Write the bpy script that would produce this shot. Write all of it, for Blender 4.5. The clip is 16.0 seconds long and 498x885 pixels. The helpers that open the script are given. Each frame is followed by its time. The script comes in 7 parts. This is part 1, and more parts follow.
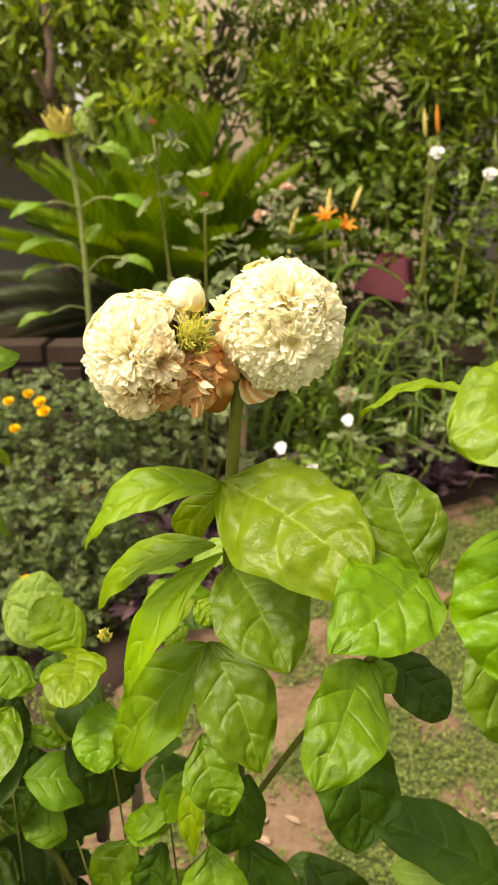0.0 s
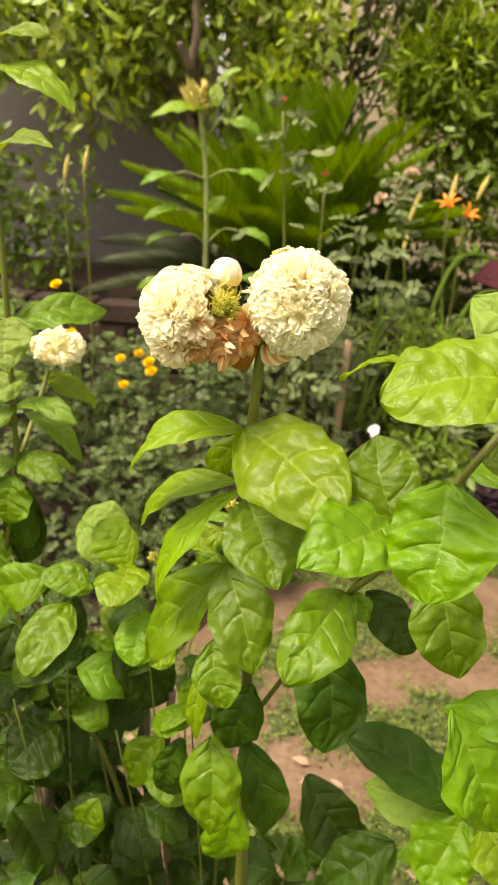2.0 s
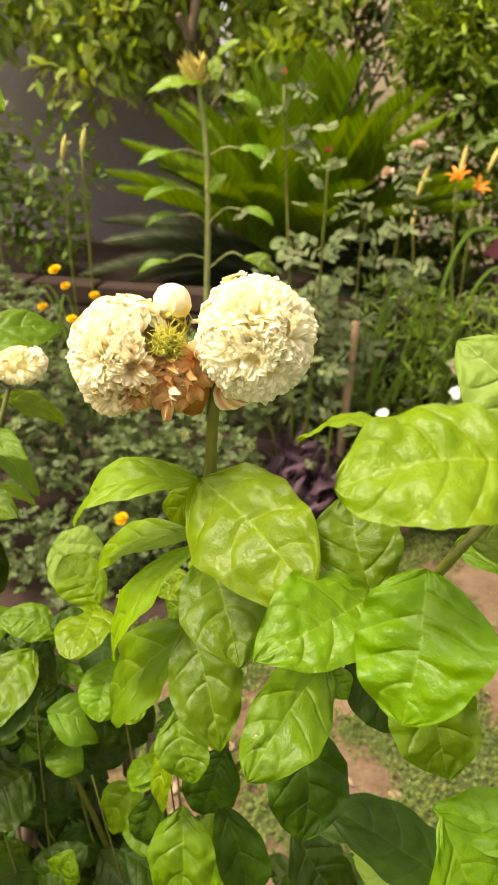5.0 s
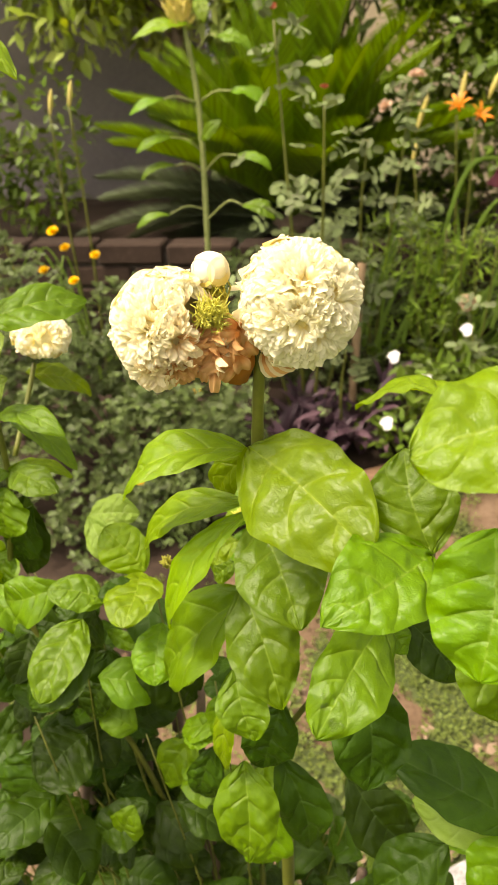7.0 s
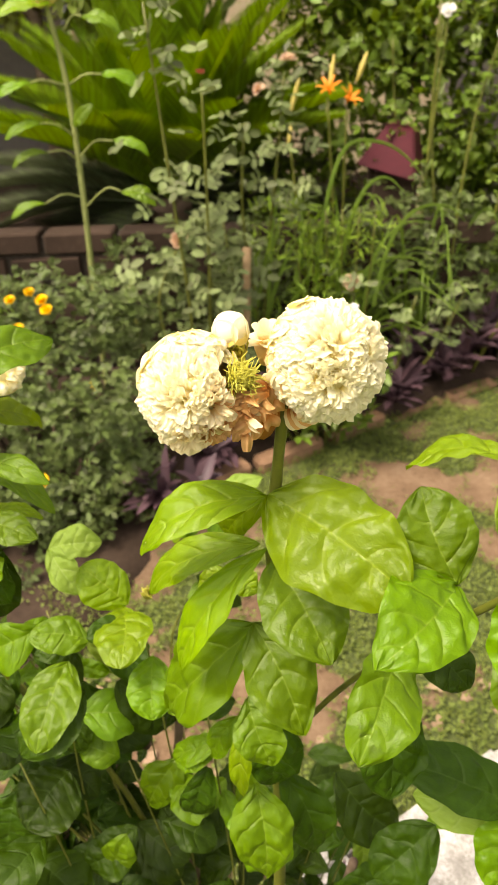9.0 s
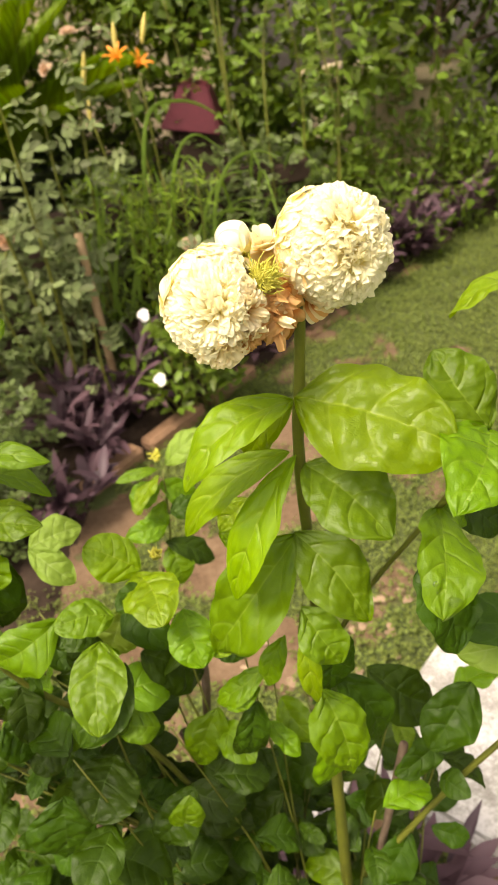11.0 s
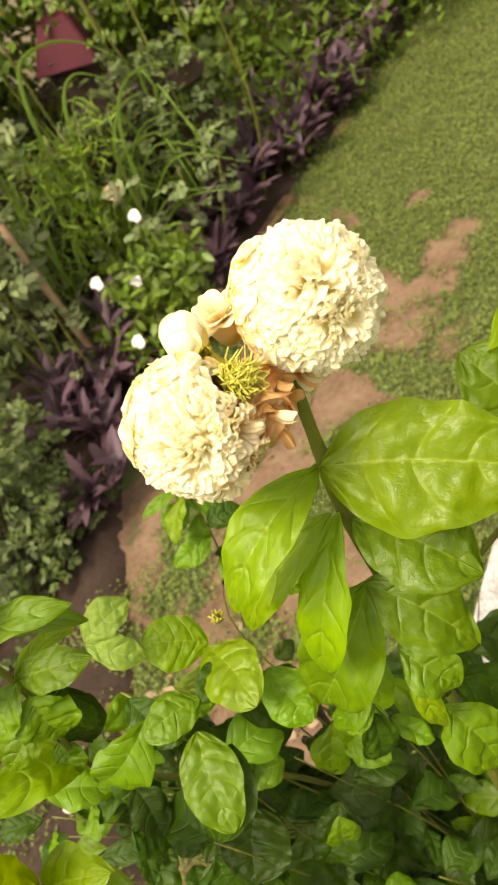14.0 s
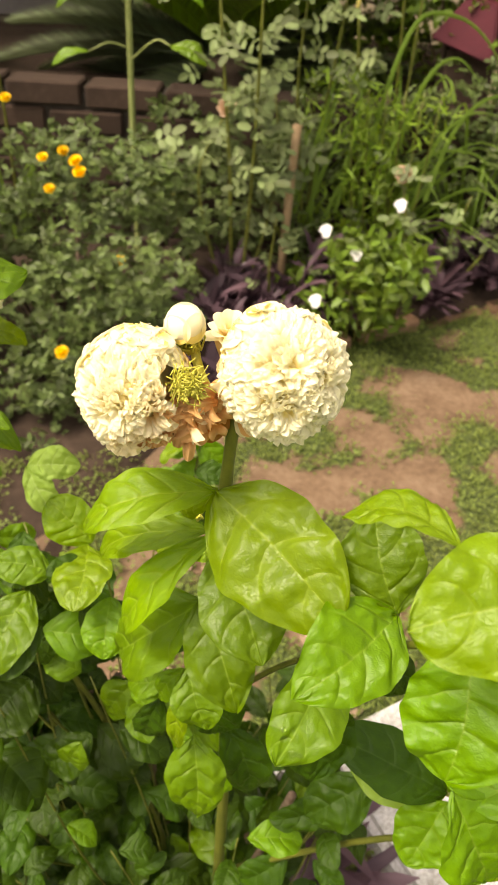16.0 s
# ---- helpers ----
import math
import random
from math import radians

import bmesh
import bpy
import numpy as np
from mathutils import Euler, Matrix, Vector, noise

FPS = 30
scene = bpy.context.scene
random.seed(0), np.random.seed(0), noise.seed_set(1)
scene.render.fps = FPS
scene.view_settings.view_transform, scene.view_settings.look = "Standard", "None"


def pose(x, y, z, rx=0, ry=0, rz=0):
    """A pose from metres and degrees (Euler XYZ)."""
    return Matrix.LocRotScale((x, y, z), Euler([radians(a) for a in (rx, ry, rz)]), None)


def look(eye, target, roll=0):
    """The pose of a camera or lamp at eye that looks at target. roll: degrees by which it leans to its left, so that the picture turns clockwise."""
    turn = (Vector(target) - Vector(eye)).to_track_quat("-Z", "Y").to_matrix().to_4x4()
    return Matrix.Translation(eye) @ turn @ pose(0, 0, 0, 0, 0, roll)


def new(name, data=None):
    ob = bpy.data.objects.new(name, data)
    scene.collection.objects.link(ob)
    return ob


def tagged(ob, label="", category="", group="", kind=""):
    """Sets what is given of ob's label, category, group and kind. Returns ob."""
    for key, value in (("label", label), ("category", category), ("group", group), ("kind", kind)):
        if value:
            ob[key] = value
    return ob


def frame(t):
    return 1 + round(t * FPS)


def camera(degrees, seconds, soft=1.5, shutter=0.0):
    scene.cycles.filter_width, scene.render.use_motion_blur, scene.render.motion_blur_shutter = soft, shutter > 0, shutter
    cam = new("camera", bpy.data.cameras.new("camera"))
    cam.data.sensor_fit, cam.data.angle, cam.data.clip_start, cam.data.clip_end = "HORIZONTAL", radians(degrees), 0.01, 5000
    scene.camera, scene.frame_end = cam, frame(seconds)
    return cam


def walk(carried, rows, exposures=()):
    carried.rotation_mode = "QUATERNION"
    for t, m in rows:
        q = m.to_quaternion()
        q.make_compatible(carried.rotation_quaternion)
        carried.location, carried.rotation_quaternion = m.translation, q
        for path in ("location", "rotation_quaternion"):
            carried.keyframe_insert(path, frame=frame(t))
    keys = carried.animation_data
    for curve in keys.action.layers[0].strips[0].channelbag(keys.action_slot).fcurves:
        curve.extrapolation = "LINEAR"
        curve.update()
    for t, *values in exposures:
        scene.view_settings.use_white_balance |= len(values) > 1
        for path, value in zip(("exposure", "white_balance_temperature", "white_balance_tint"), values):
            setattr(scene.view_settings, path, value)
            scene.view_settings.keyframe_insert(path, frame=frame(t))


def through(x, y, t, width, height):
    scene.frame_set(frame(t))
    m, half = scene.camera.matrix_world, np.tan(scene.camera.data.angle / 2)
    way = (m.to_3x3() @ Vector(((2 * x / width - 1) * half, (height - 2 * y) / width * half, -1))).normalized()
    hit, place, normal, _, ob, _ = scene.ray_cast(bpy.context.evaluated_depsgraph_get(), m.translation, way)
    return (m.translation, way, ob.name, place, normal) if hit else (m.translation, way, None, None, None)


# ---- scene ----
cam = camera(37.4, 16.0)
cam.data.dof.use_dof, cam.data.dof.focus_distance, cam.data.dof.aperture_fstop = True, 0.23, 42.0
PATH = [
    (0, (-0.00916, -0.21386, 0.99163), (-0.0092, 1.6655, 0.3076), -0.00),
    (0.5, (0.01401, -0.21909, 0.99017), (-0.0769, 1.6498, 0.2837), 2.29),
    (1, (0.02419, -0.23823, 0.99249), (-0.1426, 1.6219, 0.2768), 1.70),
    (1.5, (0.03289, -0.25436, 0.99522), (-0.1731, 1.5984, 0.2707), 2.10),
    (2, (0.02564, -0.26026, 1.00110), (-0.2576, 1.5730, 0.2534), 3.33),
    (2.5, (0.01573, -0.26314, 1.00050), (-0.2875, 1.5613, 0.2392), 3.31),
    (3, (0.00872, -0.26103, 1.00091), (-0.3041, 1.5650, 0.2473), 0.94),
    (3.5, (0.00773, -0.24200, 0.99265), (-0.3108, 1.5862, 0.2468), -3.38),
    (4, (0.02230, -0.21596, 0.99261), (-0.2882, 1.6127, 0.2446), -4.06),
    (4.2, (0.03129, -0.20780, 0.99755), (-0.2720, 1.6216, 0.2484), -3.38),
    (6.3, (0.03741, -0.21749, 1.01658), (-0.3201, 1.5124, 0.0786), 7.99),
    (6.5, (0.03104, -0.21522, 1.01757), (-0.3160, 1.5182, 0.0822), 6.07),
    (7, (0.02272, -0.20948, 1.01533), (-0.3019, 1.5293, 0.0819), -2.12),
    (7.5, (0.00902, -0.20477, 1.02137), (-0.2550, 1.5394, 0.0790), -6.77),
    (8, (0.00239, -0.21323, 1.03537), (-0.2192, 1.5296, 0.0797), -7.23),
    (8.5, (0.00248, -0.20292, 1.05131), (-0.2246, 1.5281, 0.0756), -6.76),
    (9, (-0.02275, -0.20603, 1.04013), (-0.0287, 1.5290, 0.0453), -1.55),
    (9.2, (-0.03348, -0.21856, 1.03376), (0.1634, 1.5089, 0.0453), 0.24),
    (11.3, (-0.08370, -0.20865, 1.02635), (0.2585, 1.4160, -0.0887), -14.80),
    (11.5, (-0.08515, -0.20602, 1.02538), (0.2660, 1.4004, -0.1132), -18.69),
    (12, (-0.09080, -0.19627, 1.02997), (0.2674, 1.3632, -0.1700), -27.37),
    (12.5, (-0.09359, -0.16726, 1.02780), (0.2235, 1.3623, -0.2212), -31.69),
    (13, (-0.08895, -0.14295, 1.02881), (0.1806, 1.3806, -0.2385), -37.72),
    (13.5, (-0.06525, -0.14312, 1.03648), (0.1310, 1.3917, -0.2308), -44.06),
    (14, (-0.04935, -0.14678, 1.04655), (0.1425, 1.3901, -0.2188), -34.24),
    (14.5, (-0.03938, -0.16260, 1.04760), (0.1513, 1.3774, -0.2141), -21.49),
    (15, (-0.03251, -0.15717, 1.05453), (0.1064, 1.3961, -0.1976), -6.66),
    (15.5, (-0.01258, -0.17786, 1.05711), (0.0779, 1.3762, -0.1986), -1.62),
    (16, (0.00052, -0.16961, 1.06430), (-0.0735, 1.3712, -0.2086), 3.68),
]
walk(cam, [(t, look(eye, target, roll)) for t, eye, target, roll in PATH], [(0, 1.28, 7750, 17), (1, 1.34, 7750, 17), (4, 1.38, 7750, 17), (9, 1.38, 7750, 17), (11.5, 1.3, 7750, 17), (13, 1.26, 7750, 17), (16, 1.28, 7750, 17)])

# ---- world and light: bright overcast day, soft light from the upper left ----
world = bpy.data.worlds.new("sky")
scene.world = world
world.use_nodes = True
wn, wl = world.node_tree.nodes, world.node_tree.links
sky = wn.new("ShaderNodeTexSky")
sky.sky_type, sky.sun_disc = "NISHITA", False
sky.sun_elevation, sky.sun_rotation = radians(62), radians(-122)
sky.dust_density, sky.air_density = 4.0, 1.0
grey = wn.new("ShaderNodeHueSaturation")
grey.inputs["Saturation"].default_value = 0.2
wl.new(sky.outputs[0], grey.inputs["Color"])
wl.new(grey.outputs[0], wn["Background"].inputs["Color"])
wn["Background"].inputs["Strength"].default_value = 0.115
sun = new("sun", bpy.data.lights.new("sun", "SUN"))
sun.data.energy, sun.data.angle, sun.data.color = 2.1, radians(22), (1.0, 0.96, 0.88)
sun.matrix_world = look((-1.6, -0.7, 3.4), (0, 0.3, 0))


# ---- materials ----
def material(name):
    m = bpy.data.materials.new(name)
    m.use_nodes = True
    m.node_tree.nodes.remove(m.node_tree.nodes["Principled BSDF"])
    return m, m.node_tree.nodes, m.node_tree.links, m.node_tree.nodes["Material Output"]


def ramp(n, stops):
    r = n.new("ShaderNodeValToRGB")
    el = r.color_ramp.elements
    while len(el) < len(stops):
        el.new(0.5)
    for e, (p, c) in zip(el, stops):
        e.position, e.color = p, (*c, 1)
    return r


def math_node(n, l, op, a, b=None, c=None):
    m = n.new("ShaderNodeMath")
    m.operation = op
    for i, v in enumerate((a, b, c)):
        if v is None:
            continue
        if isinstance(v, (int, float)):
            m.inputs[i].default_value = v
        else:
            l.new(v, m.inputs[i])
    return m.outputs[0]


def mix_color(n, l, fac, a, b):
    m = n.new("ShaderNodeMix")
    m.data_type = "RGBA"
    for sock, v in ((m.inputs[0], fac), (m.inputs[6], a), (m.inputs[7], b)):
        if isinstance(v, (int, float)):
            sock.default_value = v
        elif isinstance(v, tuple):
            sock.default_value = (*v, 1)
        else:
            l.new(v, sock)
    return m.outputs[2]


def noise_tex(n, l, scale, detail=4.0, rough=0.6, coord="Object"):
    """Noise over a coordinate; "Flat" is the box of the mesh seen from above."""
    tc = n.new("ShaderNodeTexCoord")
    place = tc.outputs["Generated" if coord == "Flat" else coord]
    if coord == "Flat":
        flat = n.new("ShaderNodeVectorMath")
        flat.operation = "MULTIPLY"
        flat.inputs[1].default_value = (1.0, 1.0, 0.05)
        l.new(place, flat.inputs[0])
        place = flat.outputs[0]
    t = n.new("ShaderNodeTexNoise")
    t.inputs["Scale"].default_value, t.inputs["Detail"].default_value = scale, detail
    t.inputs["Roughness"].default_value = rough
    l.new(place, t.inputs["Vector"])
    return t.outputs["Fac"]


def leaf_material(name, dark, light, vein, rough=0.39, through=0.35, veins=True, islands=False, spec=0.38, vary=0.9):
    """A leaf: mottled green, some light going through the blade. A veined one has its rib phase along U and its width along V."""
    m, n, l, out = material(name)
    if islands:
        rnd = n.new("ShaderNodeNewGeometry").outputs["Random Per Island"]
    else:
        rnd = n.new("ShaderNodeObjectInfo").outputs["Random"]
    mott = noise_tex(n, l, 6, 5, 0.6, "Object" if islands else "Flat")
    base = mix_color(n, l, mott, dark, light)
    hsv = n.new("ShaderNodeHueSaturation")
    l.new(base, hsv.inputs["Color"])
    l.new(math_node(n, l, "MULTIPLY_ADD", rnd, 0.5 if not islands else vary, 0.75 if not islands else 1.05 - vary / 2), hsv.inputs["Value"])
    l.new(math_node(n, l, "MULTIPLY_ADD", rnd, 0.018, 0.484), hsv.inputs["Hue"])
    col = hsv.outputs[0]
    gloss = mott
    bsdf = n.new("ShaderNodeBsdfPrincipled")
    if veins:
        sep = n.new("ShaderNodeSeparateXYZ")
        l.new(n.new("ShaderNodeUVMap").outputs[0], sep.inputs[0])
        side = math_node(n, l, "ABSOLUTE", math_node(n, l, "MULTIPLY_ADD", sep.outputs[1], 2.0, -1.0))
        near = math_node(n, l, "SUBTRACT", 0.5, math_node(n, l, "ABSOLUTE", math_node(n, l, "SUBTRACT", math_node(n, l, "FRACT", sep.outputs[0]), 0.5)))
        groove = math_node(n, l, "SUBTRACT", 1.0, math_node(n, l, "SMOOTH_MIN", math_node(n, l, "MULTIPLY", near, 10.0), 1.0, 0.6))
        fade = math_node(n, l, "SUBTRACT", 1.0, math_node(n, l, "POWER", side, 3.0))
        along = n.new("ShaderNodeSeparateXYZ")
        l.new(n.new("ShaderNodeTexCoord").outputs["Generated"], along.inputs[0])
        tipward = math_node(n, l, "SUBTRACT", 1.0, math_node(n, l, "POWER", along.outputs[0], 7.0))
        lines = math_node(n, l, "MULTIPLY", groove, math_node(n, l, "MULTIPLY", fade, tipward))
        rib = math_node(n, l, "SUBTRACT", 1.0, math_node(n, l, "SMOOTH_MIN", math_node(n, l, "MULTIPLY", side, 24.0), 1.0, 0.15))
        col = mix_color(n, l, math_node(n, l, "MULTIPLY", lines, 0.22), col, vein)
        col = mix_color(n, l, math_node(n, l, "MULTIPLY", rib, 0.4), col, vein)
        # a fine net of veinlets between the side ribs, and blisters of the blade
        fine = n.new("ShaderNodeTexVoronoi")
        fine.feature = "DISTANCE_TO_EDGE"
        fine.inputs["Scale"].default_value = 1.0
        grid = n.new("ShaderNodeVectorMath")
        grid.operation = "MULTIPLY"
        grid.inputs[1].default_value = (34, 24, 0.1)
        l.new(n.new("ShaderNodeTexCoord").outputs["Generated"], grid.inputs[0])
        l.new(grid.outputs[0], fine.inputs["Vector"])
        net = math_node(n, l, "MINIMUM", math_node(n, l, "MULTIPLY", fine.outputs["Distance"], 4.0), 1.0)
        blister = noise_tex(n, l, 17, 3, 0.55, "Flat")
        hgt = math_node(n, l, "MULTIPLY_ADD", lines, -0.65, math_node(n, l, "MULTIPLY_ADD", net, 0.08, math_node(n, l, "MULTIPLY_ADD", rib, 0.15, math_node(n, l, "MULTIPLY", blister, 0.42))))
        bump = n.new("ShaderNodeBump")
        bump.inputs["Strength"].default_value, bump.inputs["Distance"].default_value = 0.7, 0.0010
        l.new(hgt, bump.inputs["Height"])
        l.new(bump.outputs[0], bsdf.inputs["Normal"])
        gloss = math_node(n, l, "MULTIPLY_ADD", net, -0.1, math_node(n, l, "ADD", noise_tex(n, l, 4, 4, 0.6, "Flat"), 0.1))
    l.new(col, bsdf.inputs["Base Color"])
    l.new(math_node(n, l, "MULTIPLY_ADD", gloss, 0.35, rough - 0.15), bsdf.inputs["Roughness"])
    bsdf.inputs["Specular IOR Level"].default_value = spec
    tr = n.new("ShaderNodeBsdfTranslucent")
    warm = n.new("ShaderNodeHueSaturation")
    warm.inputs["Hue"].default_value, warm.inputs["Saturation"].default_value, warm.inputs["Value"].default_value = 0.485, 1.1, 1.5
    l.new(col, warm.inputs["Color"])
    l.new(warm.outputs[0], tr.inputs["Color"])
    mx = n.new("ShaderNodeMixShader")
    mx.inputs[0].default_value = through
    l.new(bsdf.outputs[0], mx.inputs[1])
    l.new(tr.outputs[0], mx.inputs[2])
    l.new(mx.outputs[0], out.inputs["Surface"])
    return m


def rough_material(name, stops, scale=8.0, fine=60.0, rough=0.85, relief=0.004, spec=0.3, through=0.0, vary=0.0, coord="Object", islands=False):
    """A matt surface: a colour ramp over coarse noise, speckled by fine noise, with relief."""
    m, n, l, out = material(name)
    a, b = noise_tex(n, l, scale, 6, 0.6, coord), noise_tex(n, l, fine, 4, 0.65, coord)
    f = math_node(n, l, "MULTIPLY_ADD", b, 0.45, math_node(n, l, "MULTIPLY", a, 0.6))
    r = ramp(n, stops)
    l.new(f, r.inputs[0])
    col = r.outputs[0]
    if vary:
        hsv = n.new("ShaderNodeHueSaturation")
        if islands:
            rnd = n.new("ShaderNodeNewGeometry").outputs["Random Per Island"]
        else:
            rnd = n.new("ShaderNodeObjectInfo").outputs["Random"]
        l.new(math_node(n, l, "MULTIPLY_ADD", rnd, vary, 1 - vary / 2), hsv.inputs["Value"])
        l.new(col, hsv.inputs["Color"])
        col = hsv.outputs[0]
    bsdf = n.new("ShaderNodeBsdfPrincipled")
    l.new(col, bsdf.inputs["Base Color"])
    l.new(math_node(n, l, "MULTIPLY_ADD", b, 0.3, rough - 0.15), bsdf.inputs["Roughness"])
    bsdf.inputs["Specular IOR Level"].default_value = spec
    bump = n.new("ShaderNodeBump")
    bump.inputs["Strength"].default_value, bump.inputs["Distance"].default_value = 0.6, relief
    l.new(f, bump.inputs["Height"])
    l.new(bump.outputs[0], bsdf.inputs["Normal"])
    if through:
        tr = n.new("ShaderNodeBsdfTranslucent")
        l.new(col, tr.inputs["Color"])
        mx = n.new("ShaderNodeMixShader")
        mx.inputs[0].default_value = through
        l.new(bsdf.outputs[0], mx.inputs[1])
        l.new(tr.outputs[0], mx.inputs[2])
        l.new(mx.outputs[0], out.inputs["Surface"])
    else:
        l.new(bsdf.outputs[0], out.inputs["Surface"])
    return m


LEAF = {
    "young": leaf_material("leaf_young", (0.1, 0.21, 0.001), (0.205, 0.35, 0.002), (0.32, 0.42, 0.05)),
    "mature": leaf_material("leaf_mature", (0.062, 0.155, 0.001), (0.145, 0.295, 0.002), (0.25, 0.36, 0.05)),
    # older green, darkened further to stand in for the shade inside the bush
    "old": leaf_material("leaf_old_shaded", (0.013, 0.04, 0.001), (0.039, 0.09, 0.002), (0.08, 0.14, 0.03), through=0.16, spec=0.2),
    "pale": leaf_material("leaf_underside", (0.14, 0.24, 0.025), (0.23, 0.36, 0.06), (0.36, 0.46, 0.17), rough=0.5, spec=0.3),
}
hedge_leaf = leaf_material("hedge_leaf", (0.15, 0.23, 0.04), (0.39, 0.47, 0.11), (0.12, 0.16, 0.05), 0.4, 0.25, 0, islands=True, spec=0.28)
dark_leaf = leaf_material("privet_leaf", (0.046, 0.084, 0.018), (0.138, 0.19, 0.042), (0.12, 0.16, 0.05), 0.4, 0.2, 0, islands=True, spec=0.28)
lime_leaf = leaf_material("lime_leaf", (0.225, 0.335, 0.035), (0.43, 0.55, 0.065), (0.3, 0.3, 0.1), 0.4, 0.3, 0, islands=True, spec=0.28)
narrow_leaf = leaf_material("narrow_leaf", (0.075, 0.145, 0.01), (0.19, 0.275, 0.02), (0.2, 0.3, 0.1), 0.38, 0.25, 0, islands=True, spec=0.28)
frond_leaf = leaf_material("frond_leaf", (0.06, 0.135, 0.006), (0.155, 0.26, 0.01), (0.1, 0.2, 0.05), 0.3, 0.2, 0, islands=True, spec=0.28)
old_frond = leaf_material("old_frond", (0.045, 0.065, 0.03), (0.1, 0.125, 0.06), (0.1, 0.2, 0.05), 0.5, 0.15, 0, islands=True, spec=0.2)
rose_leaf = leaf_material("rose_leaf", (0.068, 0.105, 0.035), (0.175, 0.218, 0.085), (0.25, 0.3, 0.2), 0.55, 0.2, 0, islands=True, spec=0.28)
marigold_leaf = leaf_material("marigold_leaf", (0.034, 0.058, 0.014), (0.105, 0.15, 0.038), (0.2, 0.3, 0.1), 0.5, 0.2, 0, islands=True, spec=0.28)
grass_leaf = leaf_material("strap_leaf", (0.08, 0.16, 0.02), (0.16, 0.26, 0.04), (0.2, 0.3, 0.1), 0.4, 0.3, 0, islands=True, spec=0.28)
cosmos_leaf = leaf_material("cosmos_leaf", (0.08, 0.16, 0.01), (0.18, 0.28, 0.03), (0.2, 0.3, 0.1), 0.5, 0.3, 0, islands=True, spec=0.28)
bright_leaf = leaf_material("periwinkle_leaf", (0.055, 0.11, 0.012), (0.122, 0.19, 0.022), (0.2, 0.3, 0.1), 0.4, 0.3, 0, islands=True, spec=0.28)
purple_leaf = leaf_material("purple_leaf", (0.04, 0.02, 0.028), (0.135, 0.08, 0.092), (0.2, 0.1, 0.15), 0.45, 0.15, 0, islands=True, spec=0.28)
mat_leaf = leaf_material("groundcover_leaf", (0.062, 0.1, 0.016), (0.185, 0.24, 0.055), (0.2, 0.3, 0.1), 0.65, 0.3, 0, islands=True, spec=0.28, vary=0.4)
green_stem = rough_material("green_stem", [(0.3, (0.062, 0.07, 0.008)), (0.7, (0.15, 0.165, 0.018))], 40, 300, 0.5, 0.0003, 0.5)
pale_stem = rough_material("pale_stem", [(0.3, (0.16, 0.2, 0.05)), (0.7, (0.3, 0.33, 0.12))], 20, 120, 0.6, 0.001)
bark = rough_material("bark", [(0.25, (0.05, 0.033, 0.02)), (0.55, (0.16, 0.11, 0.075)), (0.8, (0.28, 0.21, 0.15))], 12, 90, 0.9, 0.003)
cane = rough_material("cane", [(0.3, (0.2, 0.13, 0.08)), (0.7, (0.36, 0.26, 0.17))], 18, 150, 0.8, 0.001)


def petal_material(name, root, rim, through, vary=0.08):
    """A soft petal, deeper in colour at its root, with faint veins along it."""
    m, n, l, out = material(name)
    uv = n.new("ShaderNodeUVMap")
    sep = n.new("ShaderNodeSeparateXYZ")
    l.new(uv.outputs[0], sep.inputs[0])
    blot = noise_tex(n, l, 3.0, 4, 0.6, "UV")
    f = math_node(n, l, "MULTIPLY_ADD", blot, 0.5, math_node(n, l, "SUBTRACT", sep.outputs[0], 0.25))
    r = ramp(n, [(0.15, root), (0.6, rim)])
    l.new(f, r.inputs[0])
    hsv = n.new("ShaderNodeHueSaturation")
    l.new(math_node(n, l, "MULTIPLY_ADD", n.new("ShaderNodeObjectInfo").outputs["Random"], vary, 1 - vary), hsv.inputs["Value"])
    l.new(r.outputs[0], hsv.inputs["Color"])
    bsdf = n.new("ShaderNodeBsdfPrincipled")
    l.new(hsv.outputs[0], bsdf.inputs["Base Color"])
    bsdf.inputs["Roughness"].default_value, bsdf.inputs["Specular IOR Level"].default_value = 0.6, 0.25
    bump = n.new("ShaderNodeBump")
    bump.inputs["Strength"].default_value, bump.inputs["Distance"].default_value = 0.4, 0.0003
    l.new(noise_tex(n, l, 9, 3, 0.6, "UV"), bump.inputs["Height"])
    l.new(bump.outputs[0], bsdf.inputs["Normal"])
    tr = n.new("ShaderNodeBsdfTranslucent")
    l.new(hsv.outputs[0], tr.inputs["Color"])
    mx = n.new("ShaderNodeMixShader")
    mx.inputs[0].default_value = through
    l.new(bsdf.outputs[0], mx.inputs[1])
    l.new(tr.outputs[0], mx.inputs[2])
    l.new(mx.outputs[0], out.inputs["Surface"])
    return m


stake_wood = rough_material("stake_wood", [(0.3, (0.24, 0.15, 0.075)), (0.7, (0.44, 0.31, 0.18))], 18, 150, 0.8, 0.001)
# saturated yellow root paints the warm shade between crowded petals
petal_cream = petal_material("petal_cream", (0.93, 0.78, 0.24), (0.97, 0.925, 0.675), 0.44, 0.05)
petal_bud = petal_material("petal_bud", (0.95, 0.91, 0.7), (0.97, 0.95, 0.8), 0.3, 0.05)
petal_aged = petal_material("petal_aged", (0.88, 0.62, 0.24), (0.96, 0.85, 0.56), 0.4, 0.1)
petal_brown = petal_material("petal_brown", (0.6, 0.22, 0.045), (0.82, 0.48, 0.19), 0.3, 0.25)
# yellow ball inside the flower, standing in for warm light in the crevices
petal_core = rough_material("petal_core", [(0.3, (0.7, 0.58, 0.22)), (0.7, (0.82, 0.72, 0.36))], 90, 500, 0.65, 0.0003, 0.3, 0.2)
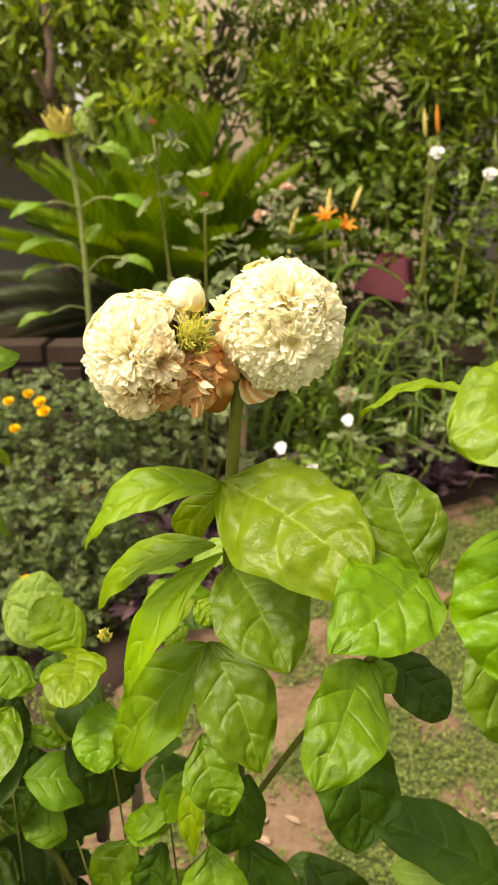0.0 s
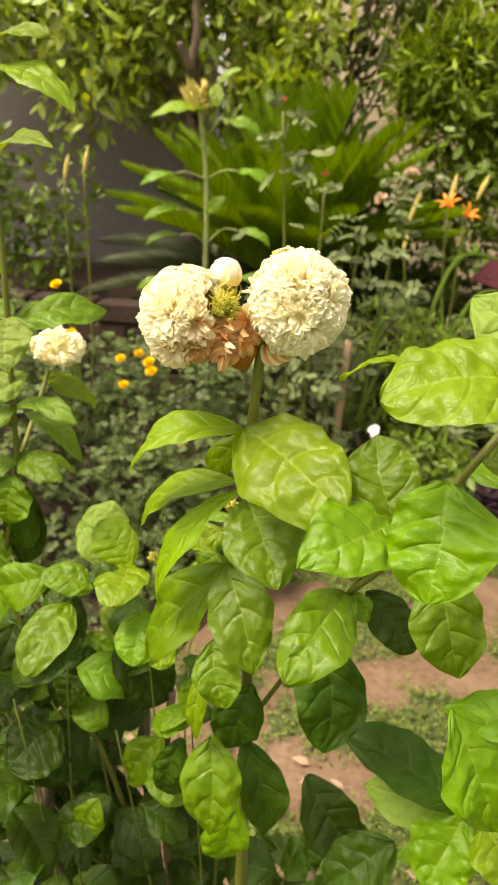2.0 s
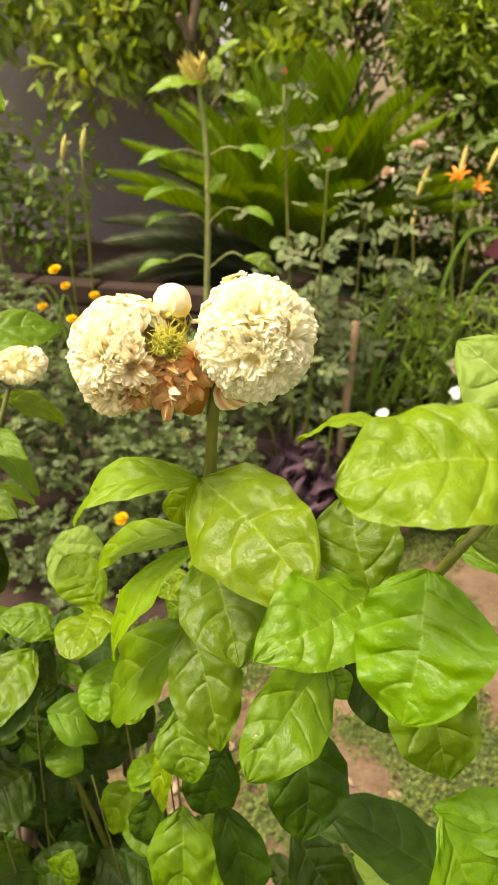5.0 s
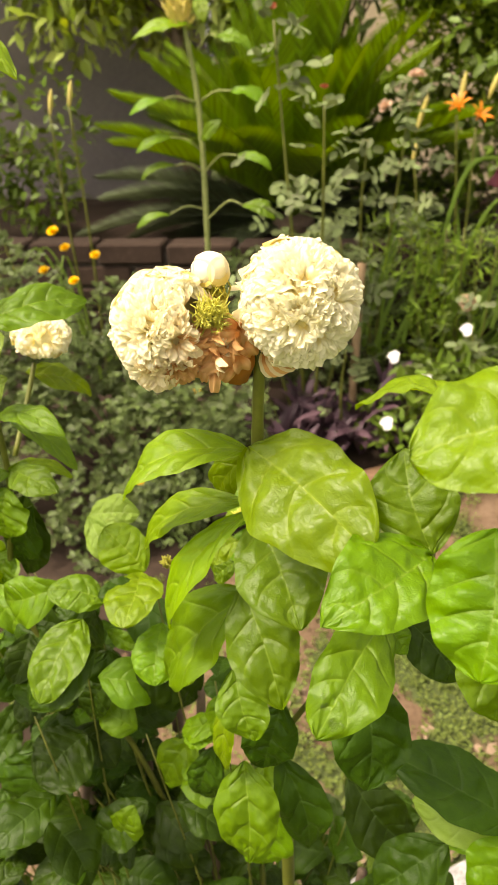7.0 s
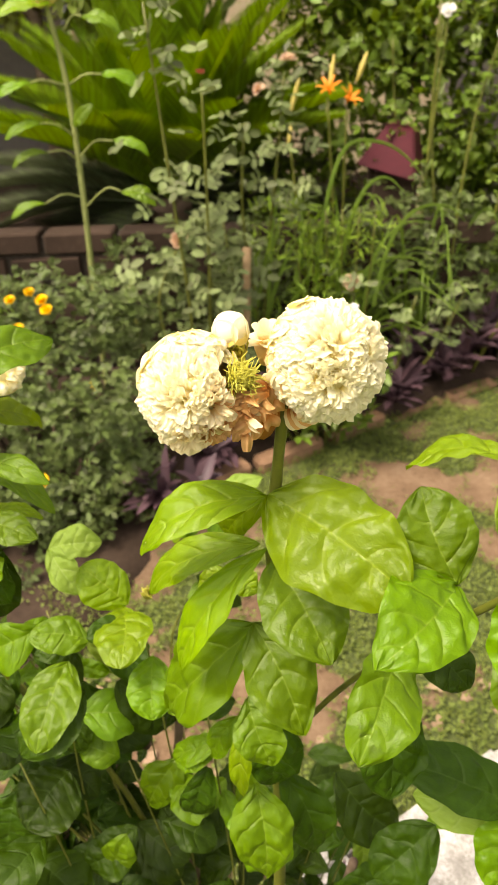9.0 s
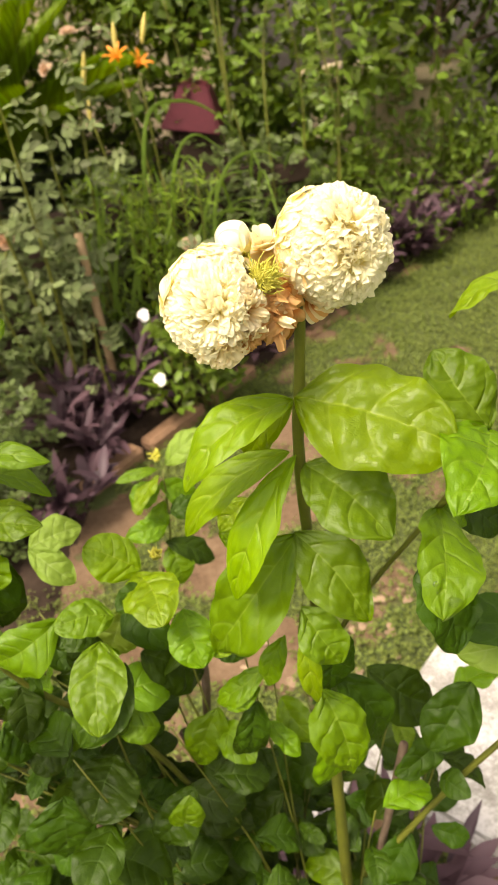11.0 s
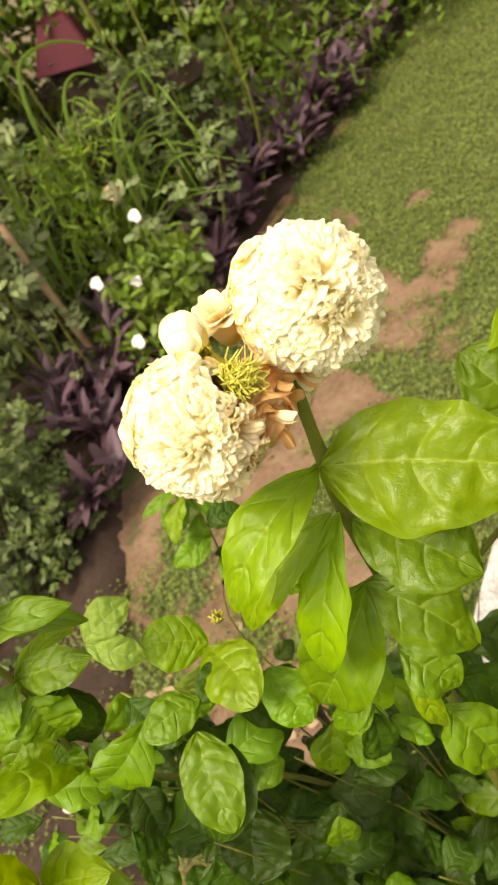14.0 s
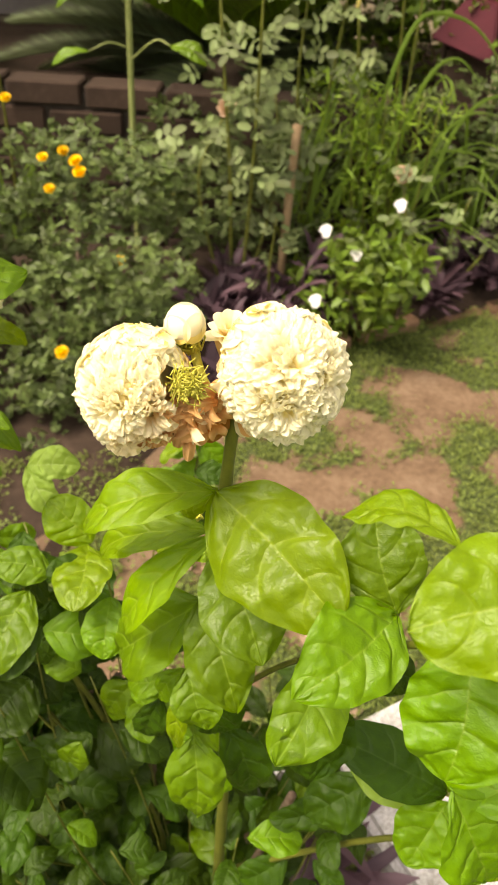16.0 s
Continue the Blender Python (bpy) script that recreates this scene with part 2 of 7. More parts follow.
calyx_green = rough_material("calyx_green", [(0.3, (0.48, 0.47, 0.04)), (0.7, (0.72, 0.68, 0.14))], 80, 400, 0.5, 0.0002, 0.4, 0.2)
lily_orange = rough_material("lily_orange", [(0.3, (0.75, 0.2, 0.012)), (0.7, (0.9, 0.36, 0.03))], 20, 100, 0.5, 0.001, 0.4, 0.25, 0.2)
bud_yellow = rough_material("bud_yellow", [(0.3, (0.5, 0.42, 0.08)), (0.7, (0.72, 0.62, 0.2))], 30, 100, 0.55, 0.001, 0.4, 0.2, 0.2)
marigold_yellow = rough_material("marigold_yellow", [(0.3, (0.82, 0.45, 0.008)), (0.7, (0.93, 0.66, 0.02))], 60, 200, 0.6, 0.001, 0.3, 0.2, 0.3)
white_petal = rough_material("white_petal", [(0.3, (0.78, 0.76, 0.72)), (0.7, (0.86, 0.85, 0.82))], 40, 200, 0.5, 0.001, 0.3, 0.25, 0.1)
pink_petal = rough_material("pink_petal", [(0.3, (0.52, 0.34, 0.2)), (0.7, (0.66, 0.48, 0.34))], 40, 200, 0.6, 0.001, 0.3, 0.25, 0.2)
red_petal = rough_material("red_petal", [(0.3, (0.4, 0.07, 0.05)), (0.7, (0.55, 0.16, 0.1))], 40, 200, 0.6, 0.001, 0.3, 0.2, 0.2)
# soil colour lowered to include the shade that the bushes throw on it
dark_soil = rough_material("shaded_bed_soil", [(0.3, (0.018, 0.012, 0.008)), (0.55, (0.042, 0.028, 0.019)), (0.8, (0.085, 0.058, 0.04))], 7, 60, 0.95, 0.012, 0.15)


def ground_material():
    """Earth with a low turf where the mesh says that it is covered; noise frays the turf's rims."""
    m, n, l, out = material("earth_and_turf")
    a, b = noise_tex(n, l, 9, 6), noise_tex(n, l, 70, 4, 0.65)
    f = math_node(n, l, "MULTIPLY_ADD", b, 0.45, math_node(n, l, "MULTIPLY", a, 0.6))
    earth = ramp(n, [(0.3, (0.065, 0.039, 0.023)), (0.5, (0.148, 0.095, 0.056)), (0.75, (0.235, 0.163, 0.105))])
    l.new(f, earth.inputs[0])
    c, d = noise_tex(n, l, 16, 5), noise_tex(n, l, 170, 4, 0.7)
    g = math_node(n, l, "MULTIPLY_ADD", d, 0.55, math_node(n, l, "MULTIPLY", c, 0.5))
    green = ramp(n, [(0.25, (0.04, 0.052, 0.018)), (0.5, (0.078, 0.1, 0.032)), (0.8, (0.12, 0.15, 0.05))])
    l.new(g, green.inputs[0])
    cover = n.new("ShaderNodeAttribute")
    cover.attribute_name = "cover"
    e = math_node(n, l, "ADD", cover.outputs["Fac"], math_node(n, l, "MULTIPLY_ADD", noise_tex(n, l, 45, 5, 0.7), 0.9, -0.45))
    mask = n.new("ShaderNodeMapRange")
    mask.interpolation_type = "SMOOTHSTEP"
    mask.inputs["From Min"].default_value, mask.inputs["From Max"].default_value = 0.38, 0.62
    l.new(e, mask.inputs["Value"])
    bsdf = n.new("ShaderNodeBsdfPrincipled")
    l.new(mix_color(n, l, mask.outputs[0], earth.outputs[0], green.outputs[0]), bsdf.inputs["Base Color"])
    bsdf.inputs["Roughness"].default_value, bsdf.inputs["Specular IOR Level"].default_value = 0.95, 0.15
    bump = n.new("ShaderNodeBump")
    bump.inputs["Strength"].default_value, bump.inputs["Distance"].default_value = 0.7, 0.012
    l.new(math_node(n, l, "MULTIPLY_ADD", mask.outputs[0], g, f), bump.inputs["Height"])
    l.new(bump.outputs[0], bsdf.inputs["Normal"])
    l.new(bsdf.outputs[0], out.inputs["Surface"])
    return m


ground_mat = ground_material()
plaster = rough_material("grey_plaster", [(0.2, (0.12, 0.105, 0.1)), (0.6, (0.2, 0.18, 0.17)), (0.9, (0.27, 0.245, 0.23))], 2.5, 40, 0.9, 0.004, 0.2)
beige = rough_material("beige_plaster", [(0.2, (0.48, 0.39, 0.24)), (0.6, (0.62, 0.52, 0.35)), (0.9, (0.7, 0.6, 0.43))], 1.2, 25, 0.9, 0.004, 0.2)
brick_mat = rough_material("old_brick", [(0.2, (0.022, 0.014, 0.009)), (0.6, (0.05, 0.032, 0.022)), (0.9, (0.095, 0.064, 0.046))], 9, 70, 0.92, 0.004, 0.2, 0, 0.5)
edge_mat = rough_material("edging_brick", [(0.2, (0.13, 0.075, 0.045)), (0.6, (0.26, 0.155, 0.09)), (0.9, (0.36, 0.25, 0.16))], 9, 70, 0.9, 0.004, 0.2, 0, 0.4)
mortar = rough_material("mortar", [(0.2, (0.04, 0.032, 0.025)), (0.8, (0.09, 0.075, 0.06))], 10, 80, 0.95, 0.005, 0.15)
terrazzo = rough_material("worn_terrazzo", [(0.35, (0.17, 0.165, 0.14)), (0.5, (0.33, 0.32, 0.29)), (0.62, (0.56, 0.55, 0.53))], 26, 240, 0.7, 0.002, 0.35)
maroon = rough_material("maroon_paint", [(0.2, (0.05, 0.009, 0.013)), (0.7, (0.1, 0.018, 0.026))], 6, 60, 0.6, 0.001, 0.2)


water, wnodes, wlinks, wout = material("water")
wet = wnodes.new("ShaderNodeBsdfPrincipled")
wet.inputs["Roughness"].default_value, wet.inputs["IOR"].default_value, wet.inputs["Transmission Weight"].default_value = 0.02, 1.33, 1.0
wlinks.new(wet.outputs[0], wout.inputs["Surface"])


# ---- mesh helpers ----
def mesh_of(name, verts, faces, mat, uvs=None, smooth=True):
    me = bpy.data.meshes.new(name)
    me.from_pydata([tuple(map(float, v)) for v in verts], [], [tuple(map(int, f)) for f in faces])
    if uvs is not None:
        layer = me.uv_layers.new(name="UVMap")
        idx = np.empty(len(me.loops), dtype=np.int32)
        me.loops.foreach_get("vertex_index", idx)
        layer.data.foreach_set("uv", np.asarray(uvs, dtype=np.float32)[idx].ravel())
    me.materials.append(mat)
    if smooth:
        me.polygons.foreach_set("use_smooth", [True] * len(me.polygons))
    me.update()
    return me


def thing(name, place, label, category, group="", kind=""):
    ob = new(name)
    ob.location = place
    ob.empty_display_size = 0.05
    bpy.context.view_layer.update()
    return tagged(ob, label, category, group, kind)


def under(name, me, parent, m=None, label=""):
    """A mesh as one object under a thing or part, at the world pose m."""
    ob = new(name, me)
    ob.parent = parent
    up = Matrix.Identity(4)
    o = parent
    while o is not None:
        up = o.matrix_basis @ up
        o = o.parent
    ob.matrix_basis = up.inverted() @ (m if m is not None else Matrix.Identity(4))
    return tagged(ob, label)


def tube(points, radii, sides=8, closed=True):
    """Vertices and faces of a round rod along points."""
    pts = [Vector(p) for p in points]
    vs, fs = [], []
    ref = Vector((0.31, 0.2, 0.9))
    for i, p in enumerate(pts):
        d = (pts[min(i + 1, len(pts) - 1)] - pts[max(i - 1, 0)]).normalized()
        a = d.cross(ref if abs(d.dot(ref)) < 0.95 else Vector((1, 0, 0))).normalized()
        b = d.cross(a)
        for k in range(sides):
            w = 2 * math.pi * k / sides
            vs.append(p + (a * math.cos(w) + b * math.sin(w)) * radii[i])
    for i in range(len(pts) - 1):
        for k in range(sides):
            fs.append((i * sides + k, i * sides + (k + 1) % sides, (i + 1) * sides + (k + 1) % sides, (i + 1) * sides + k))
    if closed:
        fs.append(tuple(range(sides))[::-1])
        fs.append(tuple(range((len(pts) - 1) * sides, len(pts) * sides)))
    return vs, fs


def smooth_line(points, steps=6):
    """Points along a Catmull-Rom curve."""
    p = [Vector(q) for q in points]
    p = [2 * p[0] - p[1]] + p + [2 * p[-1] - p[-2]]
    out = []
    for i in range(1, len(p) - 2):
        for k in range(steps):
            t = k / steps
            a, b, c, d = p[i - 1 : i + 3]
            out.append(0.5 * (2 * b + (c - a) * t + (2 * a - 5 * b + 4 * c - d) * t * t + (3 * b - a - 3 * c + d) * t ** 3))
    return out + [p[-2]]


def rod(name, points, r0, r1, mat, parent, sides=8, steps=6, knots=0.0, seed=1, label=""):
    line = smooth_line(points, steps)
    rr = random.Random(seed)
    radii = [(r0 + (r1 - r0) * i / (len(line) - 1)) * (1 + knots * rr.uniform(-1, 1)) for i in range(len(line))]
    return under(name, mesh_of(name, *tube(line, radii, sides), mat), parent, None, label)


def merged(parts):
    """Several vertex and face lists as one."""
    vs, fs = [], []
    for v, f in parts:
        fs += [tuple(i + len(vs) for i in face) for face in f]
        vs += list(v)
    return vs, fs


def facing(base, ahead, normal, size=(1, 1, 1)):
    """A pose at base with x along ahead and z near normal."""
    x = Vector(ahead).normalized()
    y = Vector(normal).cross(x)
    if y.length < 1e-4:
        y = Vector((0.3, 0.5, 0.8)).cross(x)
    y.normalize()
    z = x.cross(y)
    m = Matrix((x, y, z)).transposed().to_4x4()
    m.translation = Vector(base)
    return m @ Matrix.Diagonal((*size, 1))


def blade(length, width, arch=0.1, fold=0.12, quilt=0.06, seed=0, nu=46, nv=20, round_=None, calm=1.0):
    """A broad leaf along x, its upper face towards z: arched midrib, blistered fields between uneven side ribs, wavy rim."""
    r = random.Random(seed)
    wob, turn, ph, twist = calm * r.uniform(0.06, 0.15), r.uniform(-0.07, 0.07), r.uniform(0, 6), calm * r.uniform(-0.4, 0.4)
    widest, ends = r.uniform(0.42, 0.55), round_ or r.uniform(0.56, 0.78)
    ribs, lean, droop, curl = r.uniform(3.5, 4.7), r.uniform(0.8, 1.2), r.uniform(0.0, 0.35), r.uniform(0.0, 0.16)
    lop, fr = r.uniform(-0.1, 0.1), r.uniform(7, 12)
    start = (r.uniform(0, 1), r.uniform(0, 1))
    vs, uvs, fs = [], [], []
    hv = nv // 2
    for i in range(nu + 1):
        u = i / nu
        if u < widest:
            s = math.sin(math.pi / 2 * u / widest) ** 0.66
        else:
            s = max(0.0, math.cos(math.pi / 2 * (u - widest) / (1 - widest))) ** ends
        s = max(s, 0.025)
        for k, sgn in enumerate((-1, 1)):
            for j in range(hv + 1):
                a = (hv - j) / hv if k == 0 else j / hv
                v = sgn * a
                half = width / 2 * s * (1 + sgn * lop) * (1 + 0.04 * math.sin(fr * u + ph + 2 * k) + 0.02 * math.sin(23 * u + ph))
                y = v * half + turn * length * math.sin(math.pi * u)
                z = 4 * arch * length * u * (1 - u) + fold * a * half - 0.2 * fold * half * a * a
                z += droop * length * (0.1444 * u - max(0.0, u - 0.62) ** 2) - curl * half * a ** 4
                z += wob * width * 0.5 * v * v * (math.sin(fr * u + ph + 2.1 * v) + 0.35 * math.sin(2.1 * fr * u + 3 * ph))
                phase = ribs * (u + 0.022 * math.sin(9 * u + ph + 2 * k)) + start[k] - lean * a ** 1.5
                f = phase % 1.0
                puff = 0.55 + 0.9 * abs(noise.noise(Vector((math.floor(phase) * 1.7, sgn * 3.1, ph))))
                z += quilt * width * puff * math.sin(math.pi * f) ** 0.9 * min(1, 1.9 * a) * (1 - a ** 2) * s * (1 - u ** 6)
                z += 0.05 * width * noise.noise(Vector((u * 7 + ph, v * 3.0, ph))) * (0.3 + a) + 0.03 * width * noise.noise(Vector((u * 15, v * 6.0, ph)))
                z += twist * v * half * (u - 0.3)
                vs.append((u * length, y, z))
                uvs.append((phase + 10, (v + 1) / 2))
    row = 2 * (hv + 1)
    for i in range(nu):
        for k in (0, 1):
            for j in range(hv):
                b = i * row + k * (hv + 1) + j
                fs.append((b, b + row, b + row + 1, b + 1))
    return vs, fs, uvs


leaf_count = [0]


def leaf(parent, base, end, width, normal, arch=0.1, tone="mature", fold=0.12, round_=None, calm=1.0):
    """One leaf from its base to its tip, with the upper face towards normal."""
    leaf_count[0] += 1
    base, end = Vector(base), Vector(end)
    length = (end - base).length
    vs, fs, uvs = blade(length, width, arch, fold, 0.078, leaf_count[0], round_=round_, calm=calm)
    return under("leaf", mesh_of("leaf", vs, fs, LEAF[tone], uvs), parent, facing(base, end - base, normal))


def scatter(template, faces, places, ahead, normals, sizes):
    """Many copies of a small template as one vertex and face list (numpy)."""
    t = np.asarray(template, float)
    places, ahead, normals = (np.asarray(a, float) for a in (places, ahead, normals))
    sizes = np.asarray(sizes, float)
    if sizes.ndim == 1:
        sizes = np.repeat(sizes[:, None], 3, 1)
    x = ahead / np.linalg.norm(ahead, axis=1, keepdims=True)
    y = np.cross(normals, x)
    y /= np.linalg.norm(y, axis=1, keepdims=True) + 1e-9
    z = np.cross(x, y)
    basis = np.stack([x, y, z], 1) * sizes[:, :, None]
    vs = (np.einsum("kc,ncd->nkd", t, basis) + places[:, None]).reshape(-1, 3)
    n, k = len(places), len(t)
    fs = [tuple(i + o for i in f) for o in range(0, n * k, k) for f in faces]
    return vs, fs


# a small folded leaf: x length 1, width 1 (scaled)
SMALL = [(0, 0, 0), (0.35, 0.5, 0.12), (0.75, 0.36, 0.06), (1, 0, -0.12), (0.75, -0.36, 0.06), (0.35, -0.5, 0.12), (0.4, 0, 0.02), (0.75, 0, -0.02)]
SMALL_F = [(0, 6, 1), (1, 6, 7, 2), (2, 7, 3), (0, 5, 6), (5, 4, 7, 6), (4, 3, 7)]
rng = np.random.default_rng(7)


def unit(n):
    v = rng.normal(size=(n, 3))
    return v / np.linalg.norm(v, axis=1, keepdims=True)


def cloud(centres, radii, per, clump=0.0):
    """Points in a set of soft lumps, denser to their rims."""
    out = []
    for c, r in zip(centres, radii):
        d = unit(per)
        q = rng.uniform(0.45, 1.05, (per, 1)) ** 0.6
        out.append(np.asarray(c) + d * q * np.asarray(r))
    return np.concatenate(out)
# ---- ground: one sheet out to the horizon, raised a little by hummocks near by ----
def border(x):
    """The y of the line where the flower bed meets the lawn."""
    return 1.462 + 0.66 * x - 0.1 * max(0.0, x - 0.7) - min(0.75, max(0.0, -0.16 - x) * 2.2)


def bare(x, y):
    """How bare the lawn is: 1 earth, 0 green."""
    b = 0.0
    for cx, cy, r in ((0.36, 1.36, 0.22), (0.08, 1.02, 0.2), (0.03, 0.72, 0.17), (0.77, 1.21, 0.09), (0.865, 1.25, 0.07), (0.927, 1.5, 0.07), (0.33, 1.04, 0.12), (-0.12, 1.2, 0.2), (0.2, 1.2, 0.14), (-0.1, 0.5, 0.22), (0.6, 1.35, 0.15), (0.55, 1.12, 0.14)):
        b = max(b, 1 - math.hypot(x - cx, y - cy) / r)
    b = min(0.9, b * 1.3)
    b = max(b, min(0.55, (-0.1 - x) * 5))
    b = max(b, 0.22 if x < 0.8 else 0.05)
    return b + (noise.noise(Vector((x * 8, y * 8, 0.3))) + 0.6 * noise.noise(Vector((x * 22, y * 22, 2.3)))) * (0.85 if x < 0.8 else 0.4)


def ground_height(x, y):
    h = 0.012 * noise.noise(Vector((x * 3, y * 3, 0))) + 0.006 * noise.noise(Vector((x * 12, y * 12, 5)))
    if y > border(x):
        h += 0.03 * min(1, (y - border(x)) / 0.1)
    return h * max(0.0, min(1.0, 4 - math.hypot(x, y - 1)))


gx = np.unique(np.concatenate([[-400, -60, -15, -6, -4], np.arange(-2.6, 3.4, 0.03), [4, 6, 15, 60, 400]]))
gy = np.unique(np.concatenate([[-400, -60, -15, -6, -3, -1.5, -1], np.arange(-0.6, 3.6, 0.03), [5, 7, 15, 60, 400]]))
gv = [(x, y, ground_height(x, y)) for y in gy for x in gx]
nx = len(gx)
gf = [(j * nx + i, j * nx + i + 1, (j + 1) * nx + i + 1, (j + 1) * nx + i) for j in range(len(gy) - 1) for i in range(nx - 1)]
ground_me = mesh_of("ground", gv, gf, ground_mat)
cover = ground_me.attributes.new("cover", "FLOAT", "POINT")
cover.data.foreach_set("value", [min(1.0, max(0.0, 0.92 - bare(x, y) * 1.1) + max(0.0, math.hypot(x - 0.4, y - 1.2) - 1.6)) for x, y, z in gv])
tagged(new("ground", ground_me), "reddish-brown garden earth with patchy low green turf", "ground", kind="structure")

# sheet of bed soil; its darkness is painted-in shade under the plants
bx = np.arange(-1.7, 2.61, 0.05)
bt = np.linspace(0, 1, 40)
bv = [(x, border(x) + t * (3.5 - border(x)), ground_height(x, border(x) + t * (3.5 - border(x))) + 0.006 + 0.01 * noise.noise(Vector((x * 14, t * 30, 2)))) for t in bt for x in bx]
bf = [(j * len(bx) + i, j * len(bx) + i + 1, (j + 1) * len(bx) + i + 1, (j + 1) * len(bx) + i) for j in range(len(bt) - 1) for i in range(len(bx) - 1)]
tagged(new("flower_bed", mesh_of("flower_bed", bv, bf, dark_soil)), "dark soil of the flower bed, shade put into its colour", "soil", kind="structure")

# mat of tiny leaves and short turf on the lawn
spots = []
rr = random.Random(3)
for _ in range(270000):
    x, y = rr.uniform(-0.7, 2.6), rr.uniform(-0.2, 2.6)
    if rr.random() > min(1, (2.6 - x) / 0.7) * min(1, (y + 0.2) / 0.4):
        continue
    if y > (border(x) + 0.02 + 0.09 * noise.noise(Vector((x * 7, y * 7, 8.1))) if x > -0.12 else 1.1 + 0.3 * x) or bare(x, y) > 0.42 + rr.uniform(-0.3, 0.4):
        continue
    spots.append((x, y, ground_height(x, y) + rr.uniform(0.001, 0.018)))
spots = np.array(spots)
k = len(spots)
dirs = np.c_[rng.normal(size=(k, 2)), rng.uniform(0.0, 0.9, k)]
TINY = [(0, 0, 0), (0.5, 0.5, 0.15), (1, 0, 0), (0.5, -0.5, 0.15)]
vs, fs = scatter(TINY, [(0, 2, 1), (0, 3, 2)], spots, dirs, np.c_[rng.normal(0, 0.4, (k, 2)), np.ones(k)], np.c_[rng.uniform(0.006, 0.013, k), rng.uniform(0.004, 0.008, k), np.full(k, 0.008)])
tagged(new("groundcover", mesh_of("groundcover", vs, fs, mat_leaf)), "low mat of small grey-green leaves creeping over the earth", "groundcover", kind="stuff")

# soil of the raised bed behind the low brick wall
def slab(name, x0, x1, y0, y1, z0, z1, mat, label, category, rough=0.02):
    bm = bmesh.new()
    bmesh.ops.create_cube(bm, size=1)
    for v in bm.verts:
        v.co = Vector((x0 + (v.co.x + 0.5) * (x1 - x0), y0 + (v.co.y + 0.5) * (y1 - y0), z0 + (v.co.z + 0.5) * (z1 - z0)))
    bmesh.ops.subdivide_edges(bm, edges=bm.edges, cuts=12, use_grid_fill=True)
    for v in bm.verts:
        if v.co.z > z1 - 1e-4:
            v.co.z += rough * noise.noise(v.co * 6)
    me = bpy.data.meshes.new(name)
    bm.to_mesh(me)
    bm.free()
    me.materials.append(mat)
    return tagged(new(name, me), label, category, kind="structure")


slab("raised_bed", -3.0, 0.62, 2.12, 3.46, -0.05, 0.40, dark_soil, "dark crumbly soil filling the raised bed", "soil")

# walls
def plain_wall(name, x0, x1, y0, y1, z0, z1, mat, label):
    bm = bmesh.new()
    bmesh.ops.create_cube(bm, size=1)
    for v in bm.verts:
        v.co = Vector((x0 + (v.co.x + 0.5) * (x1 - x0), y0 + (v.co.y + 0.5) * (y1 - y0), z0 + (v.co.z + 0.5) * (z1 - z0)))
    bmesh.ops.bevel(bm, geom=list(bm.edges), offset=0.012, segments=2, affect="EDGES")
    me = bpy.data.meshes.new(name)
    bm.to_mesh(me)
    bm.free()
    me.materials.append(mat)
    return tagged(new(name, me), label, "wall", kind="structure")


plain_wall("wall_north", -6, -0.85, 3.5, 3.72, -0.1, 1.5, plaster, "grey-brown cement-plastered garden wall in shade")
plain_wall("wall_house", -0.85, 0.95, 3.9, 4.15, -0.1, 4.0, beige, "beige plastered house wall behind the hedge")
plain_wall("wall_east", 0.95, 6, 3.5, 3.72, -0.1, 1.5, plaster, "grey cement-plastered garden wall behind the shrubs")
paving = plain_wall("paving", 0.0, 0.5, 0.0, 0.3, -0.05, 0.06, terrazzo, "raised slab of worn white-speckled concrete beside the plant")
paving.matrix_world = pose(0.098, 0.386, 0, 0, 0, -56.3)
kerb = plain_wall("kerb_stone", 0.0, 0.11, -0.03, 0.03, -0.05, 0.045, terrazzo, "short pale kerb stone at the slab's corner")
kerb.matrix_world = pose(0.004, 0.35, 0, 0, 0, 36)
plain_wall("wall_veranda", -0.12, 0.0, 0.06, 0.9, -0.1, 0.5, beige, "low beige plastered veranda wall beyond the bed").matrix_world = pose(1.72, 2.75, 0, 0, 0, 21)
plain_wall("veranda_ledge", -0.16, 0.05, 0.03, 0.92, 0.504, 0.56, beige, "projecting beige ledge on the veranda wall").matrix_world = pose(1.72, 2.75, 0, 0, 0, 21)


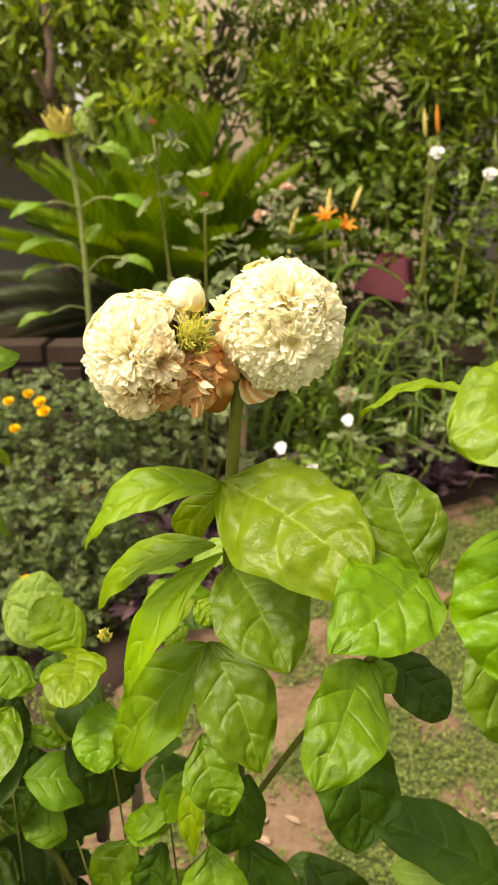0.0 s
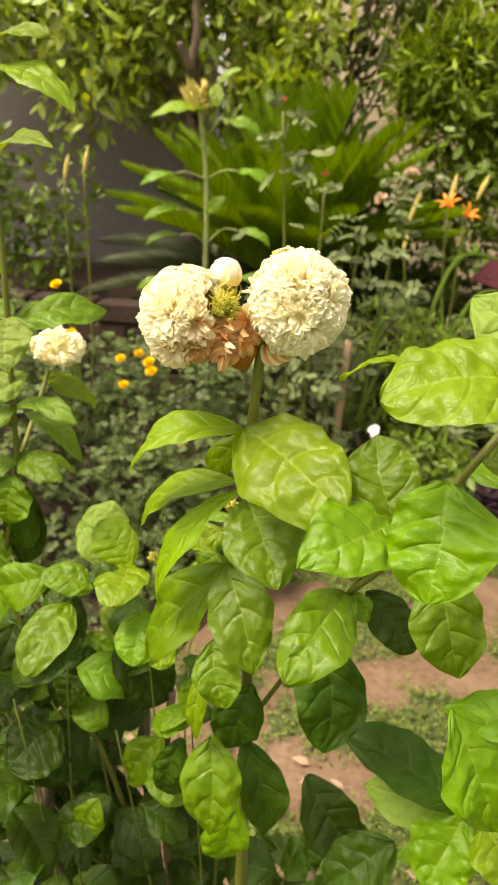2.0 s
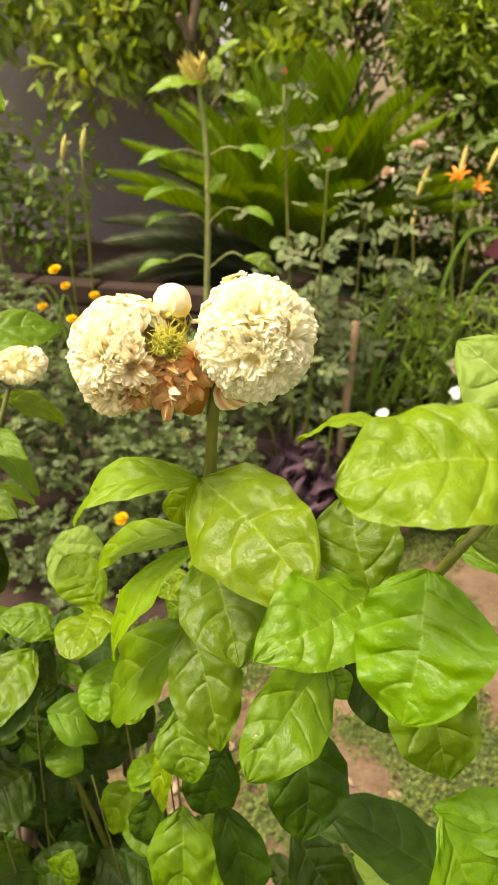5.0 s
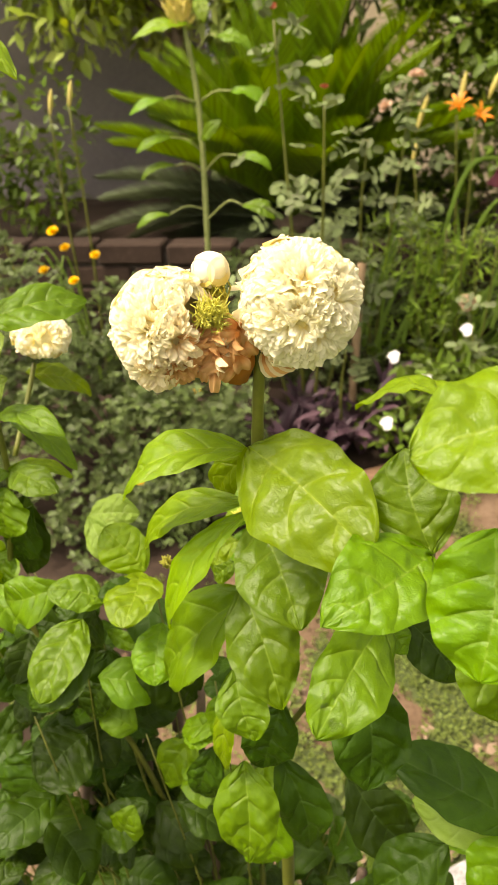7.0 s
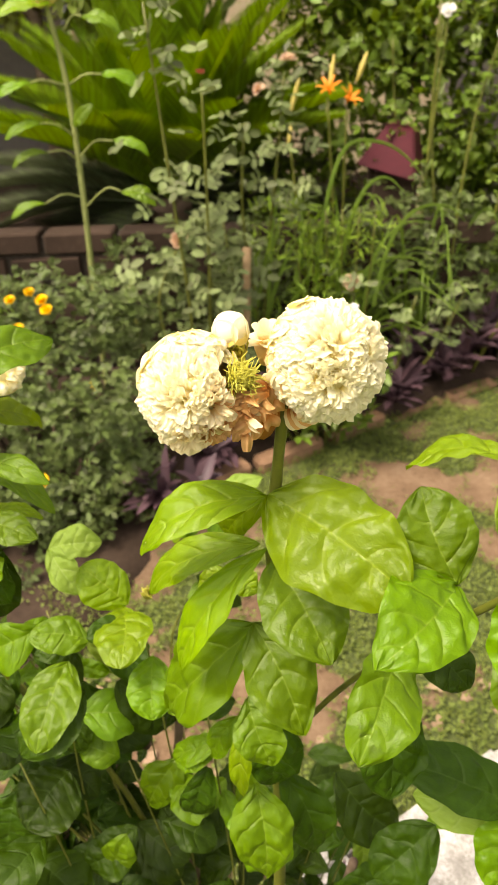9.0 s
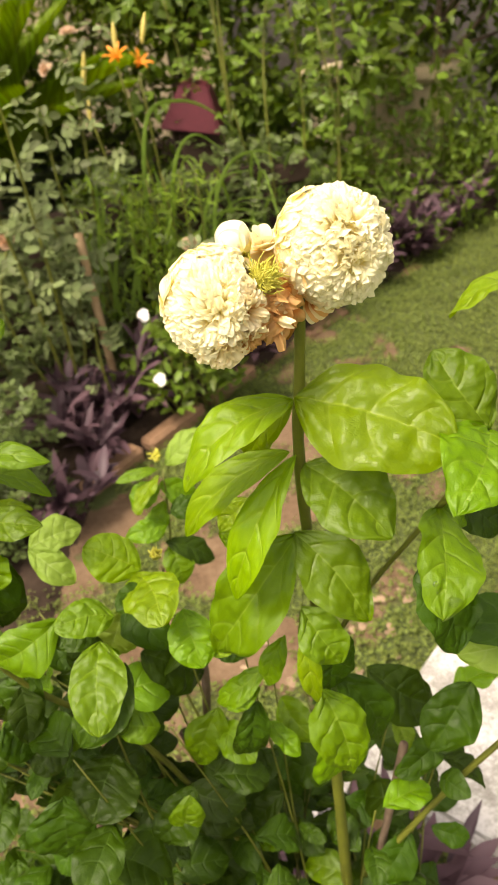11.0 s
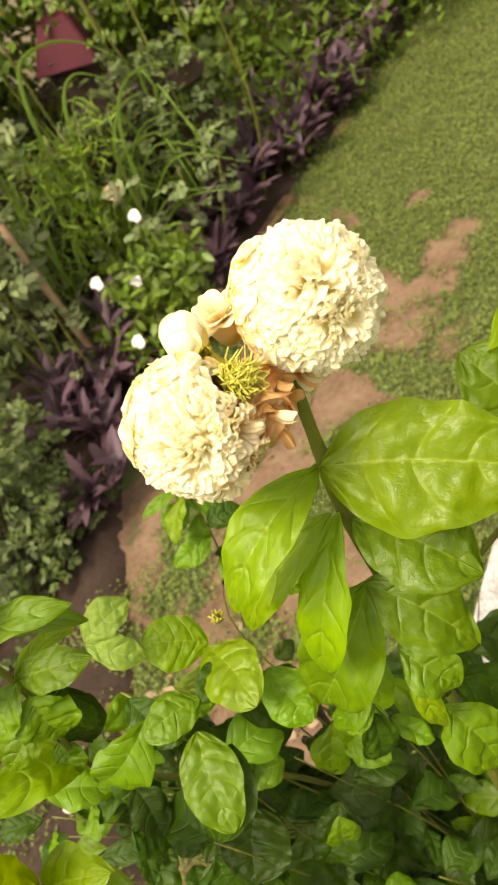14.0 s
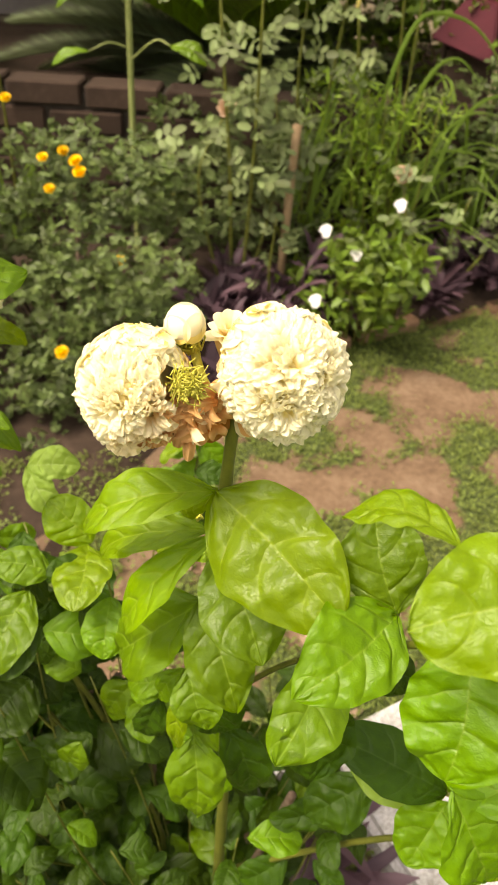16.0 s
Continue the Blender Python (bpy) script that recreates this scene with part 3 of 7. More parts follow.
# ---- hedge and trees ----
def tree(name, label, trunk_pts, r0, lumps, radii, per, leaf_len, leaf_w, mat, limbs, droop=0.3, cat="shrub", second=None):
    t = thing(name, trunk_pts[0], label, cat)
    rod("trunk", trunk_pts, r0, r0 * 0.55, bark, t, 9, 6, 0.08)
    rr = random.Random(len(lumps))
    top = Vector(trunk_pts[-1])
    for i in range(limbs):
        c = Vector(lumps[i % len(lumps)])
        start = Vector(trunk_pts[0]).lerp(top, rr.uniform(0.45, 1.0))
        mid = start.lerp(c, 0.5) + Vector((rr.uniform(-0.06, 0.06), rr.uniform(-0.06, 0.06), 0.05))
        rod("limb", [start, mid, c + Vector((0, 0, 0.1))], r0 * 0.4, r0 * 0.1, bark, t, 6, 4, 0.1, i)
    pts = cloud(lumps, radii, per)
    n = len(pts)
    centre = np.repeat(np.asarray(lumps, float), per, 0)
    away = pts - centre
    away /= np.linalg.norm(away, axis=1, keepdims=True) + 1e-6
    ahead = away * 0.7 + unit(n) * 0.8 + np.array([0, 0, -droop])
    norm = unit(n) * 0.6 + away * 0.4 + np.array([0, -0.1, 0.9])
    s = rng.uniform(0.7, 1.25, n)
    vs, fs = scatter(SMALL, SMALL_F, pts, ahead, norm, np.c_[s * leaf_len, s * leaf_w, s * leaf_w])
    tagged(under("crown", mesh_of("crown", vs, fs, mat), t), kind="stuff")
    if second is not None:
        pts2 = pts[rng.random(n) < second[1]] + rng.normal(0, 0.03, 3)
        sel = len(pts2)
        tip = unit(sel) * 0.6 + np.array([0, -0.35, 0.55])
        pts2 = pts2 + np.array([0, -0.03, 0.03])
        s = rng.uniform(0.6, 1.1, sel)
        vs, fs = scatter(SMALL, SMALL_F, pts2, tip, unit(sel) * 0.5 + np.array([0, -0.4, 0.8]), np.c_[s * leaf_len, s * leaf_w, s * leaf_w])
        tagged(under("young_growth", mesh_of("young_growth", vs, fs, second[0]), t, None, "fresh yellow-green shoot tips"), kind="stuff")
    return t


def lumps_in(n, x, y, z, r, seed):
    q = random.Random(seed)
    cs = [(q.uniform(*x), q.uniform(*y), q.uniform(*z)) for _ in range(n)]
    return cs, [(q.uniform(*r),) * 3 for _ in range(n)]


cs, rs = lumps_in(46, (-2.1, -0.55), (2.7, 3.15), (1.2, 2.3), (0.15, 0.23), 5)
cs2, rs2 = lumps_in(7, (-0.6, -0.35), (2.8, 3.1), (1.0, 1.6), (0.1, 0.16), 8)
citrus = tree("citrus_tree", "bushy tree with glossy pointed leaves over the wall", [(-0.76, 2.95, 0.4), (-0.775, 2.92, 0.9), (-0.77, 2.9, 1.33), (-0.765, 2.9, 1.75)], 0.035, cs + cs2, rs + rs2, 210, 0.066, 0.027, hedge_leaf, 14, 0.45, "tree", (lime_leaf, 0.8))
rod("limb", [(-0.765, 2.9, 1.1), (-0.74, 2.75, 1.17), (-0.705, 2.6, 1.25), (-0.687, 2.6, 1.36), (-0.69, 2.6, 1.5), (-0.7, 2.62, 1.9)], 0.018, 0.013, bark, citrus, 9, 6, 0.1, 1, "bare grey-brown limb")
rod("limb", [(-0.705, 2.6, 1.24), (-0.725, 2.57, 1.29), (-0.735, 2.55, 1.32)], 0.014, 0.011, bark, citrus, 8, 4, 0.1, 2, "pruned stub")
cs, rs = lumps_in(22, (-0.5, 0.05), (3.0, 3.3), (0.75, 2.0), (0.10, 0.17), 9)
tree("privet_bush", "open bush with thin dark twigs and curling leaves", [(-0.25, 3.1, 0.4), (-0.22, 3.1, 0.8), (-0.18, 3.1, 1.2), (-0.1, 3.12, 1.6)], 0.016, cs, rs, 36, 0.085, 0.024, dark_leaf, 22, 0.3, "shrub", (lime_leaf, 0.1))
cs, rs = lumps_in(34, (0.08, 1.25), (2.7, 3.1), (0.95, 1.9), (0.12, 0.2), 12)
tree("oleander_bush", "dense bush with narrow bright green leaves", [(0.55, 2.95, 0.0), (0.56, 2.95, 0.5), (0.6, 2.93, 0.9), (0.62, 2.9, 1.3)], 0.03, cs, rs, 560, 0.058, 0.0125, narrow_leaf, 16, -0.15, "shrub", (lime_leaf, 0.06))
cs, rs = lumps_in(66, (-0.55, 1.0), (2.6, 3.0), (0.4, 1.25), (0.1, 0.17), 13)
keep = [k for k, c in enumerate(cs) if c[0] > 0.1 or c[2] < 0.95]
cs, rs = [cs[k] for k in keep], [rs[k] for k in keep]
tree("low_shrub", "shaded shrub with small dark rounded leaves", [(0.5, 2.8, 0.0), (0.5, 2.8, 0.4), (0.52, 2.8, 0.8)], 0.02, cs, rs, 140, 0.05, 0.024, bright_leaf, 8, 0.2)
cs, rs = lumps_in(12, (-2.1, -1.15), (2.3, 2.7), (0.5, 1.05), (0.12, 0.2), 14)
tree("jasmine_hedge_bush", "dark leafy shrub against the grey wall", [(-1.5, 2.5, 0.4), (-1.5, 2.5, 0.6), (-1.48, 2.5, 0.9)], 0.02, cs, rs, 190, 0.042, 0.02, bright_leaf, 8, 0.2)

cs, rs = lumps_in(90, (0.9, 2.8), (2.5, 3.1), (0.2, 1.65), (0.13, 0.22), 15)
tree("garden_shrub", "loose green shrub at the end of the bed", [(1.6, 2.8, 0.0), (1.6, 2.8, 0.5), (1.65, 2.8, 1.0)], 0.02, cs, rs, 150, 0.06, 0.026, bright_leaf, 10, 0.2)


# ---- cycad ----
def frond(parent, base, az, elev, length, bend, seed, mat=None):
    r = random.Random(seed)
    out = Vector((math.cos(az), math.sin(az), 0))
    pts, p, e = [], Vector(base), elev
    steps = 16
    for i in range(steps + 1):
        pts.append(p.copy())
        d = out * math.cos(e) + Vector((0, 0, 1)) * math.sin(e)
        p = p + d * length / steps
        e -= bend / steps
    side = out.cross(Vector((0, 0, 1)))
    parts = [tube(pts, [0.006 * (1 - 0.8 * i / steps) for i in range(steps + 1)], 5)]
    vs, fs = [], []
    n = 84
    for k in range(8, n):
        t = k / n
        i = min(int(t * steps), steps - 1)
        q = pts[i].lerp(pts[i + 1], t * steps - i)
        d = (pts[i + 1] - pts[i]).normalized()
        ln = 0.14 * math.sin(math.pi * min(1, 0.18 + 0.75 * t)) ** 0.8 * r.uniform(0.9, 1.1)
        up = side.cross(d).normalized()
        for sgn in (1, -1):
            w = (side * sgn * 0.75 + d * (0.55 + 0.4 * t) + up * 0.42).normalized()
            o = len(vs)
            wd = d * 0.0045
            vs += [q - wd, q + wd, q + w * ln * 0.6 + wd * 0.9, q + w * ln, q + w * ln * 0.6 - wd * 0.9]
            fs += [(o, o + 1, o + 2, o + 4), (o + 4, o + 2, o + 3)]
    parts.append((vs, fs))
    under("frond", mesh_of("frond", *merged(parts), mat or frond_leaf, None, False), parent)


cycad = thing("sago_palm", (-0.28, 2.5, 0.38), "sago palm with stiff feathery dark green fronds", "palm")
rod("trunk", [(-0.28, 2.5, 0.38), (-0.285, 2.5, 0.44), (-0.29, 2.49, 0.5)], 0.085, 0.07, bark, cycad, 12, 4, 0.12)
rr = random.Random(21)
for i in range(96):
    az = 2 * math.pi * i / 96 * 3 + rr.uniform(-0.2, 0.2)
    ring = i % 3
    frond(cycad, (-0.29, 2.49, 0.5), az, (radians(79), radians(60), radians(42))[ring] + rr.uniform(-0.1, 0.1), rr.uniform(0.58, 0.74), (0.2, 0.35, 0.5)[ring], i)
for az, el in ((3.0, 0.1), (3.35, 0.2), (2.75, -0.05), (2.5, 0.2), (0.1, 0.2), (0.4, 0.3), (2.9, 0.3), (0.25, -0.05), (-2.4, -0.2), (-0.7, -0.2), (3.2, 0.45), (3.5, 0.4), (2.95, -0.1)):
    frond(cycad, (-0.29, 2.49, 0.48), az, el, rr.uniform(0.65, 0.85), 0.5, int(az * 10) + 90, old_frond)


# ---- compound-leaved roses ----
LEAFLET = [(0, 0, 0)] + [(0.5 - 0.5 * math.cos(w), 0.30 * math.sin(w) ** 0.9, 0.07 * math.sin(w)) for w in (0.55, 1.1, 1.65, 2.2, 2.7)] + [(1, 0, -0.05)] + [(0.5 - 0.5 * math.cos(w), -0.30 * math.sin(w) ** 0.9, 0.07 * math.sin(w)) for w in (2.7, 2.2, 1.65, 1.1, 0.55)] + [(0.5, 0, -0.03)]
LEAFLET_F = [(k, 12, (k + 1) % 12) for k in range(12)]


def sprays(places, size, spread=1.0, up=0.8):
    """Rose leaves of five leaflets at the given places."""
    ps, ah, no, sz = [], [], [], []
    for p in places:
        d = Vector(rng.normal(size=3) * np.array([1, 1, 0.4])).normalized()
        n = (Vector(rng.normal(size=3)) * 0.35 + Vector((0, -0.35, up))).normalized()
        side = n.cross(d).normalized()
        s = size * rng.uniform(0.75, 1.2)
        for along, sg, k in ((1.1, 0, 1.1), (0.75, 1, 0.95), (0.75, -1, 0.95), (0.15, 1, 0.8), (0.15, -1, 0.8)):
            q = Vector(p) + d * along * s
            a = d if sg == 0 else (d * 0.35 + side * sg)
            ps.append(q)
            ah.append(a)
            no.append(n + Vector(rng.normal(size=3)) * 0.2)
            sz.append(s * k * spread)
    return scatter(LEAFLET, LEAFLET_F, [tuple(p) for p in ps], [tuple(a) for a in ah], [tuple(a) for a in no], np.array(sz))


def bloom(name, parent, place, radius, petals, mat, axis=(0, -0.4, 0.9), cup=0.5, label="", thin=1.0):
    """A small flower of overlapping petals."""
    a = Vector(axis).normalized()
    x = a.orthogonal().normalized()
    y = a.cross(x)
    parts = []
    for k in range(petals):
        ring = k / petals
        w = k * 2.39996
        out = (x * math.cos(w) + y * math.sin(w))
        rise = cup * (1.2 - ring)
        d = (out * (0.3 + 0.8 * ring) + a * rise).normalized()
        ln = radius * (0.65 + 0.35 * ring)
        sd = a.cross(out).normalized() * radius * 0.42 * thin
        n = sd.cross(d).normalized()
        b = Vector(place)
        parts.append(([b, b + d * ln * 0.5 + sd - n * 0.1 * ln, b + d * ln * 0.9 + sd * 0.8, b + d * ln + n * 0.05 * ln, b + d * ln * 0.9 - sd * 0.8, b + d * ln * 0.5 - sd - n * 0.1 * ln, b + d * ln * 0.6 + n * 0.12 * ln],
                      [(0, 6, 1), (1, 6, 2), (2, 6, 3), (3, 6, 4), (4, 6, 5), (5, 6, 0)]))
    return under(name, mesh_of(name, *merged(parts), mat), parent, None, label)


def rose(name, label, canes, n, size, mat=None, jitter=0.05):
    t = thing(name, canes[0][0], label, "rose bush")
    pts = []
    for i, c in enumerate(canes):
        rod("cane", c, 0.005, 0.0025, green_stem, t, 6, 5, 0.1, i)
        line = smooth_line(c, 8)
        for _ in range(n):
            p = line[int(len(line) * rng.uniform(0.3, 0.999) ** 0.7)]
            pts.append(np.array(p) + rng.normal(0, jitter, 3))
    tagged(under("foliage", mesh_of("foliage", *sprays(pts, size), mat or rose_leaf), t, None, ""), kind="stuff")
    return t


r1 = rose("rose_bush", "rose bush with dull grey-green leaves and small faded buds", [
    [(-0.16, 1.62, 0.02), (-0.17, 1.6, 0.4), (-0.2, 1.6, 0.75), (-0.23, 1.62, 1.08)],
    [(-0.14, 1.62, 0.02), (-0.12, 1.58, 0.35), (-0.11, 1.53, 0.65), (-0.108, 1.51, 0.93)],
    [(-0.15, 1.6, 0.02), (-0.22, 1.6, 0.25), (-0.25, 1.62, 0.42), (-0.2, 1.66, 0.54)],
    [(-0.18, 1.62, 0.02), (-0.28, 1.65, 0.2), (-0.33, 1.7, 0.35), (-0.34, 1.75, 0.45)],
    [(-0.16, 1.62, 0.02), (-0.1, 1.65, 0.2), (-0.06, 1.68, 0.42), (-0.08, 1.7, 0.6)]], 26, 0.03, None, 0.045)
bloom("bud", r1, (-0.109, 1.51, 0.945), 0.016, 9, red_petal, (0, 0, 1), 1.2)
bloom("bud", r1, (-0.235, 1.63, 1.1), 0.02, 9, red_petal, (0, 0, 1), 1.2)
bloom("flower", r1, (-0.198, 1.72, 0.545), 0.03, 14, pink_petal, (0, -0.6, 0.8), 0.8, "faded pale pink rose")
r2 = rose("rose_bush", "rose bush with pale green leaves beside the lilies", [
    [(0.02, 1.85, 0.05), (0.03, 1.83, 0.4), (0.06, 1.8, 0.7), (0.08, 1.8, 0.92)],
    [(0.03, 1.85, 0.05), (0.0, 1.8, 0.35), (-0.03, 1.78, 0.6), (-0.02, 1.77, 0.82)],
    [(0.03, 1.8, 0.05), (-0.08, 1.75, 0.3), (-0.12, 1.7, 0.45)]], 30, 0.028)
bloom("flower", r2, (0.09, 1.8, 0.955), 0.026, 12, pink_petal, (0, -0.3, 0.9), 0.6)
bloom("flower", r2, (0.02, 1.88, 0.885), 0.022, 10, pink_petal, (-0.3, -0.5, 0.4), 1.0, "withered orange bloom")
r3 = rose("climbing_rose", "tall leafy rose with creamy white blooms", [
    [(0.62, 2.0, 0.0), (0.6, 2.0, 0.4), (0.62, 2.02, 0.75), (0.68, 2.05, 1.0)],
    [(0.7, 2.05, 0.0), (0.72, 2.05, 0.4), (0.74, 2.05, 0.75), (0.7, 2.08, 1.1)],
    [(0.64, 2.05, 0.0), (0.55, 2.05, 0.5), (0.52, 2.08, 0.8), (0.53, 2.1, 1.03)],
    [(0.75, 2.1, 0.0), (0.85, 2.1, 0.4), (0.88, 2.1, 0.8), (0.85, 2.12, 1.05)],
    [(0.7, 2.0, 0.0), (0.78, 1.95, 0.3), (0.8, 1.95, 0.6), (0.78, 1.98, 0.85)],
    [(0.6, 2.2, 0.0), (0.5, 2.3, 0.5), (0.46, 2.35, 0.8), (0.44, 2.35, 0.98)]], 26, 0.022, bright_leaf, 0.05)
for p in ((0.535, 2.08, 1.05), (0.691, 2.06, 0.99)):
    bloom("flower", r3, p, 0.026, 14, white_petal, (-0.2, -0.6, 0.6), 0.7, "creamy white rose")
r4 = rose("rose_bush", "low rose with rounded grey-green leaves", [
    [(0.3, 1.72, 0.02), (0.3, 1.7, 0.2), (0.27, 1.68, 0.35), (0.25, 1.7, 0.42)],
    [(0.4, 1.8, 0.02), (0.42, 1.78, 0.2), (0.45, 1.78, 0.36)],
    [(0.45, 1.85, 0.02), (0.55, 1.85, 0.2), (0.62, 1.88, 0.35)],
    [(-0.05, 1.6, 0.02), (-0.06, 1.58, 0.2), (-0.05, 1.58, 0.34)]], 14, 0.026, None, 0.05)
bloom("flower", r4, (0.251, 1.69, 0.43), 0.03, 14, pink_petal, (0, -0.6, 0.8), 0.8, "faded pale pink rose")


# ---- day lilies ----
def strap(points, width):
    line = smooth_line(points, 5)
    vs, fs = [], []
    n = len(line)
    for i, p in enumerate(line):
        d = (line[min(i + 1, n - 1)] - line[max(i - 1, 0)]).normalized()
        s = d.cross(Vector((0.2, 1, 0.25))).normalized() * width / 2 * max(0.05, (1 - (i / (n - 1)) ** 2.5))
        u = s.cross(d).normalized() * width * 0.18
        vs += [p - s + u, p, p + s + u]
        if i:
            o = 3 * i
            fs += [(o - 3, o - 2, o + 1, o), (o - 2, o - 1, o + 2, o + 1)]
    return vs, fs


def lily_clump(name, label, base, n, reach, height, seed, group=""):
    t = thing(name, base, label, "lily", group)
    r = random.Random(seed)
    for i in range(n):
        az = r.uniform(0, 2 * math.pi)
        o = Vector((math.cos(az), math.sin(az), 0))
        h, d = height * r.uniform(0.6, 1.1), reach * r.uniform(0.4, 1.1)
        b = Vector(base) + o * r.uniform(0, 0.03)
        pts = [b, b + o * d * 0.25 + Vector((0, 0, h * 0.6)), b + o * d * 0.6 + Vector((0, 0, h * 0.95)), b + o * d + Vector((0, 0, h * r.uniform(0.45, 0.95)))]
        under("strap_leaf", mesh_of("strap_leaf", *strap(pts, r.uniform(0.009, 0.014)), grass_leaf), t)
    return t


def lily_flower(parent, place, axis, size):
    a = Vector(axis).normalized()
    x = a.orthogonal().normalized()
    y = a.cross(x)
    parts = []
    for k in range(6):
        w = k * math.pi / 3
        o = x * math.cos(w) + y * math.sin(w)
        s = a.cross(o) * size * (0.17 if k % 2 else 0.12)
        b = Vector(place) - a * size * 0.6
        rows = [(0, 0.1), (0.45, 0.7), (0.75, 1.0), (0.92, 0.7), (0.9, 0.08)]
        outs = [0.02, 0.13, 0.36, 0.72, 0.98]
        vs, fs = [], []
        for (up, wd), ot in zip(rows, outs):
            c = b + a * size * up + o * size * ot
            vs += [c - s * wd, c + a * -0.02 * size, c + s * wd]
        for i in range(4):
            q = 3 * i
            fs += [(q, q + 1, q + 4, q + 3), (q + 1, q + 2, q + 5, q + 4)]
        parts.append((vs, fs))
    return under("flower", mesh_of("flower", *merged(parts), lily_orange), parent, None, "open orange trumpet flower")


def lily_bud(parent, a, b, r, mat):
    a, b = Vector(a), Vector(b)
    pts = [a.lerp(b, t) for t in (0, 0.15, 0.4, 0.7, 0.9, 1)]
    return under("bud", mesh_of("bud", *tube(pts, [r * 0.3, r * 0.7, r, r * 0.95, r * 0.5, r * 0.1], 7), mat), parent)


lily = lily_clump("day_lily", "day lily with orange trumpet flowers on tall stems", (0.22, 1.92, 0.03), 36, 0.42, 0.42, 4)
for k, (p, q) in enumerate((((0.2, 1.91, 0.9), (0.23, 1.92, 0.05)), ((0.25, 1.9, 0.87), (0.24, 1.92, 0.05)), ((0.1, 1.9, 0.8), (0.2, 1.93, 0.05)))):
    p, q = Vector(p), Vector(q)
    rod("flower_stem", [q, q.lerp(p, 0.5) + Vector((0.015 - 0.01 * k, 0, 0)), p - Vector((0, 0, 0.04))], 0.0045, 0.003, green_stem, lily, 6, 6)
under("strap_leaf", mesh_of("strap_leaf", *strap([(0.2188, 1.8, 0.3039), (0.2485, 1.8, 0.5235), (0.2906, 1.8, 0.6435), (0.3465, 1.8, 0.6761), (0.4121, 1.8, 0.6256)], 0.012), grass_leaf), lily)
under("strap_leaf", mesh_of("strap_leaf", *strap([(0.3349, 1.8, 0.3281), (0.367, 1.8, 0.4984), (0.4282, 1.8, 0.5886), (0.5125, 1.8, 0.5997), (0.5726, 1.8, 0.5544)], 0.012), grass_leaf), lily)
under("strap_leaf", mesh_of("strap_leaf", *strap([(0.1639, 1.8, 0.3081), (0.1819, 1.8, 0.5591), (0.2329, 1.8, 0.745), (0.323, 1.8, 0.7632), (0.4077, 1.8, 0.7154), (0.483, 1.8, 0.6192)], 0.012), grass_leaf), lily)
under("strap_leaf", mesh_of("strap_leaf", *strap([(0.3047, 1.8, 0.2973), (0.331, 1.8, 0.471), (0.4011, 1.8, 0.5548), (0.4873, 1.8, 0.5546)], 0.012), grass_leaf), lily)
under("strap_leaf", mesh_of("strap_leaf", *strap([(0.0184, 1.8, 0.2508), (0.0649, 1.8, 0.4144), (0.1218, 1.8, 0.5267), (0.1822, 1.8, 0.5885)], 0.012), grass_leaf), lily)
under("strap_leaf", mesh_of("strap_leaf", *strap([(-0.014, 1.8, 0.2532), (0.0276, 1.8, 0.4494), (0.0584, 1.8, 0.5993), (0.0677, 1.8, 0.6846)], 0.012), grass_leaf), lily)
under("strap_leaf", mesh_of("strap_leaf", *strap([(0.0338, 1.8, 0.2322), (0.0437, 1.8, 0.4638), (0.0885, 1.8, 0.6545)], 0.012), grass_leaf), lily)
under("strap_leaf", mesh_of("strap_leaf", *strap([(0.0999, 1.8, 0.2792), (0.1288, 1.8, 0.5033), (0.1252, 1.8, 0.6654)], 0.012), grass_leaf), lily)
under("strap_leaf", mesh_of("strap_leaf", *strap([(-0.0302, 1.8, 0.2544), (0.0029, 1.8, 0.4194), (-0.0115, 1.8, 0.5757)], 0.012), grass_leaf), lily)
under("strap_leaf", mesh_of("strap_leaf", *strap([(0.1953, 1.8, 0.3057), (0.2263, 1.8, 0.4951), (0.2145, 1.8, 0.6573)], 0.012), grass_leaf), lily)
under("strap_leaf", mesh_of("strap_leaf", *strap([(0.2579, 1.8, 0.3009), (0.3168, 1.8, 0.4413), (0.42, 1.8, 0.4636), (0.4959, 1.8, 0.4266)], 0.012), grass_leaf), lily)
under("strap_leaf", mesh_of("strap_leaf", *strap([(0.0667, 1.8, 0.2472), (0.1182, 1.8, 0.3778), (0.1961, 1.8, 0.4513), (0.2721, 1.8, 0.4136)], 0.012), grass_leaf), lily)
lily_flower(lily, (0.202, 1.9, 0.885), (-0.25, -0.5, 0.75), 0.037)
lily_flower(lily, (0.257, 1.89, 0.862), (0.35, -0.5, 0.6), 0.036)
lily_bud(lily, (0.205, 1.92, 0.875), (0.215, 1.92, 0.96), 0.007, bud_yellow)
lily_bud(lily, (0.275, 1.92, 0.895), (0.3, 1.92, 0.965), 0.007, bud_yellow)
lily_bud(lily, (0.1, 1.9, 0.82), (0.125, 1.9, 0.91), 0.007, bud_yellow)
lily_bud(lily, (0.105, 1.9, 0.8), (0.095, 1.88, 0.75), 0.006, bud_yellow)
tall = lily_clump("day_lily", "lily stems carrying long orange-tipped buds among roses", (0.5, 2.02, 0.0), 26, 0.3, 0.55, 6)
for x in (0.495, 0.52):
    rod("flower_stem", [(0.5, 2.02, 0), (0.51, 2.05, 0.6), (x + 0.02, 2.08, 1.08)], 0.0045, 0.003, green_stem, tall, 6, 6)
lily_bud(tall, (0.5, 2.08, 1.09), (0.49, 2.08, 1.17), 0.006, bud_yellow)
lily_bud(tall, (0.535, 2.08, 1.1), (0.525, 2.08, 1.18), 0.006, lily_orange)
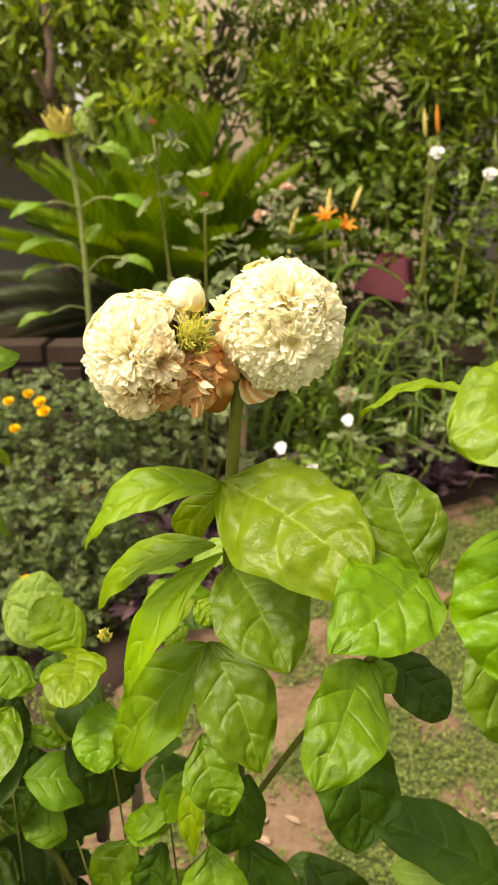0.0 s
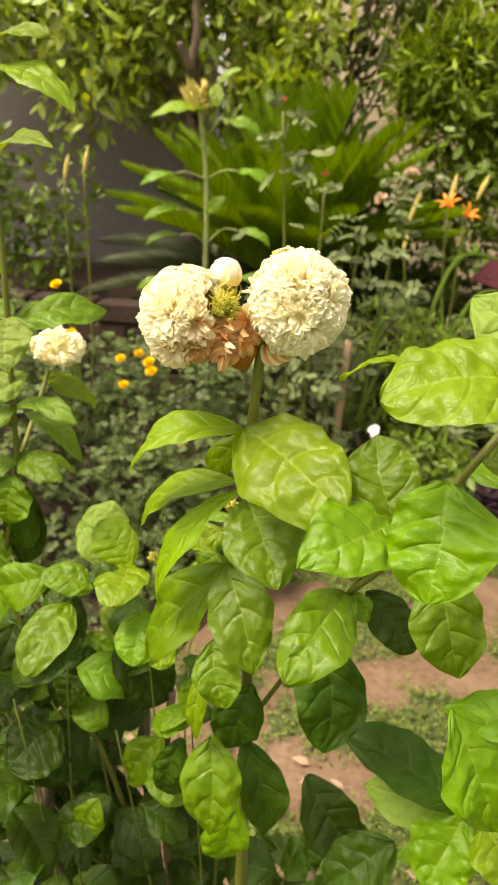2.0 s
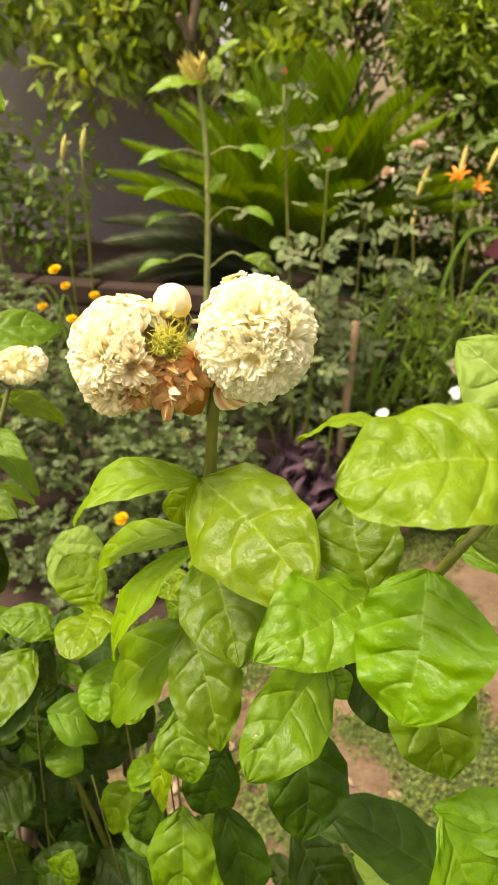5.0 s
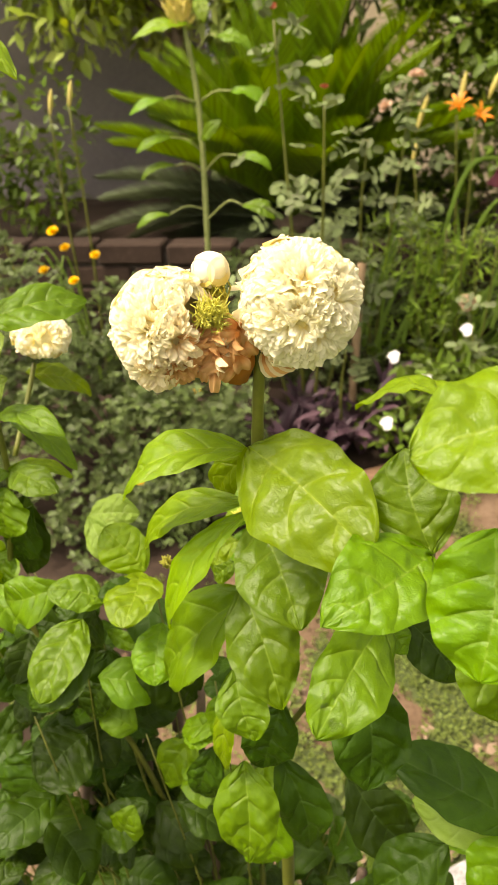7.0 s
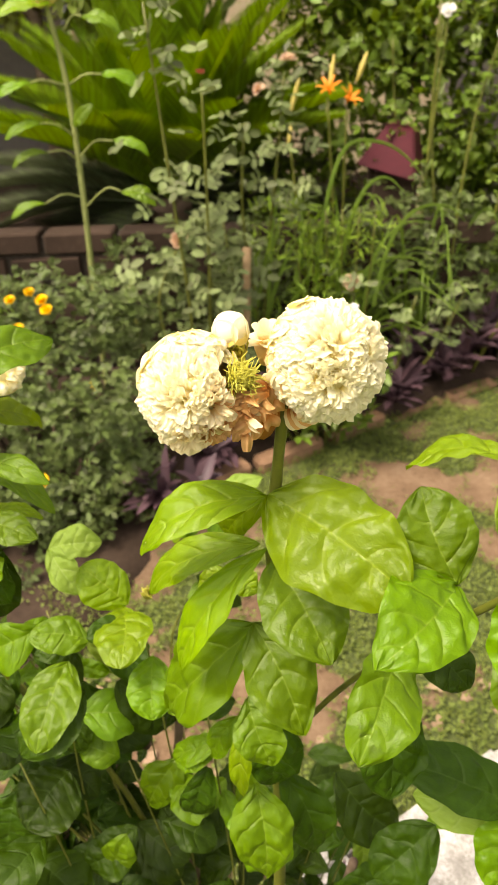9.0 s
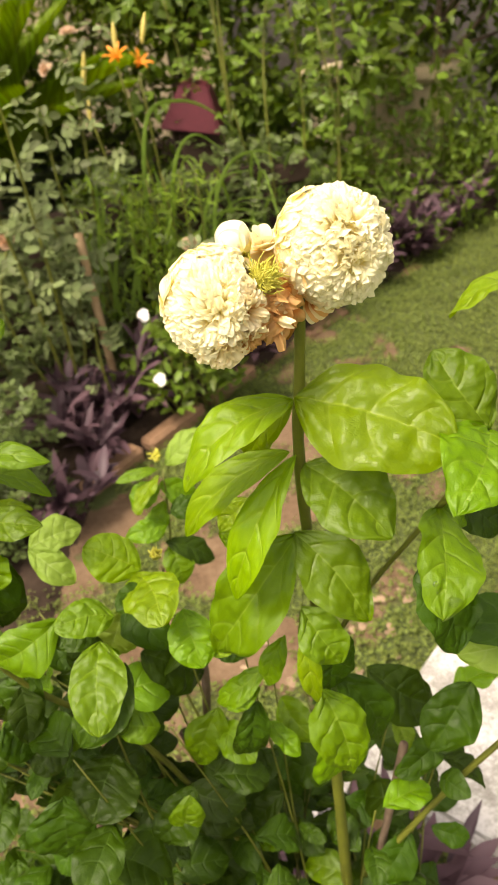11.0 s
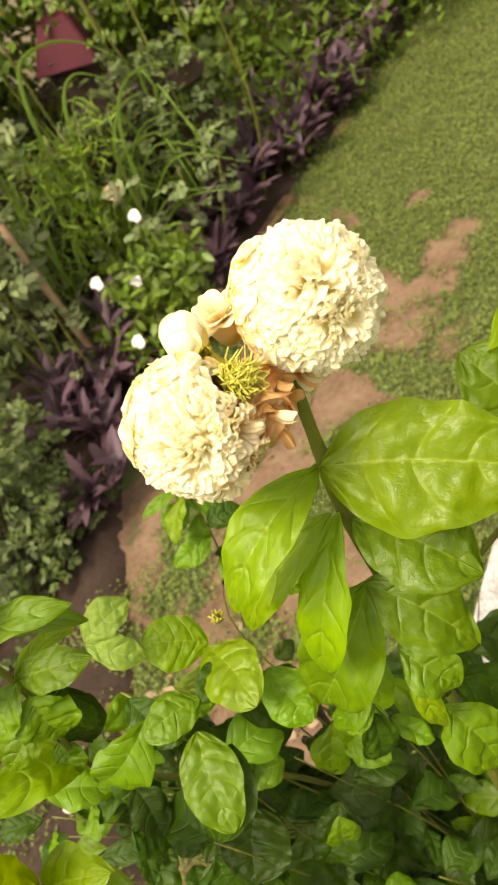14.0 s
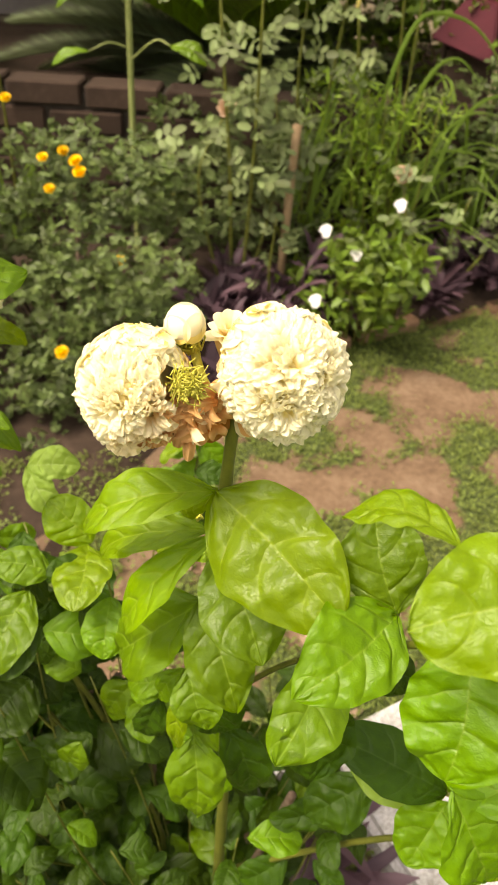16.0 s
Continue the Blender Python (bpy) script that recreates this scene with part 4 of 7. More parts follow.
left = lily_clump("day_lily", "lily with closed yellow buds in front of the wall", (-0.86, 1.95, 0.05), 14, 0.3, 0.45, 9)
for x, z in ((-0.9, 0.95), (-0.84, 0.97), (-1.12, 0.93), (-1.18, 0.95)):
    rod("flower_stem", [(-0.86 + (x + 0.86) * 0.5, 1.95, 0.05), (x, 1.93, 0.5), (x, 1.9, z - 0.06)], 0.0045, 0.003, green_stem, left, 6, 6)
    lily_bud(left, (x, 1.9, z - 0.07), (x + 0.015, 1.9, z), 0.007, bud_yellow)
lily_flower(left, (-1.14, 1.89, 0.9), (-0.2, -0.5, 0.5), 0.055)


# ---- tall withered sunflower stalk ----
stalk = thing("sunflower_stalk", (-0.46, 1.85, 0.05), "tall hairy flower stalk with a closed yellow head", "flower")
rod("stem", [(-0.46, 1.85, 0.03), (-0.462, 1.85, 0.365), (-0.458, 1.85, 0.732), (-0.465, 1.85, 0.93), (-0.488, 1.85, 1.09)], 0.0095, 0.006, pale_stem, stalk, 9, 6, 0.06)
head = Vector((-0.495, 1.85, 1.085))
head_ob = under("head", mesh_of("head", *tube([head, head + Vector((-0.006, 0, 0.02)), head + Vector((-0.012, 0, 0.05))], [0.012, 0.018, 0.006], 9), bud_yellow), stalk, None, "closed ragged head of dry yellow petals")
dry = mesh_of("petal", SMALL, SMALL_F, bud_yellow)
rr = random.Random(12)
for k in range(64):
    w = k * 2.4
    at = head + Vector((math.cos(w) * 0.014, math.sin(w) * 0.014, 0.0009 * k - 0.01))
    under("petal", dry, head_ob, facing(at, (math.cos(w) * rr.uniform(0.1, 0.9) - 0.25, math.sin(w) * rr.uniform(0.1, 0.9), rr.uniform(0.3, 1.0)), (math.cos(w), math.sin(w), 0.2), (rr.uniform(0.022, 0.045), rr.uniform(0.009, 0.016), 0.03)))
rod("petiole", [(-0.4571, 1.85, 0.9062), (-0.5116, 1.82, 0.9248), (-0.5416, 1.8, 0.92)], 0.003, 0.002, pale_stem, stalk, 6, 4)
leaf(stalk, (-0.5416, 1.8, 0.92), (-0.6316, 1.78, 0.885), 0.035, (0, -0.5, 0.85), 0.15, "mature")
rod("petiole", [(-0.4567, 1.85, 0.9106), (-0.4094, 1.82, 0.9342), (-0.3641, 1.8, 0.9355)], 0.003, 0.002, pale_stem, stalk, 6, 4)
leaf(stalk, (-0.3641, 1.8, 0.9355), (-0.2741, 1.78, 0.9005), 0.05, (0, -0.5, 0.85), 0.15, "mature")
rod("petiole", [(-0.4605, 1.85, 0.7866), (-0.4895, 1.82, 0.821), (-0.5317, 1.8, 0.8291)], 0.003, 0.002, pale_stem, stalk, 6, 4)
leaf(stalk, (-0.5317, 1.8, 0.8291), (-0.6217, 1.78, 0.7941), 0.04, (0, -0.5, 0.85), 0.15, "mature")
rod("petiole", [(-0.46, 1.85, 0.7325), (-0.4868, 1.82, 0.7604), (-0.5256, 1.8, 0.7597)], 0.003, 0.002, pale_stem, stalk, 6, 4)
leaf(stalk, (-0.5256, 1.8, 0.7597), (-0.6156, 1.78, 0.7247), 0.03, (0, -0.5, 0.85), 0.15, "mature")
rod("petiole", [(-0.46, 1.85, 0.7325), (-0.4051, 1.82, 0.7801), (-0.354, 1.8, 0.7833)], 0.003, 0.002, pale_stem, stalk, 6, 4)
leaf(stalk, (-0.354, 1.8, 0.7833), (-0.264, 1.78, 0.7483), 0.035, (0, -0.5, 0.85), 0.15, "mature")
rod("petiole", [(-0.4548, 1.85, 1.0278), (-0.4226, 1.82, 1.0601), (-0.3961, 1.8, 1.0581)], 0.003, 0.002, pale_stem, stalk, 6, 4)
leaf(stalk, (-0.3961, 1.8, 1.0581), (-0.3061, 1.78, 1.0231), 0.05, (0, -0.5, 0.85), 0.15, "mature")
rod("petiole", [(-0.4627, 1.85, 0.6373), (-0.5045, 1.82, 0.6518), (-0.5509, 1.8, 0.6327)], 0.003, 0.002, pale_stem, stalk, 6, 4)
leaf(stalk, (-0.5509, 1.8, 0.6327), (-0.6409, 1.78, 0.5977), 0.03, (0, -0.5, 0.85), 0.15, "mature")
rod("petiole", [(-0.4619, 1.85, 0.6048), (-0.3891, 1.82, 0.6641), (-0.3459, 1.8, 0.6584)], 0.003, 0.002, pale_stem, stalk, 6, 4)
leaf(stalk, (-0.3459, 1.8, 0.6584), (-0.2559, 1.78, 0.6234), 0.05, (0, -0.5, 0.85), 0.15, "mature")
leaf(stalk, (-0.4545, 1.82, 0.8196), (-0.3947, 1.8, 0.87), 0.035, (0, -0.8, 0.5), 0.1, "mature")
leaf(stalk, (-0.4631, 1.84, 1.0834), (-0.6092, 1.8, 1.0569), 0.05, (0, -0.5, 0.85), 0.1, "young")
leaf(stalk, (-0.4423, 1.84, 1.1494), (-0.4237, 1.8, 1.0865), 0.04, (0, -0.9, 0.4), 0.1, "young")
leaf(stalk, (-0.439, 1.86, 1.1504), (-0.379, 1.86, 1.1863), 0.03, (0, -0.6, 0.7), 0.1, "pale")


# ---- marigold bush ----
mari = thing("marigold_bush", (-0.5, 1.35, 0.03), "wide bush of small dull green leaves with yellow marigolds", "bush")
cs, rs = lumps_in(34, (-1.0, -0.31), (1.2, 1.66), (0.08, 0.44), (0.08, 0.12), 31)
cs += [(-0.4, 1.14, 0.12), (-0.34, 1.2, 0.2), (-0.5, 1.12, 0.14), (-0.29, 1.34, 0.25), (-0.31, 1.28, 0.12), (-0.95, 1.55, 0.55), (-0.85, 1.5, 0.5), (-1.05, 1.6, 0.5), (-0.45, 1.16, 0.1), (-0.62, 1.12, 0.12), (-0.75, 1.1, 0.12), (-0.9, 1.15, 0.2), (-0.55, 1.05, 0.08), (-0.7, 1.2, 0.28), (-0.45, 1.22, 0.28), (-0.62, 1.5, 0.45), (-0.4, 1.5, 0.42), (-0.3, 1.55, 0.36)]
rs += [(0.09, 0.09, 0.08)] * 5 + [(0.12, 0.1, 0.09)] * 13
for i in range(10):
    c = Vector(cs[i * 2])
    rod("branch", [(-0.5 + (c.x + 0.5) * 0.3, 1.38, 0.03), Vector((-0.5, 1.38, 0.1)).lerp(c, 0.6), c], 0.006, 0.002, bark, mari, 6, 4, 0.1, i)
tagged(under("foliage", mesh_of("foliage", *sprays(cloud(cs, rs, 66), 0.0145, 1.15), marigold_leaf), mari), kind="stuff")
for i, p in enumerate(((-0.5, 1.44, 0.49), (-0.573, 1.44, 0.492), (-0.525, 1.44, 0.51), (-0.784, 1.55, 0.64), (-0.758, 1.55, 0.6), (-0.661, 1.5, 0.594), (-0.464, 1.1, 0.21), (-0.725, 1.5, 0.53), (-0.552, 1.4, 0.438), (-0.49, 1.43, 0.47), (-0.81, 1.52, 0.55), (-0.38, 1.3, 0.33))):
    bloom("flower", mari, p, 0.014 if i % 3 else 0.017, 30, marigold_yellow, (0.1 * (i % 3 - 1), -0.5, 0.8), 0.6, "yellow marigold flower" if i == 0 else "")


# ---- periwinkle and purple heart along the bed's edge ----
peri = thing("periwinkle", (0.12, 1.52, 0.03), "periwinkle with bright green leaves and white flowers", "flower")
cs, rs = lumps_in(10, (-0.02, 0.3), (1.45, 1.66), (0.1, 0.32), (0.06, 0.09), 41)
pts = cloud(cs, rs, 70)
n = len(pts)
vs, fs = scatter(SMALL, SMALL_F, pts, unit(n) + np.array([0, -0.2, 0.3]), unit(n) * 0.5 + np.array([0, -0.4, 0.8]), np.c_[rng.uniform(0.03, 0.05, n), rng.uniform(0.012, 0.02, n), np.full(n, 0.02)])
tagged(under("foliage", mesh_of("foliage", vs, fs, bright_leaf), peri), kind="stuff")
for i in range(6):
    rod("stem", [(0.1 + 0.02 * i, 1.55, 0.02), (0.03 + 0.04 * i, 1.53, 0.18), cs[i]], 0.003, 0.002, green_stem, peri, 5, 4)
for p in ((0.068, 1.48, 0.36), (0.236, 1.53, 0.415), (0.058, 1.36, 0.241), (0.15, 1.5, 0.3)):
    bloom("flower", peri, p, 0.019, 5, white_petal, (-0.1, -0.7, 0.6), 0.15, "five-petalled white flower", 1.25)


def purple_heart(base, n, size, seed):
    r = random.Random(seed)
    t = thing("purple_heart", base, "purple heart plant with long folded violet leaves", "plant", "purple edging plants")
    stems, ps, ah, no, sz = [], [], [], [], []
    for i in range(n):
        az = r.uniform(0, 6.28)
        o = Vector((math.cos(az), math.sin(az), 0))
        h = size * r.uniform(0.5, 1.2)
        tip = Vector(base) + o * size * r.uniform(0.2, 0.7) + Vector((0, 0, h))
        line = smooth_line([base, Vector(base).lerp(tip, 0.5) + Vector((0, 0, 0.02)), tip], 4)
        stems.append(tube(line, [0.003] * len(line), 5))
        for q in range(7):
            ps.append(tuple(line[min(len(line) - 1, 3 + q)]))
            d = Vector((r.uniform(-1, 1), r.uniform(-1, 1), r.uniform(0.1, 0.9))) + o * 0.4
            ah.append(tuple(d))
            no.append((r.uniform(-0.4, 0.4), -0.3, 1))
            sz.append((r.uniform(0.07, 0.125), r.uniform(0.018, 0.03), 0.05))
    for s in stems:
        under("stem", mesh_of("stem", *s, purple_leaf), t)
    tagged(under("foliage", mesh_of("foliage", *scatter(SMALL, SMALL_F, ps, ah, no, np.array(sz)), purple_leaf), t), kind="stuff")


for i, x in enumerate((-0.21, -0.17, -0.14, -0.05, 0.05, 0.3, 0.4, 0.46, 0.6, 0.73, 0.88, 1.02, 1.18, 1.35, -0.1, 0.0, 0.52, 0.66, 0.8, 0.95, 1.1, 1.26, 1.45, 1.62, 0.9, 1.04, 1.2, 1.33, 1.5)):
    y = border(x) + 0.12 + 0.1 * math.sin(7 * x + 2.3 * i)
    purple_heart((x, y, ground_height(x, y)), 7, 0.12 + 0.05 * math.sin(3 * i), i + 50)

cosmos = thing("cosmos_plant", (0.2, 1.78, 0.03), "feathery bright green flower plant without blooms", "plant")
cs, rs = lumps_in(11, (0.06, 0.34), (1.74, 1.86), (0.2, 0.58), (0.06, 0.1), 43)
for i in range(6):
    rod("stem", [(0.2, 1.78, 0.02), (0.15 + 0.03 * i, 1.79, 0.25), (0.1 + 0.045 * i, 1.79, 0.6)], 0.0035, 0.002, green_stem, cosmos, 5, 4)
pts = cloud(cs, rs, 85)
n = len(pts)
vs, fs = scatter(SMALL, SMALL_F, pts, unit(n) + np.array([0, -0.1, 0.5]), unit(n) * 0.6 + np.array([0, -0.4, 0.7]), np.c_[rng.uniform(0.025, 0.05, n), rng.uniform(0.004, 0.008, n), np.full(n, 0.01)])
tagged(under("foliage", mesh_of("foliage", vs, fs, cosmos_leaf), cosmos), kind="stuff")

purple_heart((0.0896, 0.2313, 0), 6, 0.09, 77)

# weeds and low green plants behind the purple edging
weeds = thing("weeds", (0.9, 2.3, 0.02), "tangle of low green weeds filling the bed", "plants", kind="stuff")
cs, rs = lumps_in(34, (0.35, 1.9), (2.05, 2.75), (0.05, 0.42), (0.1, 0.18), 61)
cs = [c for c in cs if c[1] > border(c[0]) + 0.15] + [(1.25 + 0.07 * k, 2.6 + 0.25 * math.sin(2.0 * k) - 0.02 * k, 0.12 + 0.28 * ((k * 0.618) % 1)) for k in range(14)] + [(0.85 + 0.055 * k, border(0.85 + 0.055 * k) + 0.16 + 0.09 * math.sin(5.0 * k), 0.05 + 0.1 * ((k * 0.618) % 1)) for k in range(22)] + [(1.42 + 0.06 * k, 2.58 + 0.05 * math.sin(3.0 * k), 0.08 + 0.34 * ((k * 0.618) % 1)) for k in range(13)]
pts = cloud(cs, (rs + rs + rs)[: len(cs)], 120)
n = len(pts)
vs, fs = scatter(SMALL, SMALL_F, pts, unit(n) + np.array([0, -0.2, 0.4]), unit(n) * 0.5 + np.array([0, -0.3, 0.8]), np.c_[rng.uniform(0.02, 0.05, n), rng.uniform(0.01, 0.02, n), np.full(n, 0.015)])
tagged(under("foliage", mesh_of("foliage", vs, fs, bright_leaf), weeds), kind="stuff")
tagged(under("foliage", mesh_of("foliage", *sprays(cloud([(0.1, 1.75, 0.2), (-0.1, 1.8, 0.2), (0.0, 1.9, 0.35), (-0.3, 1.8, 0.25), (0.35, 1.95, 0.2), (0.45, 1.95, 0.4), (0.12, 1.95, 0.5), (-0.15, 1.9, 0.42), (-0.35, 1.9, 0.4), (0.6, 2.0, 0.3), (0.3, 1.98, 0.45), (0.45, 2.0, 0.52), (0.58, 2.0, 0.48), (0.2, 1.98, 0.35), (0.7, 2.1, 0.4)], [(0.13, 0.08, 0.13)] * 15, 80), 0.02), marigold_leaf), weeds), kind="stuff")


lone = thing("marigold_plant", (1.37, 1.41, 0.0), "single orange marigold flower standing in the lawn", "flower")
rod("stem", [(1.37, 1.41, 0.0), (1.372, 1.405, 0.05), (1.37, 1.404, 0.1)], 0.0025, 0.002, green_stem, lone, 6, 4)
for k in range(2):
    bloom("flower", lone, (1.37, 1.404, 0.1 + 0.006 * k), 0.034 - 0.01 * k, 20, lily_orange, (-0.3, -0.4, 0.9), 0.3, "orange ray flower", 0.5)


# ---- wooden stake, brick wall, edging, maroon box ----
stake = thing("garden_stake", (-0.032, 1.68, 0.03), "weathered brown wooden stake pushed into the bed", "stake")
rod("stake", [(-0.034, 1.68, -0.05), (-0.03, 1.68, 0.234), (-0.021, 1.68, 0.534)], 0.0115, 0.011, stake_wood, stake, 6, 5, 0.05)


def block(sx, sy, sz, bevel, mat, seed, name="brick"):
    bm = bmesh.new()
    bmesh.ops.create_cube(bm, size=1)
    r = random.Random(seed)
    for v in bm.verts:
        v.co = Vector((v.co.x * sx * r.uniform(0.97, 1.0), v.co.y * sy * r.uniform(0.95, 1.0), v.co.z * sz * r.uniform(0.94, 1.0)))
    bmesh.ops.bevel(bm, geom=list(bm.edges), offset=bevel, segments=1, affect="EDGES")
    me = bpy.data.meshes.new(name)
    bm.to_mesh(me)
    bm.free()
    me.materials.append(mat)
    return me


low = plain_wall("wall_planter", -2.9, 0.6, 2.02, 2.118, -0.05, 0.488, mortar, "low old brick wall holding the raised bed")
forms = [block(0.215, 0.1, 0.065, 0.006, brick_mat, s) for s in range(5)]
rr = random.Random(77)
for row in range(7):
    z = 0.035 + row * 0.073
    x = -2.0 - 0.11 * (row % 2)
    while x < 0.52:
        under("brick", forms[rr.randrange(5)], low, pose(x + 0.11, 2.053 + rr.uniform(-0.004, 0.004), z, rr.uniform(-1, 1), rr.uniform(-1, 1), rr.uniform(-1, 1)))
        x += 0.228

edging = thing("brick_edging", (0.5, border(0.5), 0.0), "worn terracotta bricks edging the flower bed", "edging", kind="structure")
forms = [block(0.215, 0.055, 0.1, 0.01, edge_mat, s) for s in range(4)]
x = -0.12
while x < 2.0:
    y = border(x)
    under("brick", forms[rr.randrange(4)], edging, pose(x, y + rr.uniform(-0.015, 0.015), (0.002 if x < 0.2 else -0.024 if x < 0.85 else -0.05) + rr.uniform(-0.02, 0.01), rr.uniform(-10, 10), rr.uniform(-3, 3), 33 + rr.uniform(-4, 4)))
    x += 0.2

box = thing("garden_box", (0.46, 2.32, 0.40), "maroon painted wooden box with a sloping lid", "box")
under("body", block(0.15, 0.13, 0.22, 0.006, brick_mat, 3, "body"), box, pose(0.47, 2.36, 0.5))
lid = bmesh.new()
bmesh.ops.create_cube(lid, size=1)
for v in lid.verts:
    hi = v.co.z > 0
    v.co = Vector((v.co.x * (0.09 if hi else 0.2), v.co.y * (0.1 if hi else 0.2), v.co.z * 0.13))
bmesh.ops.bevel(lid, geom=list(lid.edges), offset=0.006, segments=2, affect="EDGES")
me = bpy.data.meshes.new("lid")
lid.to_mesh(me)
lid.free()
me.materials.append(maroon)
under("lid", me, box, pose(0.475, 2.34, 0.675, 4, 14, -20), "maroon painted sloping lid")


# ---- jasmine: the flowering shoot ----
jasmine = thing("jasmine_plant", (-0.02, 0.09, 0.0), "jasmine bush with glossy green leaves and double cream flowers", "plant")
rod("woody_stem", [(-0.02, 0.09, 0.0), (-0.015, 0.075, 0.3), (-0.012, 0.05, 0.6), (-0.0125, 0.045, 0.64)], 0.005, 0.0031, green_stem, jasmine, 9, 6, 0.12, 2, "woody green-brown lower stem")
rod("stem", [(-0.0125, 0.045, 0.64), (-0.014, 0.03, 0.78), (-0.016, 0.015, 0.866), (-0.0145, 0.006, 0.903), (-0.012, 0.001, 0.936)], 0.003, 0.0018, green_stem, jasmine, 10, 6, 0.05)
rod("branch", [(-0.013, 0.04, 0.72), (0.01, 0.02, 0.78), (0.03, -0.009, 0.84), (0.043, -0.023, 0.88)], 0.0015, 0.0009, green_stem, jasmine, 8, 6, 0.05)
rod("branch", [(0.0, 0.06, 0.45), (0.09, 0.03, 0.6), (0.17, 0.0, 0.68), (0.13, -0.006, 0.72), (0.092, -0.006, 0.736)], 0.0022, 0.0015, green_stem, jasmine, 8, 6, 0.05)
rod("branch", [(0.03, -0.009, 0.84), (0.0476, -0.03, 0.8745), (0.0577, -0.053, 0.9122), (0.068, -0.05, 0.9285), (0.08, -0.04, 0.9441)], 0.0013, 0.0014, green_stem, jasmine, 8, 6, 0.05)
leaf(jasmine, (-0.0174, 0.004, 0.899), (0.0245, -0.032, 0.8845), 0.0385, (-0.14, -0.66, 0.74), 0.05, "young", 0.12, 0.46)
left_leaf = leaf(jasmine, (-0.0178, 0.006, 0.8968), (-0.0633, 0.003, 0.8748), 0.0207, (-0.11, -0.34, 0.93), 0.26, "young", 0.25)
leaf(jasmine, (-0.0159, 0.012, 0.893), (-0.0325, 0.03, 0.8608), 0.0130, (0.14, -0.7, 0.7), 0.1, "young")
leaf(jasmine, (-0.0205, 0.012, 0.8718), (-0.0655, 0.024, 0.8385), 0.0170, (-0.18, -0.41, 0.89), 0.18, "young", 0.25)
leaf(jasmine, (-0.0178, 0.013, 0.8689), (-0.0537, 0.009, 0.8107), 0.0195, (-0.52, -0.39, 0.76), 0.16, "young", 0.2)
leaf(jasmine, (-0.0158, 0.01, 0.8657), (0.003, -0.024, 0.8462), 0.0329, (0.05, -0.71, 0.7), 0.08, "mature")
leaf(jasmine, (-0.0236, 0.012, 0.8327), (-0.005, -0.013, 0.7964), 0.0281, (-0.05, -0.72, 0.69), 0.08, "mature")
leaf(jasmine, (-0.0214, 0.014, 0.8299), (-0.0644, 0.034, 0.7583), 0.0336, (-0.25, -0.59, 0.77), 0.1, "mature")
leaf(jasmine, (0.043, -0.023, 0.88), (0.0121, -0.053, 0.8744), 0.0302, (0.24, -0.44, 0.87), 0.1, "mature")
glint_leaf = leaf(jasmine, (0.03, -0.009, 0.84), (0.0104, -0.046, 0.8214), 0.0265, (0.31, -0.59, 0.74), 0.12, "mature")
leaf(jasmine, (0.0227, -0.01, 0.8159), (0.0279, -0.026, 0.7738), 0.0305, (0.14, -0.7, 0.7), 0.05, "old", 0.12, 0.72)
leaf(jasmine, (0.0535, -0.055, 0.9124), (0.051, -0.076, 0.8828), 0.0328, (-0.24, -0.81, 0.54), 0.08, "mature", 0.12, 0.5)
leaf(jasmine, (0.043, -0.023, 0.88), (0.0331, -0.002, 0.9046), 0.0278, (0.01, -0.75, 0.66), 0.05, "mature")
leaf(jasmine, (0.0705, -0.068, 0.9477), (0.0307, -0.076, 0.9415), 0.0306, (0.09, -0.52, 0.85), 0.1, "young", 0.12, 0.5)
leaf(jasmine, (0.0795, -0.04, 0.9474), (0.0555, -0.03, 0.9626), 0.0214, (0.09, -0.89, 0.45), 0.08, "pale")
leaf(jasmine, (0.044, -0.052, 0.9432), (0.0187, -0.0387, 0.9346), 0.0155, (-0.06, 0.18, 0.98), 0.15, "young", 0.25)
leaf(jasmine, (0.0592, -0.035, 0.8698), (0.0697, -0.045, 0.8353), 0.0265, (0.08, -0.79, 0.61), 0.05, "mature", 0.12, 0.8)
leaf(jasmine, (0.0607, -0.04, 0.9098), (0.0897, -0.03, 0.8984), 0.0178, (0.02, -0.4, 0.91), 0.1, "mature")
leaf(jasmine, (0.0629, -0.05, 0.9186), (0.0851, -0.04, 0.922), 0.0150, (0.12, -0.98, 0.17), 0.05, "pale")
leaf(jasmine, (0.069, -0.05, 0.8259), (0.089, -0.06, 0.785), 0.0300, (-0.02, -0.32, 0.95), 0.08, "mature")
leaf(jasmine, (0.03, -0.009, 0.84), (0.0387, -0.015, 0.8317), 0.0106, (0.14, -0.65, 0.75), 0.1, "mature")
leaf(jasmine, (0.037, 0, 0.836), (0.058, -0.01, 0.8168), 0.0199, (0.33, -0.73, 0.6), 0.08, "old")
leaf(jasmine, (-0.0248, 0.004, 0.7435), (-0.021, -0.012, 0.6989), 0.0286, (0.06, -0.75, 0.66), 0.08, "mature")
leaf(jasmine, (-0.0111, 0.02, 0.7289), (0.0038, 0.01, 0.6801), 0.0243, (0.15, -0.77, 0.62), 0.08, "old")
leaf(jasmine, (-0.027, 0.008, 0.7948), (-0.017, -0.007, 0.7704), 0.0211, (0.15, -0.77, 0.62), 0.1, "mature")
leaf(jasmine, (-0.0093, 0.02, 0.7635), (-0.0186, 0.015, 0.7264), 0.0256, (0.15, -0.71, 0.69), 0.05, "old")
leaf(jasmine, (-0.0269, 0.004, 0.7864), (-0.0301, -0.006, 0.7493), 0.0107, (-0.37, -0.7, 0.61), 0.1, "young")
